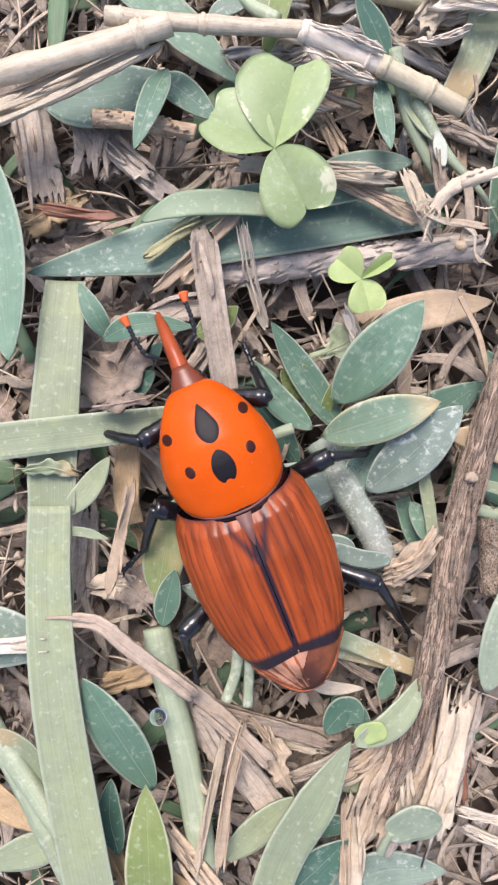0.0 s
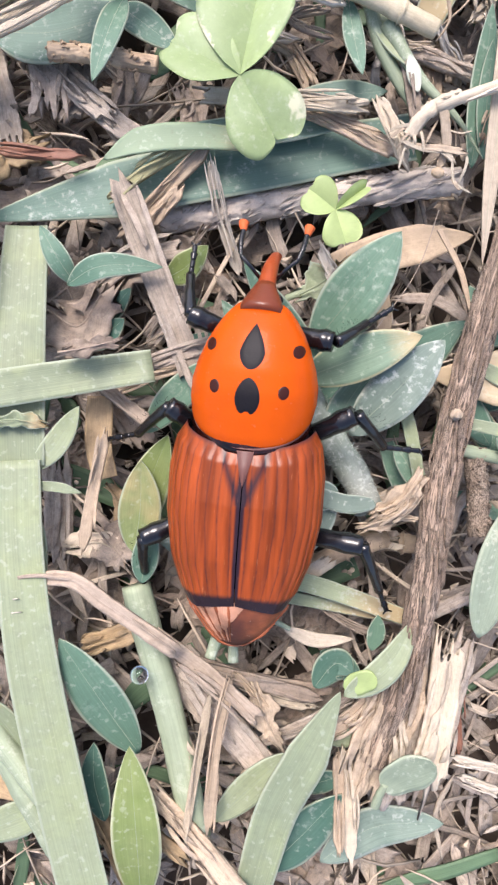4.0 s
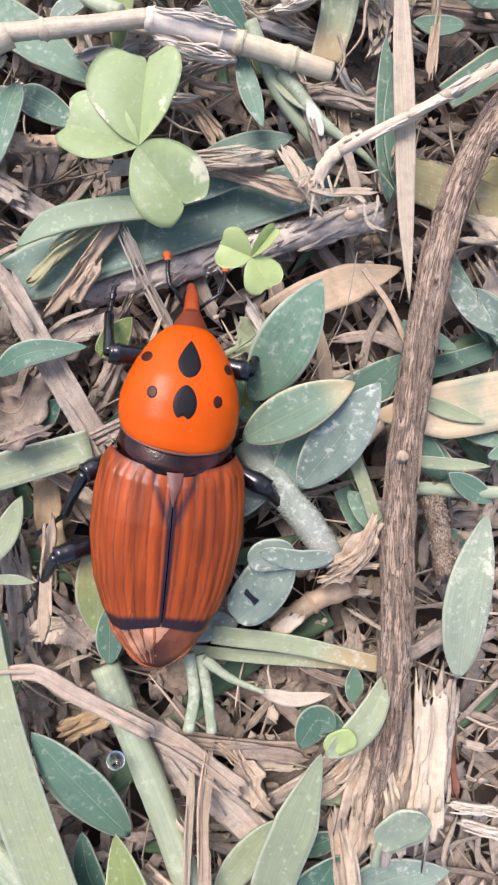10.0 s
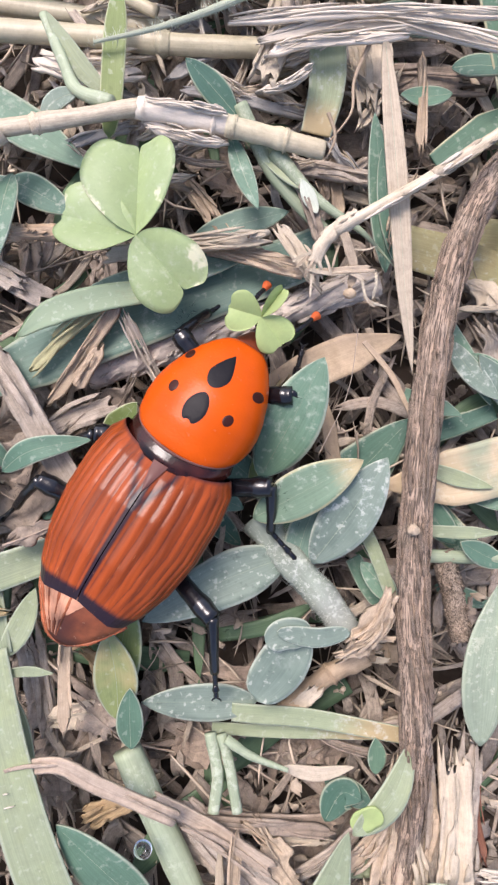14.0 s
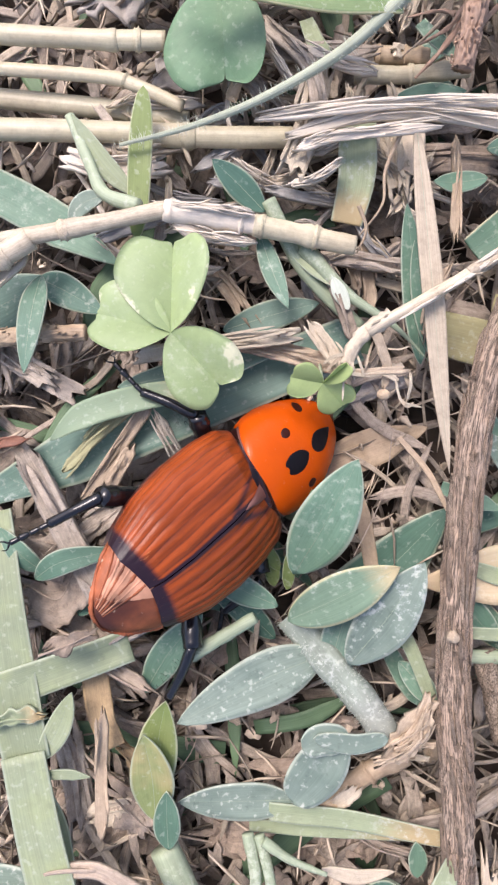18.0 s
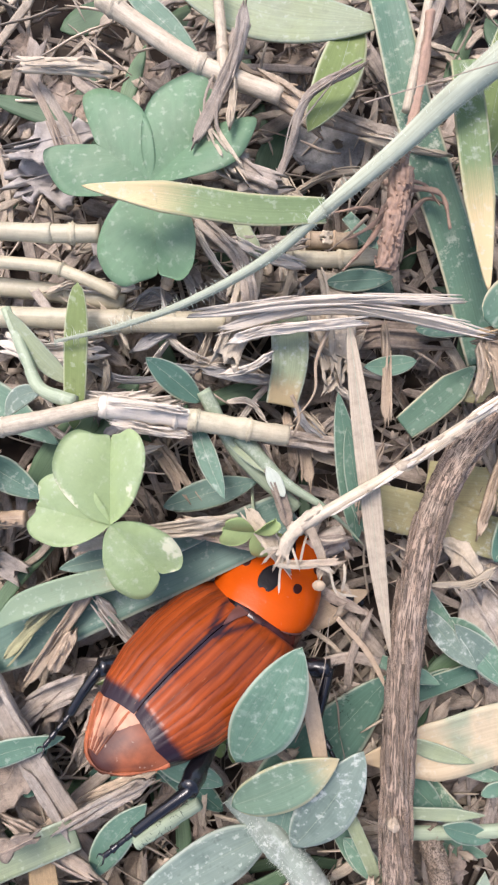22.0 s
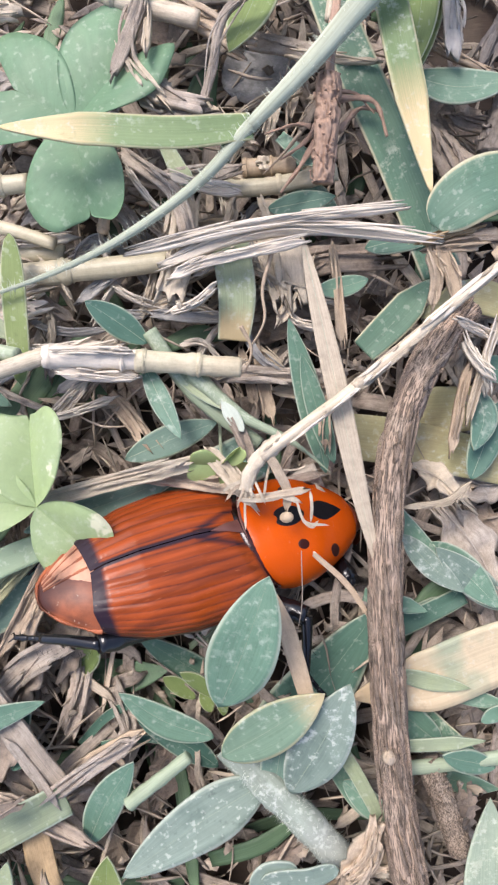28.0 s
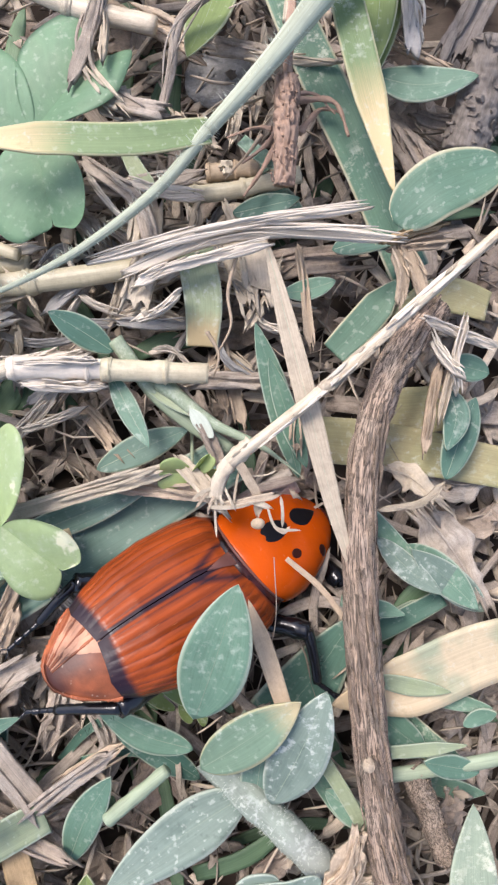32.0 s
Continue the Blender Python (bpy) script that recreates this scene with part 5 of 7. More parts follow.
piece("dry_leaf", "grey crumpled leaf beyond the stick", "leafdry", "greywood", 2.28, [(24.32, 19.38, -4.00), (26.43, 18.02, -3.74), (28.66, 18.20, -3.50)])
piece("dry_leaf", "pale crumpled leaf beyond the stick", "leafdry", "husk", 1.61, [(21.44, 19.66, -2.50), (23.19, 18.73, -2.28), (24.78, 16.73, -2.00)])
piece("grass_leaf", "teal narrow blade beyond the stick", "blade", "green", 1.09, [(17.57, 11.22, -2.00), (19.78, 10.56, -1.73), (21.61, 9.92, -1.50)])
piece("plant_leaf", "small pointed leaf below the dry leaf", "leaf", "green", 1.03, [(24.46, 2.68, -1.00), (25.56, 3.30, -0.65), (26.37, 3.68, 0.00)])
piece("plant_leaf", "green narrow leaf below dry leaf", "leaf", "pale", 1.13, [(18.75, 6.27, -1.00), (21.20, 5.56, -0.76), (23.82, 5.05, -0.50)])
piece("plant_leaf", "dark leaf on the soil", "leaf", "dark", 1.98, [(20.25, 3.29, -2.50), (21.54, 4.41, -2.25), (23.06, 4.87, -2.00)])
piece("dry_straw", "grey dry root below the tail", "strip", "greywood", 1.48, [(-8.39, 4.81, -3.00), (-6.21, 7.38, -2.53), (-2.87, 9.05, -2.00)])
piece("dry_straw", "grey dry straw bundle", "strip", "greywood", 1.06, [(-5.24, -1.42, -1.00), (-1.55, 1.16, -0.49), (1.94, 3.26, 0.00)])
piece("dry_straw", "grey dry straw bundle", "strip", "twig", 1.08, [(-8.25, -0.79, -2.00), (-4.71, -2.45, -1.46), (-1.72, -3.71, -1.00)])
piece("plant_leaf", "green leaf beneath the grey leaf", "leaf", "green", 1.97, [(6.80, 2.28, -2.00), (3.72, 3.60, -1.57), (0.79, 5.93, -1.00)])
piece("leaf_bud", "pale bud with a reddish tip", "leaf", "yelgreen", 1.07, [(6.49, 3.23, -4.00), (6.31, 4.36, -3.63), (6.25, 5.44, -3.40)])
piece("plant_leaf", "round yellow-green leaflet by the tail", "leaf", "yelgreen", 1.15, [(5.48, 4.23, -4.00), (4.29, 5.36, -3.63), (3.38, 6.03, -3.40)])
dry_tip = piece("plant_leaf", "narrow yellowed dry leaf among green leaves", "blade", "tanleaf", 1.10, [(13.29, 5.14, 1.60), (12.47, 8.82, 1.80), (11.62, 12.50, 2.00)])
TREAD.append(piece("plant_leaf", "narrow dark green leaf under the weevil", "leaf", "green", 2.23, [(9.48, 2.70, -3.50), (5.47, 5.78, -2.27), (1.64, 8.88, -1.00)]))
piece("leaf_scrap", "brown dead patch on a blade", "leafdry", "browndry", 1.09, [(-8.16, -0.70, 2.70), (-6.39, 0.10, 2.75), (-4.82, 0.95, 2.80)])
piece("plant_fibre", "thin pale loose plant fibre", "taper", "twig", 0.06, [(13.43, 14.88, 1.50), (13.10, 10.69, 1.01), (11.53, 6.42, 0.50)], r2=0.07)
piece("leaf_sheath", "bright yellow-green opened leaf sheath end", "round", "clover_young", 1.53, [(15.34, -17.60, 1.60), (16.13, -16.75, 2.01), (16.95, -16.08, 2.40)])
piece("grass_leaf", "broad pale leaf under a white straw", "leaf", "greyleaf", 4.54, [(-16.68, -21.10, -1.50), (-11.54, -18.81, -0.99), (-6.22, -17.97, -0.50)])
piece("dry_straw", "white straw lying on a leaf", "strip", "white", 1.11, [(-15.81, -20.71, 0.00), (-11.49, -19.20, 0.20), (-7.03, -17.49, 0.40)])
piece("dry_leaf", "orange tan dry leaf blade", "blade", "orange", 2.13, [(-11.56, -28.62, -2.00), (-8.02, -30.24, -1.53), (-3.84, -31.39, -1.00)])
piece("grass_runner", "pale green stalk at the grass edge", "tube", "palestem", 1.61, [(-13.66, -21.08, -1.00), (-6.80, -27.06, -0.74), (-0.21, -32.28, -0.50)])
piece("plant_leaf", "dark green leaf at the grass edge", "leaf", "dark", 2.84, [(-25.85, 14.04, -1.50), (-23.14, 9.76, -0.96), (-20.65, 6.28, -0.50)])
piece("plant_leaf", "pale grey-green leaf lying under the weevil", "leaf", "dustleaf", 2.62, [(8.74, -11.18, -2.20), (4.99, -11.43, -1.85), (0.71, -11.58, -1.50)])
piece("plant_leaf", "shaded blue-green leaf behind the dusty leaf", "leaf", "dusty", 2.30, [(10.59, -1.85, -1.40), (11.13, 0.96, -1.20), (12.08, 3.68, -1.20)])
piece("plant_leaf", "downy heart-shaped grey-green leaf", "round", "dustleaf", 2.06, [(8.86, -6.23, 0.80), (10.36, -5.49, 0.90), (11.92, -5.51, 0.80)])
piece("grass_runner", "thin pale stem under the leaves", "tube", "palestem", 0.86, [(5.62, -13.32, -1.50), (6.33, -15.97, -1.27), (6.26, -18.54, -1.00)])
piece("grass_runner", "thin pale stem with a seed", "taper", "palestem", 0.78, [(6.74, -13.50, -1.00), (8.75, -14.46, -0.70), (11.10, -15.09, -0.50)], r2=0.31)
piece("grass_runner", "thin pale stem under the leaves", "tube", "palestem", 0.78, [(6.41, -13.35, -1.50), (7.21, -15.69, -1.22), (7.88, -18.43, -1.00)])
piece("dry_leaf", "brown crumpled dead leaf scrap", "leafdry", "browndry", 3.09, [(-11.92, 2.33, -4.00), (-10.32, 4.42, -3.55), (-8.13, 6.56, -3.00)])
piece("dry_leaf", "greyish crumpled dead leaf scrap", "leafdry", "browndry", 2.62, [(-11.74, 5.46, -4.50), (-10.18, 3.96, -4.23), (-9.27, 2.34, -4.00)])
piece("wood_chip", "upright brown bark flake", "strip", "browndry", 1.93, [(-22.71, 22.28, -5.00), (-21.07, 18.84, -4.50), (-19.20, 15.47, -4.00)])
piece("wood_chip", "brown bark flake in litter", "strip", "browndry", 1.75, [(-11.18, 22.01, -5.00), (-10.45, 20.24, -4.56), (-10.17, 17.94, -4.00)])
piece("wood_chip", "grey bark sliver in litter", "strip", "greywood", 1.46, [(-16.47, 20.28, -4.00), (-13.38, 18.47, -3.46), (-10.69, 17.09, -3.00)])
piece("wood_chip", "grey bark flake in litter", "strip", "greywood", 1.75, [(-13.98, 21.11, -5.00), (-13.24, 19.34, -4.58), (-13.68, 16.90, -4.00)])
piece("wood_chip", "dark bark flake in litter", "strip", "browndry", 2.28, [(-6.09, 21.58, -5.00), (-4.96, 19.88, -4.49), (-4.70, 18.07, -4.00)])
piece("dry_straw", "brown straw forming a fork", "strip", "tan", 0.98, [(-5.43, 9.75, -1.50), (-4.62, 11.28, -1.15), (-3.85, 12.78, -0.80)])
piece("dry_leaf", "yellow-orange dead leaf scrap", "leafdry", "orange", 2.59, [(-18.57, 11.19, -4.00), (-16.90, 12.75, -3.75), (-15.25, 14.29, -3.50)])
piece("dry_leaf", "tan dead leaf scrap", "leafdry", "husktan", 2.18, [(-6.91, -4.31, -4.50), (-5.57, -5.46, -4.22), (-4.92, -6.73, -4.00)])
piece("wood_chip", "crumbly brown wood scrap", "leafdry", "browndry", 2.85, [(-3.80, 7.27, -4.00), (-2.91, 8.73, -3.75), (-2.04, 10.16, -3.50)])
piece("plant_leaf", "small dark green leaf low in litter", "leaf", "dark", 1.43, [(-6.98, 2.83, -3.00), (-6.55, 3.81, -2.62), (-5.70, 5.29, -2.00)])
piece("dry_husk", "pale pinched joint of a grass blade", "leafdry", "palefold", 1.21, [(-11.93, -6.33, 0.90), (-10.49, -5.64, 0.90), (-8.37, -5.48, 0.90)])
piece("grass_leaf", "narrow pale blade beside the joint", "leaf", "pale", 1.22, [(-9.26, -10.49, -1.00), (-7.30, -13.62, -0.79), (-5.74, -18.55, -0.50)])
piece("dry_leaf", "yellowish tan dead leaf strip", "strap", "orange", 1.91, [(-5.88, -2.65, -2.00), (-5.07, -6.09, -1.70), (-3.97, -8.17, -1.50)])
piece("dry_husk", "frayed grey bark at the stick foot", "strip", "greywood", 2.04, [(19.92, -12.62, -1.20), (21.06, -19.02, -0.89), (21.10, -25.39, -0.60)])
piece("dry_husk", "frayed pale bark at the stick foot", "strip", "husktan", 1.38, [(18.68, -17.28, -0.80), (18.59, -21.34, -0.59), (18.60, -24.97, -0.40)])
piece("dry_straw", "grey split straw below the weevil", "strip", "greywood", 2.35, [(4.11, -19.56, -2.50), (8.00, -22.78, -2.27), (12.85, -26.22, -2.00)])
piece("dry_straw", "pale thin straw below the weevil", "strip", "straw", 0.65, [(6.86, -20.90, -1.00), (7.27, -27.04, -0.36), (7.60, -30.55, 0.00)])
piece("plant_leaf", "dark green leaf low in litter", "leaf", "dark", 2.32, [(14.09, -19.13, -2.00), (15.11, -17.06, -1.70), (16.44, -17.31, -1.50)])
piece("plant_leaf", "teal leaf beside the stick", "leaf", "green", 1.64, [(15.27, -0.83, -1.50), (16.84, -2.32, -1.20), (17.70, -3.50, -1.00)])
piece("dry_husk", "torn feathery tan leaf base", "strip", "husktan", 1.13, [(14.88, -5.91, 0.60), (16.10, -5.02, 0.80), (17.02, -2.31, 0.90)])

# ---- upper edge, seen late
piece("dry_runner", "thick bleached grass runner across dark soil", "tube", "whitestem", 1.33, [(-3.27, 55.78, 1.50), (3.21, 51.78, 1.23), (9.13, 49.63, 1.00)])
piece("dry_husk", "torn tan end of a runner", "strip", "husktan", 1.52, [(7.37, 51.56, 0.00), (9.52, 50.04, 0.15), (12.23, 48.05, 0.30)])
piece("dry_straw", "pale straw standing by the runner", "tube", "whitestem", 0.77, [(4.39, 58.48, 1.00), (4.90, 54.43, 1.26), (5.27, 50.76, 1.50)])
piece("dry_leaf", "grey curled dry leaf strip", "strip", "greywood", 1.02, [(6.52, 55.41, 2.00), (6.14, 52.34, 2.06), (4.90, 48.95, 2.13), (3.39, 45.41, 2.20)])
piece("dry_leaf", "crumpled pale grey dead leaf", "leafdry", "husk", 2.23, [(4.07, 47.91, 1.00), (5.26, 46.06, 1.23), (6.59, 43.95, 1.50)])
piece("dry_leaf", "crumpled grey dead leaf end", "leafdry", "greywood", 1.26, [(5.89, 44.28, 1.00), (7.55, 43.39, 1.24), (9.47, 43.43, 1.50)])
piece("grass_leaf", "broad pale green leaf above litter", "leaf", "pale", 4.07, [(0.47, 59.70, -1.00), (8.16, 56.53, -0.50), (16.24, 55.56, 0.00)])
piece("grass_leaf", "narrow teal leaf beside the runner", "leaf", "green", 1.70, [(-2.80, 59.30, -1.50), (0.68, 56.03, -1.23), (3.43, 53.15, -1.00)])
piece("plant_leaf", "olive leaf behind the hairy stem", "leaf", "yelgreen", 2.47, [(24.91, 54.35, -1.00), (24.25, 50.09, -0.44), (22.85, 45.03, 0.00)])
piece("plant_leaf", "olive leaf with a pale rim", "leaf", "yelgreen", 2.35, [(24.85, 56.78, 0.00), (23.86, 50.12, 0.45), (22.69, 45.10, 0.80)])
piece("grass_runner", "thin pinkish runner down to root", "tube", "whitestem", 0.64, [(19.31, 58.43, 0.50), (18.43, 53.10, 0.78), (17.62, 48.89, 1.00)])
piece("wood_chip", "pale grey splintered wood standing up", "strip", "greysplinter", 1.14, [(26.15, 58.31, 0.00), (25.90, 52.00, 0.33), (25.61, 46.35, 0.60)])
piece("wood_chip", "brown bark flake on dark soil", "strip", "darkbark", 2.35, [(34.63, 55.93, -3.00), (31.78, 51.68, -2.31), (28.68, 46.87, -1.50)])
piece("wood_chip", "dark bark flake on soil", "strip", "darkbark", 2.07, [(33.83, 61.35, -5.00), (31.65, 57.42, -4.50), (29.54, 53.60, -4.00)])
piece("dry_straw", "brown bark strip on soil", "strip", "browndry", 1.29, [(24.95, 43.52, -3.00), (26.32, 41.21, -2.48), (27.70, 39.17, -2.00)])
piece("dry_straw", "brown bark strip on soil", "strip", "browndry", 0.99, [(26.20, 43.93, -3.00), (27.72, 43.13, -2.68), (31.10, 41.97, -2.00)])
piece("dry_straw", "thin tan straw on dark soil", "strip", "tan", 0.44, [(23.85, 49.43, -1.50), (25.89, 47.44, -1.26), (28.33, 45.74, -1.00)])
piece("plant_fibre", "thin dark loose plant fibre", "taper", "twig", 0.09, [(13.95, 46.33, 6.50), (20.46, 48.57, 6.50), (30.04, 52.01, 6.50)], r2=0.06)
piece("dry_leaf", "cream dead leaf with green blotches", "blade", "creamleaf", 4.02, [(31.95, 7.87, -1.20), (26.45, 7.19, -1.20), (21.21, 5.57, -1.20), (16.20, 4.62, -1.20)], arch=0.4)
piece("dry_root", "brown knotted root lump", "bark", "root", 1.43, [(17.08, 44.09, 3.00), (16.75, 41.03, 2.80), (16.27, 37.74, 2.20)])
piece("dry_root", "thin tan rootlet off the knot", "taper", "root", 0.42, [(16.72, 42.67, 1.20), (15.55, 41.04, 1.10), (13.84, 39.97, 1.00)], r2=0.14)
piece("dry_root", "thin tan rootlet off the knot", "taper", "root", 0.42, [(17.88, 43.60, 1.20), (20.13, 43.23, 1.10), (20.79, 40.97, 1.00)], r2=0.18)
piece("dry_root", "thin tan rootlet off the knot", "taper", "root", 0.32, [(15.97, 42.02, 1.00), (14.88, 42.31, 0.81), (13.01, 42.01, 0.50)], r2=0.11)
piece("dry_straw", "thin white straw under the stem", "strip", "white", 0.36, [(3.58, 40.75, 0.00), (4.68, 38.91, 0.25), (5.96, 37.29, 0.50)])
piece("dry_straw", "thin pale straw in litter", "strip", "straw", 0.43, [(14.94, 47.54, 0.00), (17.77, 46.88, 0.19), (20.76, 46.26, 0.40)])
piece("grass_leaf", "short green blade behind the stem", "blade", "green", 0.98, [(13.94, 42.06, 0.00), (15.23, 40.69, 0.25), (16.62, 39.50, 0.50)])
piece("grass_leaf", "dark green leaf under the straw", "leaf", "dark", 2.41, [(14.40, 41.28, -3.00), (16.00, 38.81, -2.74), (17.96, 37.17, -2.50)])
piece("grass_runner", "tan jointed runner under the stem", "tube", "canestem", 1.26, [(9.97, 39.52, -2.00), (13.52, 39.52, -1.78), (17.77, 39.97, -1.50)])

piece("grass_leaf", "narrow curved dry blade beside the stick", "blade", "tan", 0.39, [(14.22, 14.44, -0.50), (16.40, 12.12, -0.60), (18.12, 9.07, -0.80)])
# ---- low pieces beside the stick and behind the tail
piece("grass_leaf", "dark teal ribbed blade beyond stick", "strap", "dark", 1.51, [(18.63, 8.11, -3.50), (21.39, 9.11, -3.27), (24.51, 10.54, -3.00)])
piece("plant_leaf", "pale grey-green leaf beyond stick", "leaf", "greyleaf", 1.56, [(20.34, 15.11, -1.50), (22.06, 12.97, -1.26), (24.03, 11.14, -1.00)])
piece("plant_leaf", "smooth green leaf beyond the stick", "leaf", "green", 2.25, [(22.27, 14.41, -2.00), (24.39, 12.25, -1.61), (26.31, 9.90, -1.20)])
piece("dry_straw", "thin pale bent straw by stick", "strip", "straw", 0.42, [(20.22, 17.02, 0.00), (23.06, 17.28, 0.31), (24.53, 18.32, 0.50)])
piece("plant_leaf", "olive scarred leaf beside the stick", "leaf", "scardark", 2.06, [(20.03, 3.96, -2.50), (21.82, 1.52, -2.25), (24.40, 0.12, -2.00)])
piece("wood_chip", "upright grey wood splinter in litter", "strip", "greywood", 1.55, [(-2.33, 9.07, -5.00), (-2.69, 5.72, -4.54), (-3.99, 2.15, -4.00)])
piece("wood_chip", "short grey wood splinter in litter", "strip", "greywood", 1.40, [(-0.52, 4.85, -5.00), (0.40, 2.65, -4.71), (0.09, 1.06, -4.50)])
piece("wood_chip", "pale splintered wood on litter", "strip", "husktan", 1.07, [(-6.43, -2.32, -4.00), (-2.15, 0.37, -3.73), (1.80, 2.30, -3.50)])
piece("wood_chip", "broad grey-brown bark chip", "strip", "browndry", 1.95, [(-8.68, -0.44, -5.00), (-5.29, -2.74, -4.76), (-1.92, -5.24, -4.50)])
piece("plant_leaf", "fresh green leaf under the tail", "leaf", "clover_dark", 2.51, [(-3.95, 5.92, -7.00), (-0.52, 5.34, -6.53), (3.35, 5.75, -6.00)])
piece("downy_runner", "pale green stem under the leaves", "taper", "palestem", 1.00, [(1.13, -1.11, -0.60), (3.11, 0.31, -0.40), (5.31, 1.87, -0.20)], r2=0.85)
piece("grass_leaf", "narrow dark green blades near soil", "blade", "dark", 0.70, [(-3.16, 1.12, -5.00), (-1.01, 3.12, -4.75), (1.69, 4.26, -4.50)])
piece("grass_leaf", "narrow dark green blades near soil", "blade", "dark", 0.55, [(-1.67, 1.03, -5.00), (1.80, 1.35, -4.75), (5.13, 0.67, -4.50)])
piece("dry_husk", "torn papery tan leaf base", "leafdry", "husktan", 1.36, [(14.69, -5.57, 0.50), (15.90, -4.50, 0.70), (16.93, -2.76, 0.60)])
piece("dry_husk", "torn papery tan leaf base", "leafdry", "husktan", 1.28, [(13.85, -6.98, 0.40), (15.63, -5.85, 0.60), (17.54, -5.40, 0.40)])
piece("dry_husk", "torn papery tan leaf base", "strip", "husktan", 0.90, [(15.24, -6.20, 0.80), (16.40, -4.57, 1.00), (16.87, -3.23, 1.00)])
piece("grass_leaf", "pale green stem behind the dusty leaf", "strap", "pale", 0.94, [(14.82, 2.26, -0.60), (16.30, -0.55, -0.60), (17.70, -3.67, -0.80)])
piece("dry_straw", "curled tan shred on the litter", "strip", "tan", 0.64, [(23.13, -5.46, -2.00), (25.34, -5.96, -1.83), (25.67, -8.04, -1.66), (23.72, -9.13, -1.50)])
piece("dry_straw", "thin brown stalk across dark litter", "strip", "browndry", 0.57, [(11.90, -12.98, -3.00), (15.08, -14.14, -2.75), (18.57, -14.52, -2.50)])
piece("dry_leaf", "brown curled dead leaf end", "leafdry", "orange", 1.62, [(-4.11, -8.68, -3.00), (-1.86, -10.62, -2.47), (-1.31, -13.01, -2.00)])
piece("grass_runner", "short green stalk of a small leaf", "taper", "palestem", 0.65, [(19.82, -25.40, 0.00), (19.74, -24.25, 0.59), (19.79, -23.38, 1.00)], r2=0.48)
piece("grass_leaf", "dusty bluish leaf low in litter", "leaf", "greyleaf", 3.09, [(17.83, -31.57, -2.50), (21.13, -28.07, -2.26), (25.76, -26.53, -2.00)])
piece("dry_straw", "pale pinkish straw standing in litter", "strip", "husk", 1.08, [(17.04, -22.56, -1.00), (18.21, -25.46, -0.76), (19.31, -29.95, -0.40)])
piece("dry_straw", "long brown straw beneath the weevil", "strip", "browndry", 1.30, [(5.48, -19.86, -3.00), (10.04, -20.07, -2.77), (15.20, -19.60, -2.50)])
piece("dry_straw", "grey frayed straw beneath the weevil", "strip", "greywood", 1.03, [(10.93, -24.56, -2.50), (14.15, -22.03, -2.24), (16.80, -19.28, -2.00)])
piece("wood_chip", "broad grey bark slab in litter", "strip", "greywood", 2.74, [(-17.15, 23.53, -4.00), (-16.10, 20.69, -3.77), (-15.02, 17.19, -3.50)])
piece("dry_leaf", "orange dead leaf strip by blade", "strip", "orange", 1.10, [(2.92, -30.51, -2.00), (5.15, -31.84, -1.77), (8.00, -33.11, -1.50)])
piece("dry_leaf", "brown crumpled dead leaf under chip", "leafdry", "browndry", 3.49, [(-10.17, 5.47, -3.50), (-7.66, 5.53, -3.23), (-4.90, 8.24, -2.80)])
piece("dry_leaf", "pale torn dead leaf scrap", "leafdry", "husk", 1.89, [(-5.33, -13.65, -2.50), (-3.47, -12.79, -2.27), (-1.27, -13.16, -2.00)])


# ---- long bark stick
stick = piece("long_stick", "long brown fibrous bark-covered stick with a pale knot", "bark", "bark", 2.00, [(25.58, 29.80, -0.50), (23.36, 27.58, 0.40), (21.47, 24.81, 0.60), (19.88, 20.82, 0.80), (18.89, 15.77, 0.80), (18.37, 7.77, 0.80), (18.25, 1.93, 0.70), (18.55, -3.47, 0.60), (19.13, -8.44, 0.50), (19.49, -13.15, 0.20), (19.51, -17.67, -0.30), (19.26, -22.84, -1.00)])
knot_v, knot_f, knot_u = tube([(0, 0, -0.4), (0, 0, 0.25), (0.05, 0, 0.4)], 0.42, 0.22, 9, n=8, m=12, rough=0.12)
knot = link_mesh("knot", knot_v, knot_f, knot_u, MAT["husktan"], stick, "pale broken knot")
knot.location = (Vector((17.91, 1.99, 1.90)) * MM) - stick.location
piece("dry_husk", "split bleached sheath along a cane", "strip", "husk", 1.95, [(-24.19, 14.29, 1.20), (-17.73, 19.54, 1.20), (-12.00, 24.94, 1.20)])
piece("dry_runner", "bleached cane with a split sheath", "tube", "whitestem", 1.70, [(-25.09, 16.88, 1.80), (-18.03, 21.08, 1.80), (-10.72, 25.97, 1.80)])
piece("dry_runner", "pale smooth runner with a pinkish joint", "tube", "whitestem", 1.21, [(-15.13, 25.21, 1.80), (-10.82, 26.07, 1.80), (-6.49, 27.08, 1.80), (-1.80, 28.28, 1.80)])
piece("dry_husk", "papery bleached sheath around a joint", "tube", "white", 1.42, [(-2.07, 28.23, 1.70), (1.16, 27.91, 1.60), (4.23, 27.53, 1.50)])
piece("dry_husk", "shredded bleached husk of a runner", "strip", "white", 0.81, [(-1.34, 27.25, 1.40), (1.23, 26.78, 1.40), (3.77, 26.61, 1.40)])
piece("dry_husk", "bleached husk splinter on a runner", "strip", "white", 0.58, [(-1.43, 28.43, 2.40), (1.20, 28.28, 2.40), (3.77, 27.97, 2.40)])
piece("dry_runner", "pale smooth cane-like runner with a cut end", "tube", "canestem", 1.41, [(3.78, 27.56, 1.60), (7.18, 27.11, 1.30), (10.40, 26.72, 0.90)])


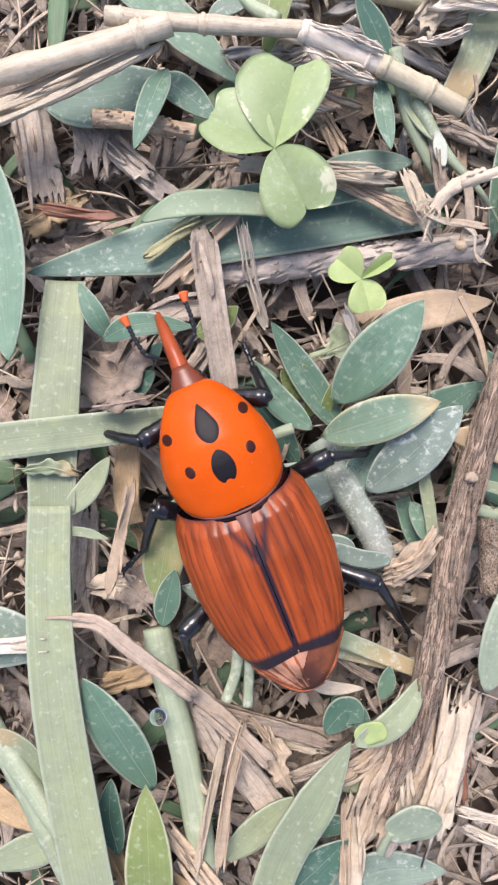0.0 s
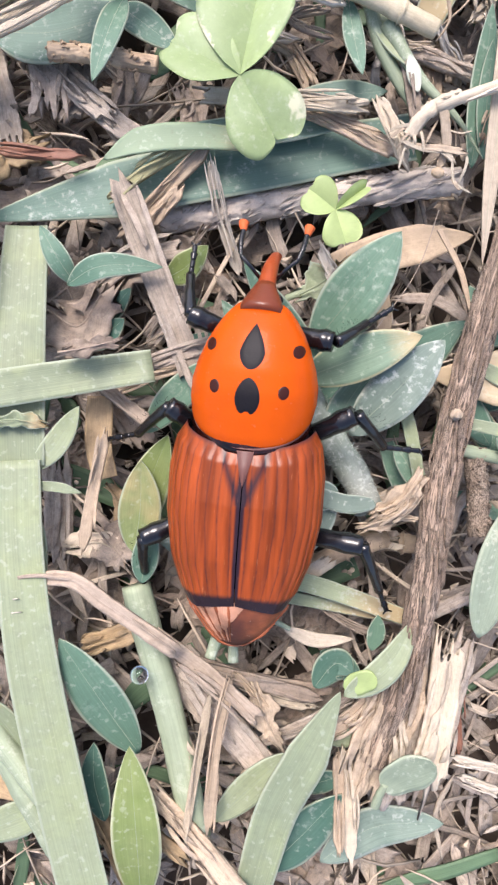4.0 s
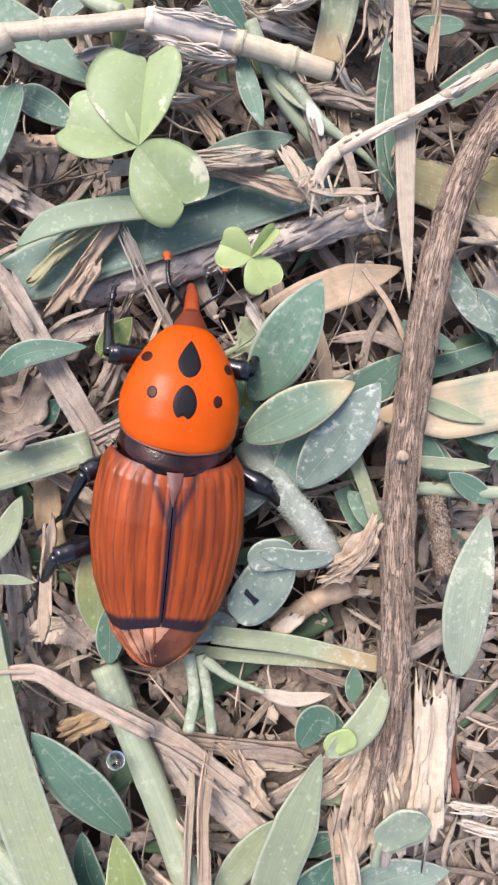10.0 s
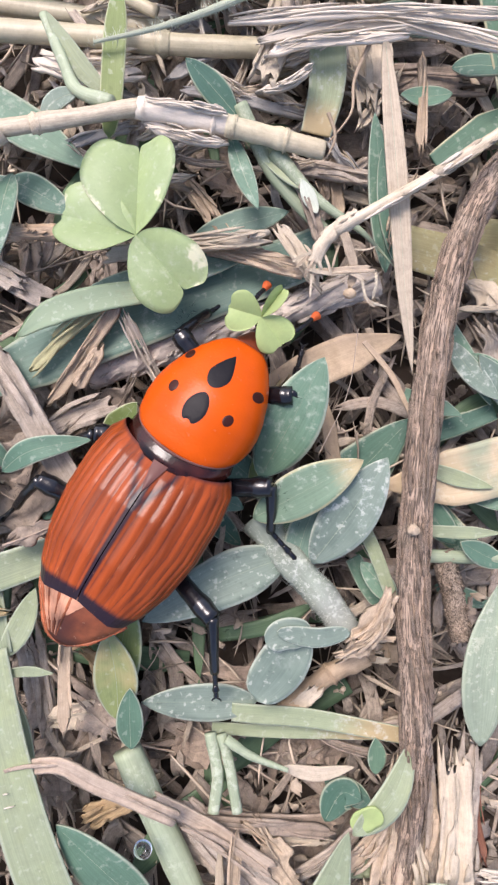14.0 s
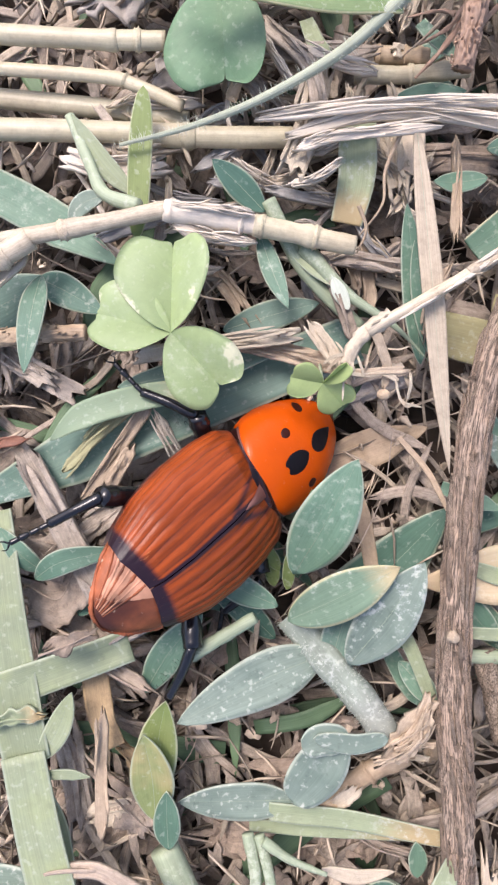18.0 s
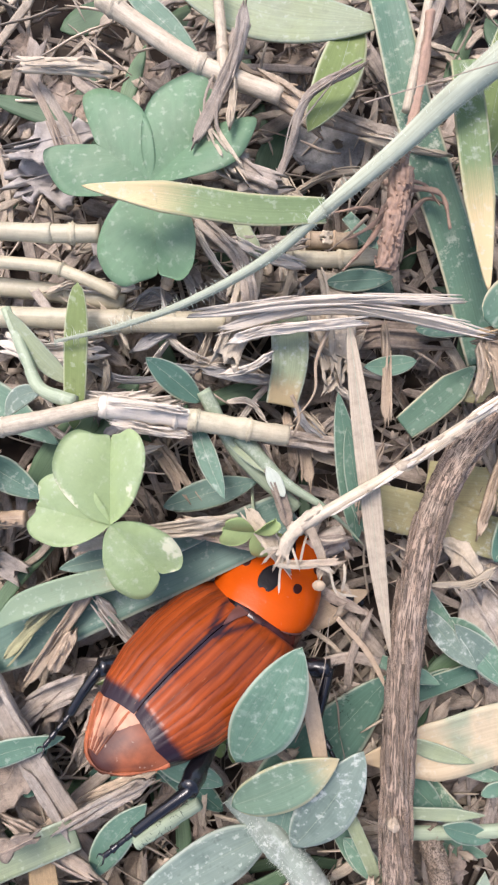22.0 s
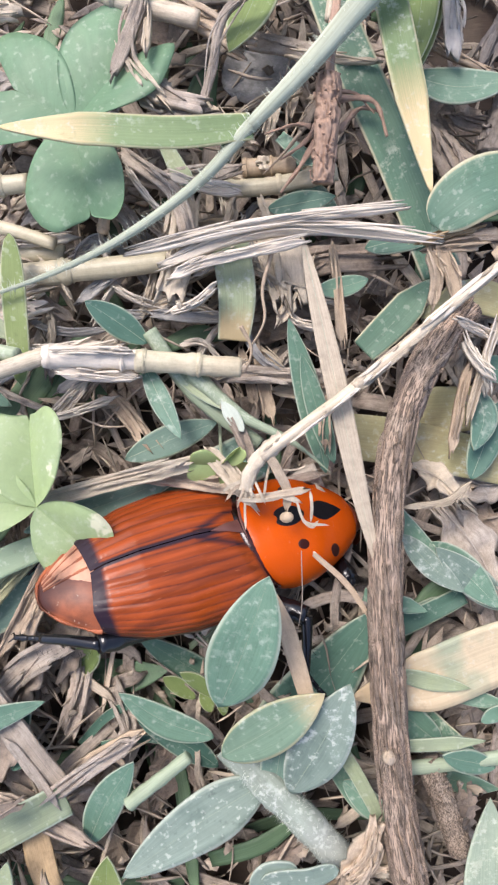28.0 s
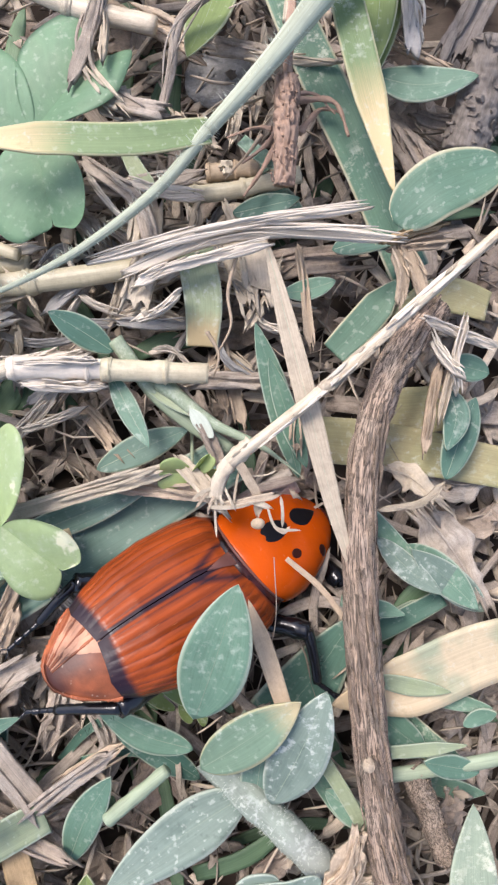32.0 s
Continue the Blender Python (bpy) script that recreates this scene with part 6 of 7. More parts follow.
# ---- clovers
# ---- bleached shreds of grass among the runners
shred = np.random.RandomState(77)
for k in range(90):
    x, y = shred.uniform(-9, 15), shred.uniform(25, 47)
    a, run = shred.uniform(0, 6.28), shred.uniform(1.2, 3.4)
    z = shred.uniform(-3.8, -1.6)
    dx, dy, bend = run * math.cos(a), run * math.sin(a), shred.normal(0, 0.5)
    piece("dry_straw", "bleached grey shred of dry grass", "strip", ("greysplinter", "husk", "straw", "white", "greywood")[k % 5], shred.uniform(0.25, 0.9),
          [(x - dx, y - dy, z - 0.3), (x - bend * math.sin(a), y + bend * math.cos(a), z + 0.2), (x + dx, y + dy, z - shred.uniform(0, 0.6))])


def clover(name, label, mat, x, y, z, leaflets):
    """A stalk with heart-shaped leaflets; each: direction, length, pitch, notch and for both halves the width and the fold about the midrib."""
    root = new(name)
    root.location = (x * MM, y * MM, z * MM)
    size = leaflets[0][1] / 6.0
    stalk_v, stalk_f, stalk_u = tube([(0, 0, -0.1), (0.4 * size, -0.6 * size, -3), (0.9 * size, -1.5 * size, -6.5)], 0.28 * size, 0.35 * size, 5, n=10, m=8, rough=0.02)
    link_mesh("stalk", stalk_v, stalk_f, stalk_u, MAT["palestem"], root)
    for a, length, pitch, notch, halves in leaflets:
        rr = np.random.RandomState(int(a * 7 + length * 50) % 1000)
        na, nr = 40, 9
        ca, sa = math.cos(radians(a)), math.sin(radians(a))
        vs, us, fs = [], [], []
        for side, (wide, fold) in zip((1, -1), halves):
            # outer edge of one half: from the stalk round the lobe to the notch
            edge = spline([(0, 0.03), (0.10, 0.40), (0.32, 0.78), (0.62, 1.0), (0.88, 0.90), (1.01, 0.86 - 0.3 * notch), (0.98, 0.9 - 0.72 * notch), (min(notch + 0.08, 1.0), 0.05), (notch, 0)], na)
            cf, sf = math.cos(radians(fold)), math.sin(radians(fold))
            ph = rr.rand(3) * 6
            k = len(vs)
            for i in range(na):
                t = i / (na - 1)
                ex = edge[i][0] * length * (1 + 0.012 * math.sin(14 * t + ph[0]))
                ey = edge[i][1] * wide * (1 + 0.02 * math.sin(19 * t + ph[1]))
                mx = notch * length * min(1.0, t * 1.15)
                for j in range(nr):
                    u = j / (nr - 1)
                    px, py = mx + (ex - mx) * u, ey * u
                    q = py / max(wide, 0.1)
                    pz = 0.10 * wide * (1 - (1 - min(q, 1)) ** 2) - 0.16 * wide * q ** 3 + 0.012 * length * u * u * math.sin(16 * t + ph[2])
                    py, pz = py * cf - pz * sf * 0.5, pz * cf + py * sf
                    pz += pitch * px - 0.10 * length * (px / length) ** 3
                    py *= side
                    vs.append((px * ca - py * sa, px * sa + py * ca, pz))
                    us.append((u, t))
            for i in range(na - 1):
                for j in range(nr - 1):
                    b = k + i * nr + j
                    q = (b, b + nr, b + nr + 1, b + 1)
                    fs.append(q if side < 0 else q[::-1])
        k = len(vs)
        vs = vs + [(p[0], p[1], p[2] - 0.06) for p in vs]
        us = us + us
        fs += [tuple(k + q for q in f[::-1]) for f in fs]
        for h in (0, na * nr):
            for i in range(na - 1):
                b = h + i * nr + nr - 1
                fs.append((b, b + nr, k + b + nr, k + b))
        link_mesh("leaflet", np.array(vs) * MM, fs, us, MAT[mat], root)
    tagged(root, label, "clover", "clovers in the grass")
    return root


pale_clover = clover("clover", "pale green clover with bleached worn leaf rims", "clover", -1.59, 19.62, 1.9, [
    (92, 6.1, 0.05, 0.88, ((3.7, 6), (3.1, 36))), (168, 5.1, 0.03, 0.96, ((2.3, 22), (2.6, 5))), (-44, 5.1, -0.06, 0.84, ((2.8, 30), (2.7, 4)))])
clover("clover", "deep green clover beneath a yellow-tipped blade", "clover_dark", 0.64, 43.48, 1.2, [
    (147, 7.0, 0.02, 0.62, ((3.9, 4), (3.9, 6))), (46, 7.6, 0.04, 0.66, ((4.2, 4), (3.6, 25))), (-84, 6.8, 0.0, 0.84, ((3.2, 30), (3.9, 4)))])
young_clover = clover("young_clover", "small bright yellow-green young clover", "clover_young", 7.2, 12.8, 2.0, [
    (158, 2.2, 0.15, 0.93, ((1.35, 6), (1.35, 12))), (48, 2.3, 0.45, 0.9, ((0.75, 48), (0.8, 50))), (-58, 2.3, 0.05, 0.93, ((1.35, 8), (1.35, 5)))])


# ---- a droplet on a grass joint
water = bpy.data.materials.new("water_drop")
water.use_nodes = True
wb = water.node_tree.nodes["Principled BSDF"]
wb.inputs["Roughness"].default_value, wb.inputs["IOR"].default_value, wb.inputs["Transmission Weight"].default_value = 0.03, 1.33, 1.0
wb.inputs["Base Color"].default_value = (0.9, 0.96, 0.98, 1)
bm = bmesh.new()
bmesh.ops.create_uvsphere(bm, u_segments=24, v_segments=16, radius=0.62 * MM)
for vert in bm.verts:
    vert.co.z *= 0.8
me = bpy.data.meshes.new("water_drop")
bm.to_mesh(me)
bm.free()
me.polygons.foreach_set("use_smooth", [True] * len(me.polygons))
me.materials.append(water)
drop = new("water_drop", me)
drop.location = Vector((1.85, -20.02, 1.20)) * MM
tagged(drop, "clear round water droplet on a green stalk", "droplet")


# ---- frayed end of the long white straw, hanging over the animal's path
def frayed_end(x, y, z):
    root = new("frayed_straw_end")
    root.location = (x * MM, y * MM, z * MM)
    rr = np.random.RandomState(7)
    v, f, u = tube([(1.3, 1.0, 0.35), (0.1, 0.1, 0.2), (-0.45, -0.5, 0.05), (-0.95, -1.2, -0.1), (-1.25, -2.2, -0.3)], 0.5, 0.42, 3, n=26, m=14, rough=0.1, ribs=6, flat=0.6)
    link_mesh("bent_sheath", v, f, u, MAT["husk"], root, "folded frayed sheath of the straw")
    v, f, u = ribbon([(0.2, 0.2, 0.1), (0.8, -1.0, 0.0), (1.35, -2.4, -0.2), (1.2, -3.6, -0.4)], 0.62, "strip", 71, 0.1, 0.2, 20, 7)
    link_mesh("limb", v, f, u, MAT["husktan"], root, "broken tan limb of the straw")
    strands = [
        ((-0.9, -1.3), (-1.9, -2.0), (-2.6, -2.7)), ((-1.1, -1.5), (-2.2, -1.8), (-2.7, -2.2)), ((-1.2, -2.1), (-1.4, -3.3), (-1.3, -4.5)),
        ((-1.3, -2.0), (-1.7, -2.6), (-1.8, -3.1)), ((-0.7, -1.4), (-0.4, -2.2), (-0.2, -3.0)), ((-0.9, -1.6), (-0.9, -2.6), (-0.6, -3.2)),
        ((0.3, -0.6), (0.1, -1.6), (-0.2, -2.5)), ((1.9, -2.9), (2.4, -4.2), (3.7, -4.7)), ((2.7, -2.5), (2.8, -3.4), (2.6, -4.3)),
        ((2.0, -4.1), (2.6, -4.6), (3.1, -4.4)), ((0.9, -1.0), (1.9, -1.1), (2.6, -0.8)), ((-0.2, -0.6), (-0.9, -2.0), (-0.7, -2.6)),
        ((-1.7, -2.9), (0.6, -2.5), (2.8, -2.4)), ((-1.4, -2.6), (0.9, -2.7), (2.2, -3.1)), ((-1.8, -2.7), (-0.2, -2.9), (1.2, -2.6)),
    ]
    for i, run in enumerate(strands):
        lift = [rr.uniform(-0.1, 0.25) for _ in run]
        pts = [(x + rr.normal(0, 0.06), y + rr.normal(0, 0.06), dz - 0.25) for (x, y), dz in zip(run, lift)]
        v, f, u = ribbon(pts, (0.5, 0.4, 0.3)[i % 3] if i >= 12 else rr.uniform(0.1, 0.24), "strip", i + 40, 0.1, 0.06, 14, 5)
        link_mesh("fibre", v, f, u, MAT["husk" if i % 3 else "husktan"], root)
    bm = bmesh.new()
    bmesh.ops.create_icosphere(bm, subdivisions=2, radius=0.36 * MM, matrix=Matrix.Translation((1.2 * MM, -4.0 * MM, -0.3 * MM)))
    for vert in bm.verts:
        vert.co.x = 1.2 * MM + (vert.co.x - 1.2 * MM) * 1.25
    me = bpy.data.meshes.new("seed")
    bm.to_mesh(me)
    bm.free()
    me.materials.append(MAT["tanleaf"])
    ob = new("seed", me)
    ob.parent = root
    tagged(root, "frayed bleached end of a broken straw", "straw")
    return root


frayed_end(11.44, 21.05, 2.2)


# ---- the weevil
def shell_mat(name, base, rough, coat=0.5, dark=None, spec=0.3, grain=0.1, stretch=(1.0, 1.0, 1.0), dust_amount=0.0, dust_col=(0.55, 0.42, 0.32)):
    """Chitin: glossy, slightly mottled; an optional dark pattern laid out over the uv."""
    m = bpy.data.materials.new(name)
    m.use_nodes = True
    n, l = m.node_tree.nodes, m.node_tree.links
    b = n["Principled BSDF"]
    tex = n.new("ShaderNodeTexCoord")
    big = n.new("ShaderNodeTexNoise")
    big.inputs["Scale"].default_value, big.inputs["Detail"].default_value = 420.0, 5.0
    mp = n.new("ShaderNodeMapping")
    mp.inputs[3].default_value = stretch
    l.new(tex.outputs["Object"], mp.inputs[0])
    l.new(mp.outputs[0], big.inputs["Vector"])
    mr = n.new("ShaderNodeMapRange")
    mr.inputs[1].default_value, mr.inputs[2].default_value = 0.35, 0.7
    l.new(big.outputs[0], mr.inputs[0])
    mx = n.new("ShaderNodeMix")
    mx.data_type = "RGBA"
    mx.inputs[6].default_value = (*[c * (1 - grain) for c in base], 1)
    mx.inputs[7].default_value = (*[min(1, c * (1 + grain * 1.3)) for c in base], 1)
    l.new(mr.outputs[0], mx.inputs[0])
    col = mx.outputs[2]
    if dark:
        at = n.new("ShaderNodeAttribute")
        at.attribute_name = "pattern"
        m2 = n.new("ShaderNodeMix")
        m2.data_type = "RGBA"
        l.new(at.outputs["Fac"], m2.inputs[0])
        l.new(col, m2.inputs[6])
        m2.inputs[7].default_value = (*dark, 1)
        col = m2.outputs[2]
    dust = n.new("ShaderNodeTexNoise")
    dust.inputs["Scale"].default_value, dust.inputs["Detail"].default_value = 2600.0, 3.0
    l.new(mp.outputs[0], dust.inputs["Vector"])
    dr = n.new("ShaderNodeMapRange")
    dr.inputs[1].default_value, dr.inputs[2].default_value, dr.inputs[4].default_value = 0.67, 0.78, dust_amount
    l.new(dust.outputs[0], dr.inputs[0])
    m3 = n.new("ShaderNodeMix")
    m3.data_type = "RGBA"
    l.new(dr.outputs[0], m3.inputs[0])
    l.new(col, m3.inputs[6])
    m3.inputs[7].default_value = (*dust_col, 1)
    col = m3.outputs[2]
    l.new(col, b.inputs["Base Color"])
    fine = n.new("ShaderNodeTexNoise")
    fine.inputs["Scale"].default_value = 5200.0
    l.new(tex.outputs["Object"], fine.inputs["Vector"])
    bp = n.new("ShaderNodeBump")
    bp.inputs["Strength"].default_value, bp.inputs["Distance"].default_value = 0.12, 0.0001
    l.new(fine.outputs[0], bp.inputs["Height"])
    l.new(bp.outputs[0], b.inputs["Normal"])
    b.inputs["Roughness"].default_value = rough
    b.inputs["Specular IOR Level"].default_value = spec
    b.inputs["Coat Weight"].default_value = coat
    b.inputs["Coat Roughness"].default_value = 0.22
    return m


CH = {
    "pronotum": shell_mat("orange_chitin", (0.51, 0.072, 0.002), 0.26, 0.0, spec=0.16, dust_amount=0.1, grain=0.07),
    "elytra": shell_mat("rust_chitin", (0.25, 0.046, 0.008), 0.31, 0.0, dust_amount=0.5, dust_col=(0.55, 0.22, 0.09), stretch=(4.5, 0.3, 1.0), dark=(0.02, 0.010, 0.016), spec=0.26, grain=0.36),
    "collar": shell_mat("dark_red_chitin", (0.032, 0.007, 0.005), 0.17, 0.0, spec=0.4, grain=0.9),
    "black": shell_mat("black_chitin", (0.006, 0.006, 0.008), 0.2, 0.2, spec=0.5),
    "spot": shell_mat("black_pigment", (0.006, 0.005, 0.007), 0.5, 0.0, spec=0.2),
    "small_spot": shell_mat("dark_red_pigment", (0.035, 0.006, 0.003), 0.45, 0.0, spec=0.25),
    "rostrum": shell_mat("red_brown_chitin", (0.30, 0.055, 0.014), 0.34, 0.05),
    "tail": shell_mat("copper_chitin", (0.24, 0.070, 0.028), 0.45, 0.03, dark=(0.05, 0.016, 0.012), grain=0.7, dust_amount=1.0),
    "tail_pale": shell_mat("pale_copper_chitin", (0.44, 0.22, 0.135), 0.5, 0.03, grain=0.5, dust_amount=0.6),
    "neck": shell_mat("brown_neck_chitin", (0.14, 0.030, 0.011), 0.3, 0.05),
    "club": shell_mat("orange_club", (0.55, 0.11, 0.03), 0.7, 0.0),
    "scutellum": shell_mat("brown_scutellum", (0.13, 0.055, 0.045), 0.5, 0.04),
}


def loft(ys, half, top, low, n=28, power=2.0):
    """A closed body: rings of a rounded section at each y with its half width, upper and lower height."""
    verts, uvs, faces = [], [], []
    for i, (y, w, h, b) in enumerate(zip(ys, half, top, low)):
        for j in range(n):
            a = 2 * math.pi * j / n
            ca, sa = math.cos(a), math.sin(a)
            x = w * math.copysign(abs(ca) ** (2 / power), ca)
            z = (h if sa >= 0 else b) * math.copysign(abs(sa) ** (2 / power), sa)
            verts.append((x, y, z))
            uvs.append((i / (len(ys) - 1), j / n))
    for i in range(len(ys) - 1):
        for j in range(n):
            a, b2 = i * n + j, i * n + (j + 1) % n
            faces.append((a, b2, b2 + n, a + n))
    faces.append(tuple(range(n))[::-1])
    faces.append(tuple((len(ys) - 1) * n + j for j in range(n)))
    return np.array(verts) * MM, faces, uvs


PRO_Y = (0.0, 0.4, 1.4, 2.6, 3.8, 5.0, 6.0, 6.8, 7.35, 7.6)
PRO_W = (3.55, 3.78, 3.92, 3.90, 3.66, 3.22, 2.70, 2.15, 1.65, 1.25)
PRO_T = (2.45, 2.65, 2.85, 2.92, 2.78, 2.42, 1.98, 1.50, 1.10, 0.80)


def pro_top(x, y):
    """Height of the pronotum's upper side."""
    w, h = np.interp(y, PRO_Y, PRO_W), np.interp(y, PRO_Y, PRO_T)
    return h * max(0.0, 1 - min(1.0, abs(x / w)) ** 2.2) ** (1 / 2.2)


def bow(y, rise, reach=4.5):
    """How far a ring is swept back at its crown and forward at its sides, fading towards the front."""
    return (0.9 - 1.9 * min(1.0, max(0.0, rise))) * max(0.0, 1 - max(0.0, y) / reach) ** 1.5


def swept(verts, crown, reach=4.5):
    """The same rings with their upper halves bowed back."""
    out = np.array(verts)
    for q in out:
        y = q[1] / MM
        out_y = y + bow(y, q[2] / MM / crown(y), reach)
        q[1] = out_y * MM
    return out


def patch_on(name, cx, cy, rx, ry, parent, point=0.0, notch=0.0, mat="spot"):
    """A black mark that follows the pronotum's upper side: oval, pointed or heart-shaped."""
    nr, na = 5, 26
    vs, fs = [(cx, cy + bow(cy, pro_top(cx, cy) / np.interp(cy, PRO_Y, PRO_T)), pro_top(cx, cy) + 0.035)], []
    for i in range(1, nr + 1):
        for j in range(na):
            a = 2 * math.pi * j / na
            u = i / nr
            px = math.cos(a) * rx * u
            py = math.sin(a) * ry * u
            if py > 0 and point:
                k = py / ry
                px *= (1 - k) ** (0.5 * point) if k < 1 else 0
                py *= 1 + 0.75 * point
            if py < 0 and notch:
                py *= 1 - notch * math.exp(-(px / (0.3 * rx)) ** 2)
            edge = 0.035 if i < nr else 0.005
            vs.append((cx + px, cy + py + bow(cy + py, pro_top(cx + px, cy + py) / np.interp(cy + py, PRO_Y, PRO_T)), pro_top(cx + px, cy + py) + edge))
    for j in range(na):
        fs.append((0, 1 + j, 1 + (j + 1) % na))
        for i in range(nr - 1):
            b, c = 1 + i * na + j, 1 + i * na + (j + 1) % na
            fs.append((b, b + na, c + na, c))
    return link_mesh(name, np.array(vs) * MM, fs, [(0, 0)] * len(vs), CH[mat], parent)


def set_pattern(ob, values):
    at = ob.data.attributes.new("pattern", "FLOAT", "POINT")
    at.data.foreach_set("value", np.asarray(values, float))


def elytron(side, parent):
    """One wing case: ridged, with a dark suture, shoulder line and rear band."""
    nu, nv = 136, 90
    vs, us, fs, pat = [], [], [], []
    for i in range(nv):
        s = i / (nv - 1)
        w = np.interp(s, (0, 0.08, 0.25, 0.5, 0.75, 0.92, 1), (3.95, 4.5, 4.82, 4.86, 4.42, 3.72, 3.2))
        h = np.interp(s, (0, 0.1, 0.35, 0.7, 0.92, 1), (2.35, 2.7, 2.95, 2.75, 2.25, 1.75))
        for j in range(nu):
            u = j / (nu - 1)
            a = u * math.pi / 2 * 1.12
            x = w * math.sin(min(a, math.pi / 2)) ** 0.92
            z = h * max(0.0, math.cos(min(a, math.pi / 2))) ** 0.85
            front = -0.35 - 1.25 * math.cos(min(a, math.pi / 2)) ** 1.3
            y = front + (-11.5 - front) * s
            if a > math.pi / 2:
                z = -1.1 * (a - math.pi / 2) / (0.12 * math.pi / 2)
                x -= 0.25 * (a - math.pi / 2) / (0.12 * math.pi / 2)
            ridge = (0.5 + 0.5 * math.cos(u * 11.0 * 2 * math.pi)) ** 0.6 * 0.065 * (1 + 0.5 * noise.noise((u * 13, s * 3, side * 5.0))) * min(1, s * 9) * min(1, (1 - s) * 7) * (1 if u < 0.93 else 0)
            x += ridge * math.sin(a) * 0.6
            z += ridge * math.cos(min(a, 1.5))
            yy = y - 0.45 * s ** 8 * (1 - abs(2 * u - 0.9))
            vs.append((side * (0.035 + x), yy, z))
            us.append((s, u))
            groove = 0.62 * max(0.0, -math.cos(u * 11.0 * 2 * math.pi + 0.5 * noise.noise((u * 5, s * 4, side * 7.0)))) ** 11 * max(0.0, 0.85 + 0.5 * noise.noise((u * 9, s * 34, side * 3.0))) * min(1, s * 12) * min(1, (1 - s) * 8)
            p = groove + min(1, max(0, (0.085 - (1 - s)) / 0.03)) + min(1, max(0, (0.026 - u) / 0.012)) + 0.9 * max(0, 1 - (1 - u) / 0.16)
            p += max(0.0, 1 - abs(u - 0.17 * (1 - s / 0.34)) / 0.045) * 0.9 if s < 0.34 else 0
            p += 0.8 * max(0, 1 - s / 0.02)
            pat.append(min(1.0, p))
    for i in range(nv - 1):
        for j in range(nu - 1):
            a = i * nu + j
            q = (a, a + nu, a + nu + 1, a + 1)
            fs.append(q if side < 0 else q[::-1])
    ob = link_mesh("wing_case", np.array(vs) * MM, fs, us, CH["elytra"], parent, "ridged rust-red wing case with a dark rear band")
    set_pattern(ob, pat)
    return ob


def leg(parent, hip, knee, ankle, toe, thick=0.82):
    """One leg in the animal's space: thick femur, slim shin, jointed foot with a claw."""
    o = np.array(hip, float)
    knee, ankle, toe = (np.array(q, float) - o for q in (knee, ankle, toe))
    c = spline([np.zeros(3), knee * 0.5 + (0, 0, 0.15), knee], 14)
    v, f, u = tube(c, thick * 0.75, thick * 0.8, 3, n=14, m=12, rough=0.02, nodes=(0.75,))
    femur = link_mesh("leg", v, f, u, CH["black"], parent, "shiny black leg")
    femur.location = o * MM
    v, f, u = tube([knee * 0.97, (knee + ankle) / 2 + (0, 0, 0.1), ankle], thick * 0.5, thick * 0.36, 4, n=14, m=10, rough=0.02, nodes=(0.98,))
    lower = [link_mesh("shin", v, f, u, CH["black"], femur)]
    hv, hf = hairs([knee * 0.5, knee, (knee + ankle) / 2, ankle], thick * 0.42, 70, 0.4, 11)
    link_mesh("leg_hairs", hv, hf, None, CH["black"], femur, "short dark leg hairs")
    d = (toe - ankle) / 4
    for k in range(4):
        v, f, u = tube([ankle + d * k, ankle + d * (k + 0.9)], 0.16, 0.26 if k == 2 else 0.19, 5 + k, n=6, m=8, rough=0.02)
        lower.append(link_mesh("foot_joint", v, f, u, CH["black"], femur))
    side = np.cross(d, (0, 0, 1.0))
    side /= np.linalg.norm(side) + 1e-9
    for q in (-1, 1):
        v, f, u = tube([toe, toe + d * 0.5 + side * 0.3 * q, toe + d * 0.9 + side * 0.25 * q - (0, 0, 0.25)], 0.08, 0.02, 9, n=8, m=6, rough=0)
        lower.append(link_mesh("claw", v, f, u, CH["black"], femur))
    return femur, lower, knee


weevil = new("weevil")
tagged(weevil, "orange-red palm weevil with black spots crawling through grass", "beetle")
ys = (0.5, -0.4, -1.0, -3, -6, -9, -11.2, -12.6, -13.6)
v, f, u = loft(ys, (3.1, 3.5, 3.85, 4.5, 4.5, 4.0, 3.3, 2.4, 1.2), (2.0, 2.2, 2.2, 2.3, 2.4, 2.1, 1.5, 0.9, 0.3), (2.6, 3.0, 3.3, 3.7, 3.8, 3.3, 2.5, 1.7, 0.8))
link_mesh("belly", v, f, u, CH["black"], weevil, "black underside")
v, f, u = loft((0.55, 0.2, -0.4, -0.95, -1.15), (3.35, 3.5, 3.6, 3.72, 3.5), (2.3, 2.42, 2.5, 2.55, 2.3), (2.4, 2.6, 2.8, 2.9, 2.8), n=40)
v = swept(v, lambda y: 2.5)
link_mesh("collar", v, f, u, CH["collar"], weevil, "glossy dark red neck ring")
for sd in (-1, 1):
    elytron(sd, weevil)
vs, fs = [], []
for i in range(9):
    s = i / 8
    for j in range(7):
        q = -1 + j / 3
        vs.append((q * 0.52 * (1 - s) ** 0.8 + 0.001 * q, -1.75 - 2.1 * s, 2.52 + 0.10 * (1 - q * q) + 0.38 * min(1, s * 2)))
for i in range(8):
    for j in range(6):
        b = i * 7 + j
        fs.append((b, b + 7, b + 8, b + 1))
link_mesh("scutellum", np.array(vs) * MM, fs, [(0, 0)] * len(vs), CH["scutellum"], weevil, "small dark brown shield between the wing cases")
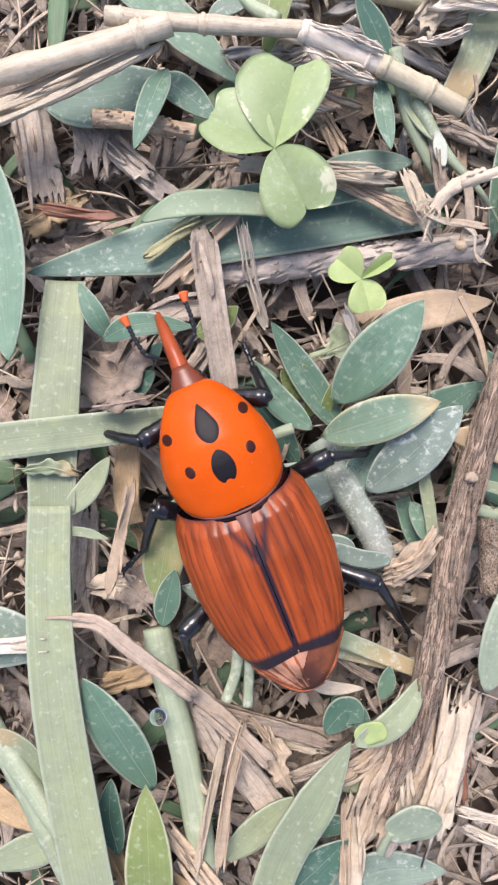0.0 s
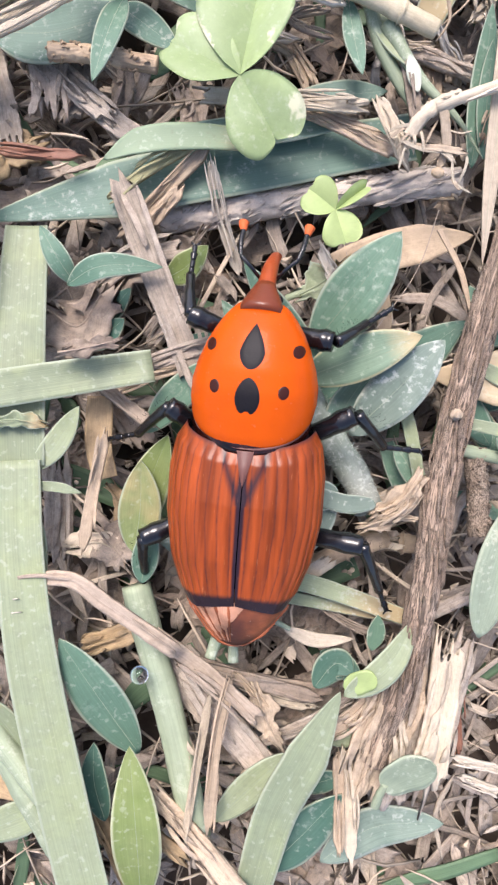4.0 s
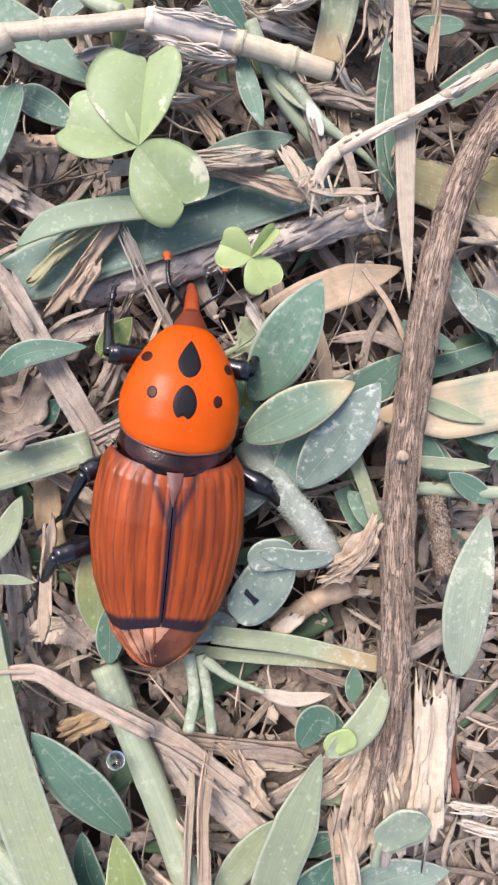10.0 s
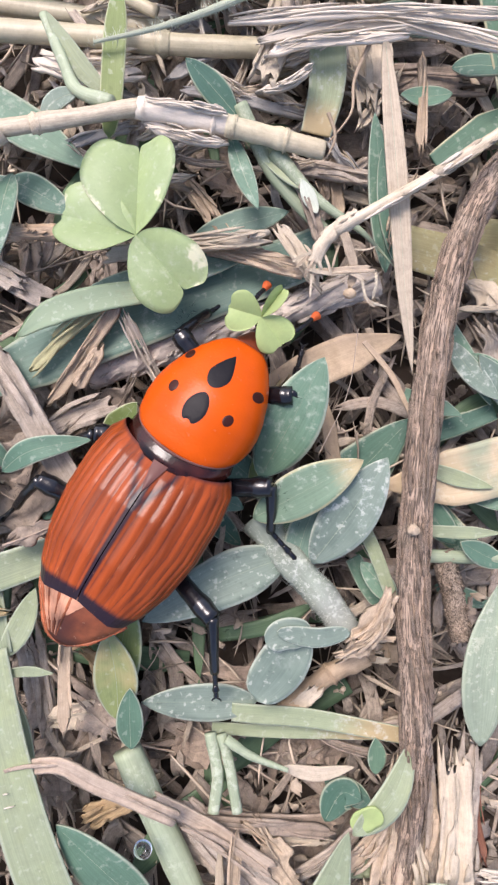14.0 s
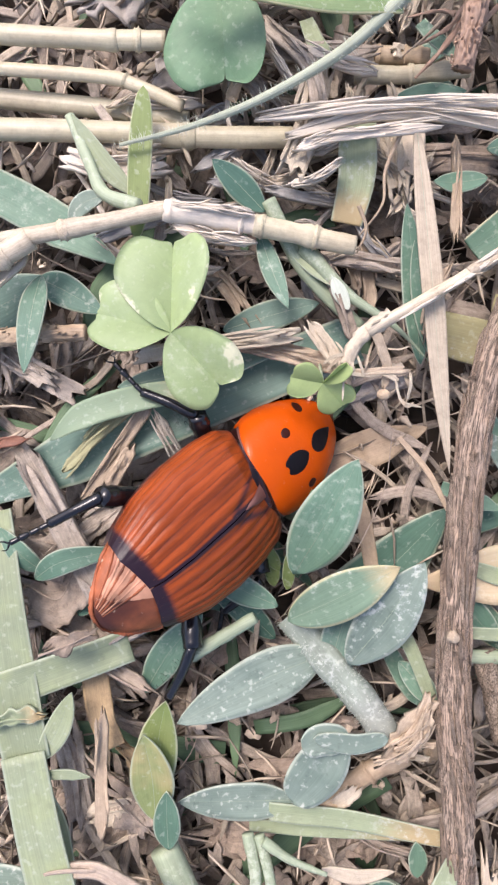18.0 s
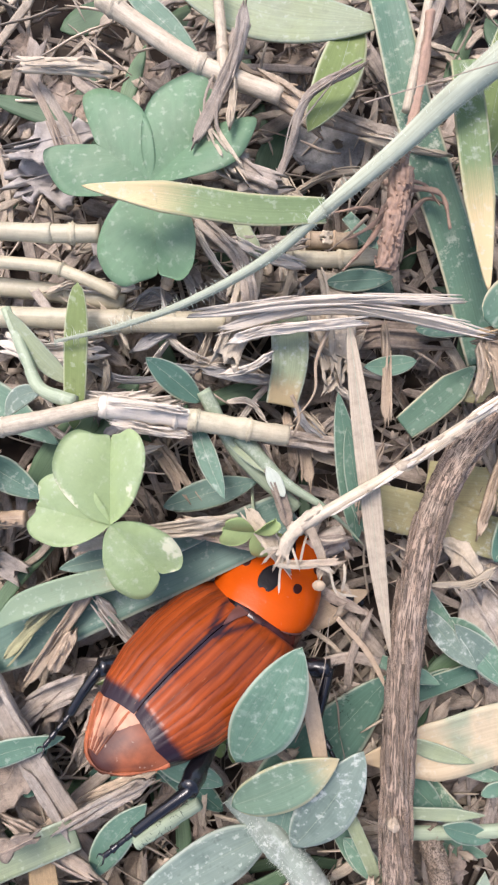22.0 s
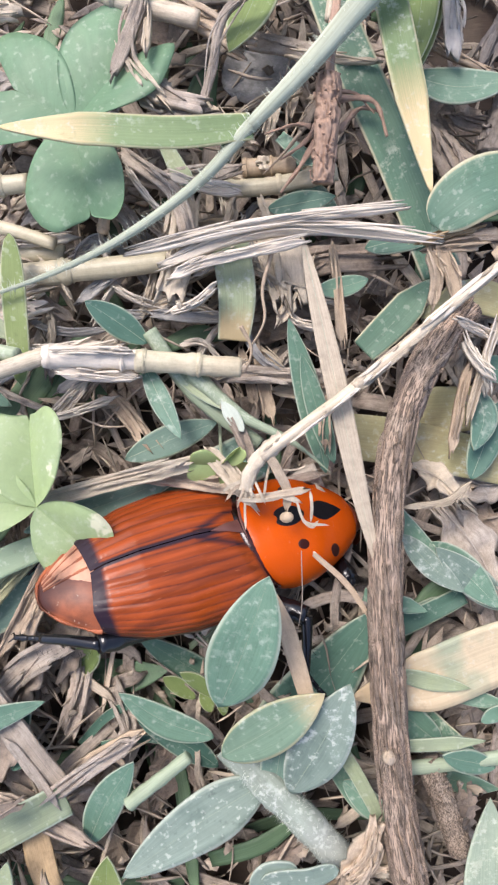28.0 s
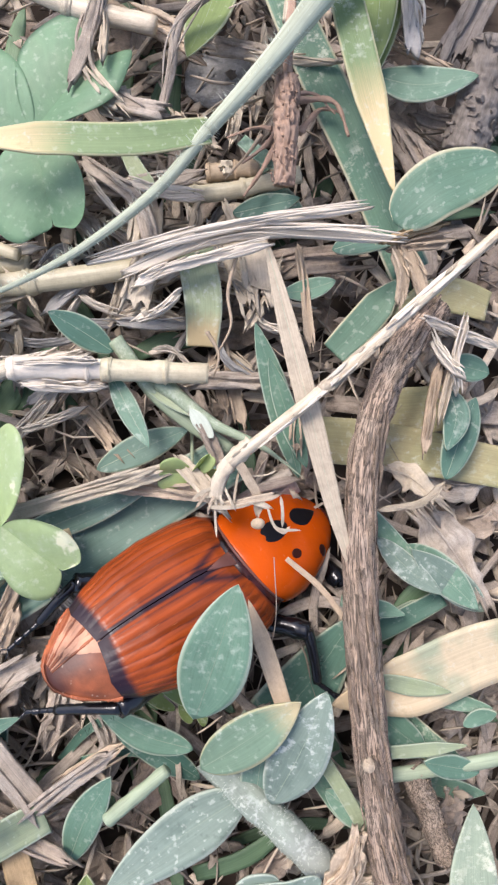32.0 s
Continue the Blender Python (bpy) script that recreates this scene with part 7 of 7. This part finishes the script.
# tail plate, copper with a pale fold to one side
ys = (-10.4, -11.3, -12.2, -13.0, -13.8, -14.4, -14.75)
v, f, u = loft(ys, (3.5, 3.35, 2.95, 2.4, 1.75, 1.05, 0.4), (1.7, 1.72, 1.5, 1.18, 0.8, 0.45, 0.15), (1.6, 1.7, 1.5, 1.2, 0.9, 0.5, 0.2), n=40)
tail = link_mesh("tail_plate", v, f, u, CH["tail"], weevil, "copper-brown tail plate with pale dust")
rr = np.random.RandomState(5)
set_pattern(tail, [min(1, max(0, 1.4 - abs(q[0]) * 900) * 0.5 + 0.4 * rr.rand() ** 3 + max(0, (-q[1] - 0.0141) * 1500)) for q in v])
TAIL_Y = ys


def tail_top(x, y):
    w = np.interp(-y, [-q for q in TAIL_Y], (3.5, 3.35, 2.95, 2.4, 1.75, 1.05, 0.4))
    h = np.interp(-y, [-q for q in TAIL_Y], (1.7, 1.72, 1.5, 1.18, 0.8, 0.45, 0.15))
    return h * math.sqrt(max(0.0, 1 - min(1, abs(x / w)) ** 2))


vs, fs = [], []
for i in range(25):
    s = i / 24
    for j in range(17):
        q = j / 16
        x = -2.5 + 0.8 * s + q * (3.3 - 2.1 * s) + 0.03 * noise.noise((s * 5, q * 5, 3.0))
        y = -11.3 - 2.1 * s - 0.35 * math.sin(math.pi * q) * s + 0.03 * noise.noise((s * 5, q * 5, 9.0))
        inside = min(1.0, 5 * min(q, 1 - q, 1 - s))
        vs.append((x, y, tail_top(x, y) + 0.0 + 0.06 * inside + 0.03 * noise.noise((x * 3, y * 3, 1.0))))
for i in range(24):
    for j in range(16):
        b = i * 17 + j
        fs.append((b, b + 1, b + 18, b + 17))
link_mesh("tail_fold", np.array(vs) * MM, fs, [(0, 0)] * len(vs), CH["tail_pale"], weevil, "paler wedge on the tail plate")

# raised pale folds that run together towards the tip
for k in range(7):
    run = [(-3.0 + 0.44 * k + q * (2.1 - 0.32 * k), -11.6 - 2.75 * q, 0) for q in np.linspace(0, 1, 7)]
    run = [(x, y, tail_top(x, y) + 0.01) for x, y, z in run]
    v, f, u = tube(run, 0.13, 0.04, 30 + k, n=24, m=8, rough=0.12, flat=0.7)
    link_mesh("tail_ridge", v, f, u, CH["tail_pale" if k % 2 else "tail"], weevil, "raised fold of the tail plate")
edge = [(sd * np.interp(-y, [-q for q in TAIL_Y], (3.5, 3.35, 2.95, 2.4, 1.75, 1.05, 0.4)), y, 0.1) for sd, y in [(-1, q) for q in np.linspace(-11.6, -14.7, 10)] + [(1, q) for q in np.linspace(-14.7, -11.6, 10)]]
v, f, u = tube(edge, 0.11, 0.11, 8, n=120, m=8, rough=0.4)
link_mesh("tail_rim", v, f, u, CH["tail"], weevil, "granular pale rim of the tail")
n_y = 40
yy = np.linspace(0, 7.6, n_y)
v, f, u = loft(yy, np.interp(yy, PRO_Y, PRO_W), np.interp(yy, PRO_Y, PRO_T), np.interp(yy, (0, 3, 7.6), (2.2, 2.4, 0.9)), n=56, power=2.2)
v = swept(v, lambda y: float(np.interp(y, PRO_Y, PRO_T)))
pronotum_ob = link_mesh("pronotum", v, f, u, CH["pronotum"], weevil, "glossy orange pronotum with seven black spots")
rim_pts = [(3.6 * math.cos(a), 0.02 + bow(0.0, math.sin(a)), 2.5 * math.sin(a)) for a in np.linspace(0.02, math.pi - 0.02, 24)]
rim_v, rim_f, rim_u = tube(rim_pts, 0.10, 0.10, 4, n=50, m=8, rough=0.05)
link_mesh("rear_rim", rim_v, rim_f, rim_u, CH["scutellum"], pronotum_ob, "thin dark rear rim of the pronotum")
patch_on("spot", 0.0, 2.4, 0.74, 0.86, pronotum_ob, point=0.2, notch=0.3)
patch_on("spot", 0.0, 4.75, 0.74, 0.95, pronotum_ob, point=0.95)
for sd in (-1, 1):
    patch_on("spot", sd * 2.05, 2.75, 0.31, 0.34, pronotum_ob, mat="small_spot")
    patch_on("spot", sd * 2.62, 4.95, 0.34, 0.38, pronotum_ob, mat="small_spot")

v, f, u = loft((6.9, 7.4, 8.0, 8.6, 9.0), (1.35, 1.3, 1.05, 0.75, 0.55), (0.85, 0.75, 0.55, 0.4, 0.3), (1.2, 1.2, 1.1, 0.9, 0.75), n=24)
head_ob = link_mesh("head", v, f, u, CH["neck"], weevil, "red-brown head with a long snout")
v, f, u = tube([(0, 8.6, -0.25), (0, 10.3, -0.7), (0, 12.0, -1.9), (0, 13.0, -3.2)], 0.62, 0.26, 2, n=26, m=14, rough=0.015)
link_mesh("snout", v, f, u, CH["rostrum"], head_ob, "long curved red-brown snout")
for sd in (-1, 1):
    bm = bmesh.new()
    bmesh.ops.create_uvsphere(bm, u_segments=14, v_segments=10, radius=0.32 * MM)
    me = bpy.data.meshes.new("eye")
    bm.to_mesh(me)
    bm.free()
    me.materials.append(CH["black"])
    ob = new("eye", me)
    ob.parent = head_ob
    ob.location = (sd * 0.86 * MM, 8.1 * MM, -0.3 * MM)
    pts = [(sd * 0.45, 9.6, -0.7), (sd * 1.1, 10.0, 0.1), (sd * 1.75, 10.5, 0.4)]
    v, f, u = tube(pts, 0.11, 0.15, 6, n=14, m=8, rough=0.02)
    link_mesh("antenna", v, f, u, CH["black"], head_ob, "thin black antenna")
    pts = np.array([(sd * 1.75, 10.5, 0.4), (sd * 1.95, 11.6, 0.2), (sd * 2.0, 12.6, -0.1)])
    for k in range(7):
        p0 = spline(pts, 8)[k]
        p1 = spline(pts, 8)[k + 1]
        v, f, u = tube([p0, (p0 + p1) / 2, p1], 0.09, 0.19, 8 + k, n=6, m=8, rough=0.02)
        link_mesh("antenna_bead", v, f, u, CH["black"], head_ob)
    v, f, u = tube([pts[2], pts[2] + (sd * 0.05, 0.35, -0.05), pts[2] + (sd * 0.1, 0.7, -0.1)], 0.17, 0.34, 4, n=10, m=12, rough=0.04)
    link_mesh("antenna_club", v, f, u, CH["club"], head_ob, "orange antenna club")

LEGS = [
    leg(weevil, (-2.2, 5.4, -1.6), (-3.9, 7.2, -1.0), (-3.7, 9.9, -3.0), (-3.2, 11.9, -4.0)),
    leg(weevil, (2.2, 5.4, -1.6), (4.5, 6.2, -0.8), (5.2, 8.4, -3.0), (5.9, 10.3, -4.0)),
    leg(weevil, (-3.2, -1.2, -2.0), (-5.7, -2.3, -0.6), (-5.6, -5.6, -2.8), (-6.6, -7.8, -4.0)),
    leg(weevil, (3.2, -1.2, -2.0), (6.8, -2.1, -0.6), (8.2, -4.6, -2.8), (10.6, -5.3, -3.8)),
    leg(weevil, (-3.2, -6.8, -2.4), (-6.5, -9.0, -0.9), (-7.0, -11.8, -3.0), (-7.6, -14.0, -4.2)),
    leg(weevil, (3.2, -7.4, -2.4), (6.6, -10.4, -0.9), (8.5, -13.6, -3.0), (9.5, -15.2, -4.2)),
]

# ---- a loose chip of wood that the animal pushes aside
chip = piece("wood_chip", "splintered grey-brown wood chip pushed aside by the weevil", "strip", "greywood", 1.95, [(0, 0, 0), (-4.45, 5.9, 0.2), (-8.9, 11.8, 0)])


def motions():
    """The weevil's crawl, its neck and legs, and the two things that it pushes."""
    walk(weevil, [
        (0, pose(0.00220, -0.00300, 0.00331, 1.9, 1.1, 38.3)),
        (0.5, pose(0.00213, -0.00298, 0.00333, 2.6, 3.0, 38.8)),
        (1, pose(0.00240, -0.00308, 0.00343, 1.6, 1.7, 36.0)),
        (1.5, pose(0.00259, -0.00333, 0.00330, 2.0, -5.3, 35.4)),
        (2, pose(0.00315, -0.00273, 0.00322, 6.8, -1.3, 23.6)),
        (2.5, pose(0.00368, -0.00200, 0.00394, 8.3, 5.8, 15.8)),
        (4.5, pose(0.00488, -0.00164, 0.00398, 4.1, -9.9, 8.5)),
        (5, pose(0.00489, -0.00148, 0.00247, -2.6, -9.9, 7.3)),
        (5.5, pose(0.00436, -0.00121, 0.00200, -3.2, -7.3, 5.8)),
        (6, pose(0.00344, -0.00033, 0.00179, 0.8, 3.8, 8.6)),
        (6.5, pose(0.00315, 0.00094, 0.00217, 2.8, 4.8, 2.9)),
        (7, pose(0.00320, 0.00093, 0.00211, 2.0, 3.0, 2.6)),
        (7.5, pose(0.00312, 0.00094, 0.00217, 3.1, 6.0, 3.0)),
        (8, pose(0.00310, 0.00099, 0.00219, 2.9, 6.1, 3.3)),
        (8.5, pose(0.00315, 0.00094, 0.00218, 3.7, 5.4, 2.8)),
        (9, pose(0.00315, 0.00091, 0.00214, 3.3, 5.2, 3.0)),
        (9.5, pose(0.00318, 0.00088, 0.00202, 3.9, 7.3, 2.8)),
        (10, pose(0.00319, 0.00109, 0.00180, 2.4, 10.0, 2.2)),
        (10.5, pose(0.00295, 0.00126, 0.00184, 4.9, 15.2, 1.4)),
        (11, pose(0.00237, 0.00322, 0.00117, 0.4, 6.9, -6.8)),
        (11.5, pose(0.00204, 0.00466, 0.00174, -5.2, 0.6, -13.2)),
        (12, pose(0.00217, 0.00496, 0.00196, -3.3, 0.5, -18.9)),
        (12.5, pose(0.00235, 0.00609, 0.00185, 0.9, -5.3, -27.3)),
        (13, pose(0.00250, 0.00637, 0.00183, -1.7, -5.8, -28.0)),
        (13.5, pose(0.00251, 0.00640, 0.00184, -3.1, -6.4, -27.6)),
        (14, pose(0.00252, 0.00648, 0.00169, -3.4, -6.5, -27.6)),
        (14.5, pose(0.00255, 0.00648, 0.00147, -3.5, -6.0, -27.6)),
        (16.5, pose(0.00395, 0.01028, -0.00063, -22.5, 0.4, -29.8)),
        (17, pose(0.00419, 0.01142, -0.00201, -25.7, 5.0, -37.7)),
        (17.5, pose(0.00460, 0.01159, -0.00176, -23.0, 6.5, -46.4)),
        (18, pose(0.00473, 0.01129, -0.00220, -35.9, 20.0, -58.4)),
        (18.5, pose(0.00522, 0.01188, -0.00306, -30.2, 4.5, -54.8)),
        (19, pose(0.00603, 0.01151, -0.00263, -26.1, 1.2, -58.0)),
        (19.5, pose(0.00646, 0.01181, -0.00340, -21.4, -5.6, -57.8)),
        (20, pose(0.00708, 0.01264, -0.00394, -25.5, -13.9, -56.9)),
        (20.5, pose(0.00776, 0.01416, -0.00255, -39.2, -23.6, -36.1)),
        (21, pose(0.00818, 0.01432, -0.00377, -43.6, -24.2, -31.6)),
        (22, pose(0.00872, 0.01388, -0.00346, -39.5, -24.6, -33.2)),
        (22.5, pose(0.00851, 0.01483, -0.00291, -47.6, -30.5, -27.2)),
        (23, pose(0.00952, 0.01629, -0.00248, -50.4, -36.6, -27.5)),
        (24, pose(0.00991, 0.01518, -0.00172, -31.8, -28.5, -46.3)),
        (27, pose(0.01077, 0.01421, -0.00404, -20.7, -27.0, -66.9)),
        (28, pose(0.01061, 0.01537, -0.00264, -25.9, -28.5, -67.6)),
        (29, pose(0.01100, 0.01401, -0.00195, -32.3, -37.8, -60.4)),
        (30, pose(0.01130, 0.01403, -0.00369, -23.2, -34.6, -67.3)),
        (31, pose(0.01215, 0.01466, -0.00229, -35.5, -23.5, -58.0)),
        (32, pose(0.01143, 0.01411, -0.00337, -31.3, -18.5, -56.7)),
    ])
    neck = [
        (0, pose(0, -0.00052, 0, 2.7, 0.9, 1.7)),
        (0.5, pose(0, -0.00052, 0, 2.2, 1.1, 1.2)),
        (1, pose(0, -0.00049, 0, 3.4, 1.7, -0.5)),
        (1.5, pose(0, -0.00050, 0, 2.4, 1.2, -1.1)),
        (2, pose(0, -0.00051, 0, -0.3, -0.7, -2.9)),
        (2.5, pose(0, -0.00050, 0, -2.0, -1.7, -5.0)),
        (4.5, pose(0, -0.00051, 0, 4.9, -3.2, -0.9)),
        (5, pose(0, -0.00006, 0, -3.2, -2.1, -3.4)),
        (5.5, pose(0, -0.00009, 0, -4.8, -2.5, -3.1)),
        (6, pose(0, -0.00003, 0, -7.7, -3.0, -4.0)),
        (6.5, pose(0, -0.00000, 0, -4.2, -1.7, -5.2)),
        (7, pose(0, -0.00002, 0, -3.7, -1.1, -4.4)),
        (7.5, pose(0, 0.00001, 0, -5.0, -0.4, -4.9)),
        (8, pose(0, 0.00002, 0, -4.5, -0.3, -5.3)),
        (8.5, pose(0, 0.00001, 0, -4.7, -0.2, -4.6)),
        (9, pose(0, -0.00000, 0, -4.1, -0.6, -4.8)),
        (9.5, pose(0, 0.00000, 0, -5.3, 0.3, -4.4)),
        (10, pose(0, -0.00001, 0, -9.4, 1.3, -3.5)),
        (10.5, pose(0, 0.00004, 0, -9.2, 2.4, -5.6)),
        (11, pose(0, -0.00005, 0, -9.5, -0.7, -4.4)),
        (11.5, pose(0, -0.00008, 0, -8.6, 0.1, -3.5)),
        (12, pose(0, -0.00003, 0, -7.1, -0.0, -2.0)),
        (12.5, pose(0, 0.00005, 0, -5.0, -1.2, -2.8)),
        (13, pose(0, 0.00006, 0, -2.3, -1.4, -2.3)),
        (13.5, pose(0, 0.00005, 0, -1.6, -1.1, -2.2)),
        (14, pose(0, 0.00006, 0, -1.0, -1.1, -2.0)),
        (14.5, pose(0, 0.00004, 0, -0.4, -1.2, -1.9)),
        (16.5, pose(0, -0.00033, 0, -1.3, -3.5, -4.0)),
        (17, pose(0, -0.00036, 0, 6.0, -2.8, -5.4)),
        (17.5, pose(0, -0.00035, 0, 9.2, -0.9, -3.4)),
        (18, pose(0, -0.00031, 0, 7.3, -0.6, 0.6)),
        (18.5, pose(0, -0.00032, 0, 15.3, -0.7, 0.2)),
        (19, pose(0, -0.00034, 0, 16.4, 1.0, 1.1)),
        (19.5, pose(0, -0.00029, 0, 13.7, 0.2, -0.4)),
        (20, pose(0, -0.00041, 0, 13.3, -1.9, -0.4)),
        (20.5, pose(0, -0.00039, 0, 7.2, 4.6, 6.5)),
        (21, pose(0, -0.00045, 0, 8.9, 3.8, 8.3)),
        (22, pose(0, -0.00042, 0, 12.4, 3.8, 14.2)),
        (22.5, pose(0, -0.00019, 0, 13.0, 7.2, 11.2)),
        (23, pose(0, 0.00004, 0, -20.3, 6.5, 6.3)),
        (24, pose(0, 0.00008, 0, 6.0, 7.8, 8.1)),
        (27, pose(0, -0.00035, 0, 3.6, -2.2, 2.5)),
        (28, pose(0, -0.00048, 0, 2.1, 5.0, -3.1)),
        (29, pose(0, -0.00032, 0, -4.2, -1.5, 2.3)),
        (30, pose(0, -0.00046, 0, -3.7, 4.7, 5.7)),
        (31, pose(0, -0.00042, 0, -5.5, 1.8, 9.7)),
        (32, pose(0, -0.00047, 0, -2.0, -0.2, 1.7)),
    ]
    walk(pronotum_ob, neck)
    # the snout is held out at first, then tucked down under the front
    hinge = Matrix.Translation((0, 7.3 * MM, -0.2 * MM))
    held = []
    for t, m in neck:
        tuck = float(np.interp(t, (0, 2.5, 4.5, 6, 9, 10, 12, 32), (0, -4, -38, -34, -12, -14, -22, -40)))
        held.append((t, m @ hinge @ Matrix.Rotation(radians(tuck), 4, "X") @ hinge.inverted()))
    walk(head_ob, held)
    # legs: seconds, swing of the thigh at the hip, swing of the shin at the knee
    steps = [
        [(0, 60, 0), (1, 60, 0), (2.5, 50, 0), (5, 20, -20), (8, 35, -20), (11, 50, -45), (14, 26, -30), (18, 30, -40), (32, 30, -40)],
        [(0, -42, 60), (1, -45, 60), (5, -22, -20), (8, -31, 20), (11, -20, 20), (14, 10, 30), (17, -40, 50), (20, 40, -20), (24, -20, 50), (32, -20, 40)],
        [(0, -60, 20), (1, -65, 20), (5, -49, 0), (8, 5, -25), (11, 5, -30), (14, 5, -50), (17, 20, -40), (18, -20, -45), (20, -50, -33), (24, 30, -35), (32, 30, -50)],
        [(0, 21, 20), (1, 21, 21), (5, 50, -42), (8, 3, 14), (11, -9, 28), (14, 45, -45), (17, -25, 25), (20, 10, -50), (24, 65, -42), (30, 50, -4), (32, 50, -4)],
        [(0, -12, 13), (1, -12, 13), (6, -2, 15), (8, -1, -2), (11, -24, 10), (14, -30, 20), (17, -30, 30), (18, 20, -10), (20, 20, -10), (24, 36, -13), (32, 30, -10)],
        [(0, 4, -23), (1, 4, -23), (5, 45, -50), (6, 16, -6), (8, 7, -1), (11, 0, -14), (14, 28, -28), (17, 12, -13), (18, 0, 15), (20, 40, -60), (21, 0, -40), (24, -40, -14), (30, -46, -25), (32, -46, -25)],
    ]
    for (femur, lower, knee), rows in zip(LEGS, steps):
        x, y, z = femur.location
        walk(femur, [(t, pose(x, y, z, 0, 0, a)) for t, a, b in rows])
        joint = Matrix.Translation([q * MM for q in knee])
        for ob in lower:
            walk(ob, [(t, joint @ Matrix.Rotation(radians(b), 4, "Z") @ joint.inverted()) for t, a, b in rows])
    walk(chip, [(0, pose(1.17 * MM, 0.44 * MM, -0.4 * MM, 0, 0, -11.5)),
                (2.5, pose(1.17 * MM, 0.44 * MM, -0.4 * MM, 0, 0, -11.5)),
                (5, pose(-0.13 * MM, -0.70 * MM, -0.4 * MM, 0, 0, 3.8)),
                (6, pose(-0.69 * MM, -1.14 * MM, -0.4 * MM, 0, 0, 3.0)),
                (8, pose(-1.55 * MM, -0.61 * MM, -0.4 * MM, 0, 0, 0.7)),
                (11, pose(-1.55 * MM, -0.41 * MM, -0.4 * MM, 0, 0, 0.7)),
                (14.5, pose(-2.81 * MM, -0.12 * MM, -0.6 * MM, 0, 0, -2.0)),
                (18, pose(-3.44 * MM, -0.41 * MM, -1.0 * MM, 0, 0, -4.0)),
                (32, pose(-3.44 * MM, -0.41 * MM, -1.0 * MM, 0, 0, -4.0))])
    # leaves that its hind legs push back
    for ob in PUSHED:
        x, y, z = ob.location
        walk(ob, [(0.0, pose(x, y, z)), (12.0, pose(x, y, z)), (17.0, pose(x - 0.6 * MM, y - 0.8 * MM, z - 1.0 * MM)), (32.0, pose(x - 0.6 * MM, y - 0.8 * MM, z - 1.5 * MM))])
    # leaves and bark that it treads down on its way
    for ob in TREAD:
        x, y, z = ob.location
        walk(ob, [(0.0, pose(x, y, z)), (14.0, pose(x, y, z)), (17.5, pose(x, y, z - 3.0 * MM)), (32.0, pose(x, y, z - 3.0 * MM))])
    x, y, z = dry_tip.location
    walk(dry_tip, [(0.0, pose(x + 0.5 * MM, y - 1.5 * MM, z - 6.0 * MM)), (20.0, pose(x + 0.5 * MM, y - 1.5 * MM, z - 6.0 * MM)), (22.5, pose(x, y, z)), (32.0, pose(x, y, z))])
    # a leaf that rides up on its side
    x, y, z = raised_leaf.location
    walk(raised_leaf, [(0.0, pose(x, y, z)), (19.0, pose(x, y, z)), (21.0, pose(x, y + 1.3 * MM, z + 4.4 * MM)), (32.0, pose(x, y + 1.3 * MM, z + 4.4 * MM))])
    x, y, z = dry_strip.location
    walk(dry_strip, [(0.0, pose(x - 0.2 * MM, y, z)), (18.0, pose(x - 0.2 * MM, y, z)), (23.0, pose(x + 0.25 * MM, y, z)), (28.0, pose(x + 0.9 * MM, y, z)), (32.0, pose(x + 0.9 * MM, y, z))])
    walk(pale_clover, [(t, pose(x * MM, y * MM, 1.9 * MM)) for t, x, y in ((0, -1.48, 19.8), (14, -1.5, 19.8), (18, -1.16, 20.3), (20, -1.15, 20.6), (22.5, -0.95, 20.5), (24, -0.6, 20.6), (27.5, -2.8, 18.9), (30, -3.2, 18.4), (32, -3.2, 18.4))])
    walk(young_clover, [(0, pose(6.72 * MM, 12.90 * MM, 2.0 * MM, 0, 0, 0)),
                        (4.5, pose(6.72 * MM, 12.95 * MM, 2.0 * MM, 0, 0, 0)),
                        (8, pose(6.56 * MM, 13.65 * MM, 2.0 * MM, 4, 0, 4)),
                        (11, pose(6.63 * MM, 13.50 * MM, 2.0 * MM, 8, 0, 8)),
                        (14, pose(7.00 * MM, 15.00 * MM, 2.3 * MM, 15, 0, 10)),
                        (17, pose(9.15 * MM, 17.80 * MM, 1.5 * MM, 35, 0, 10)),
                        (18, pose(8.80 * MM, 17.60 * MM, 1.5 * MM, 35, 0, 10)),
                        (20, pose(8.00 * MM, 18.90 * MM, 1.0 * MM, 35, 0, 10)),
                        (24, pose(8.70 * MM, 20.60 * MM, 0.2 * MM, 40, 0, 10)),
                        (32, pose(8.70 * MM, 20.60 * MM, -0.3 * MM, 40, 0, 10))])


motions()
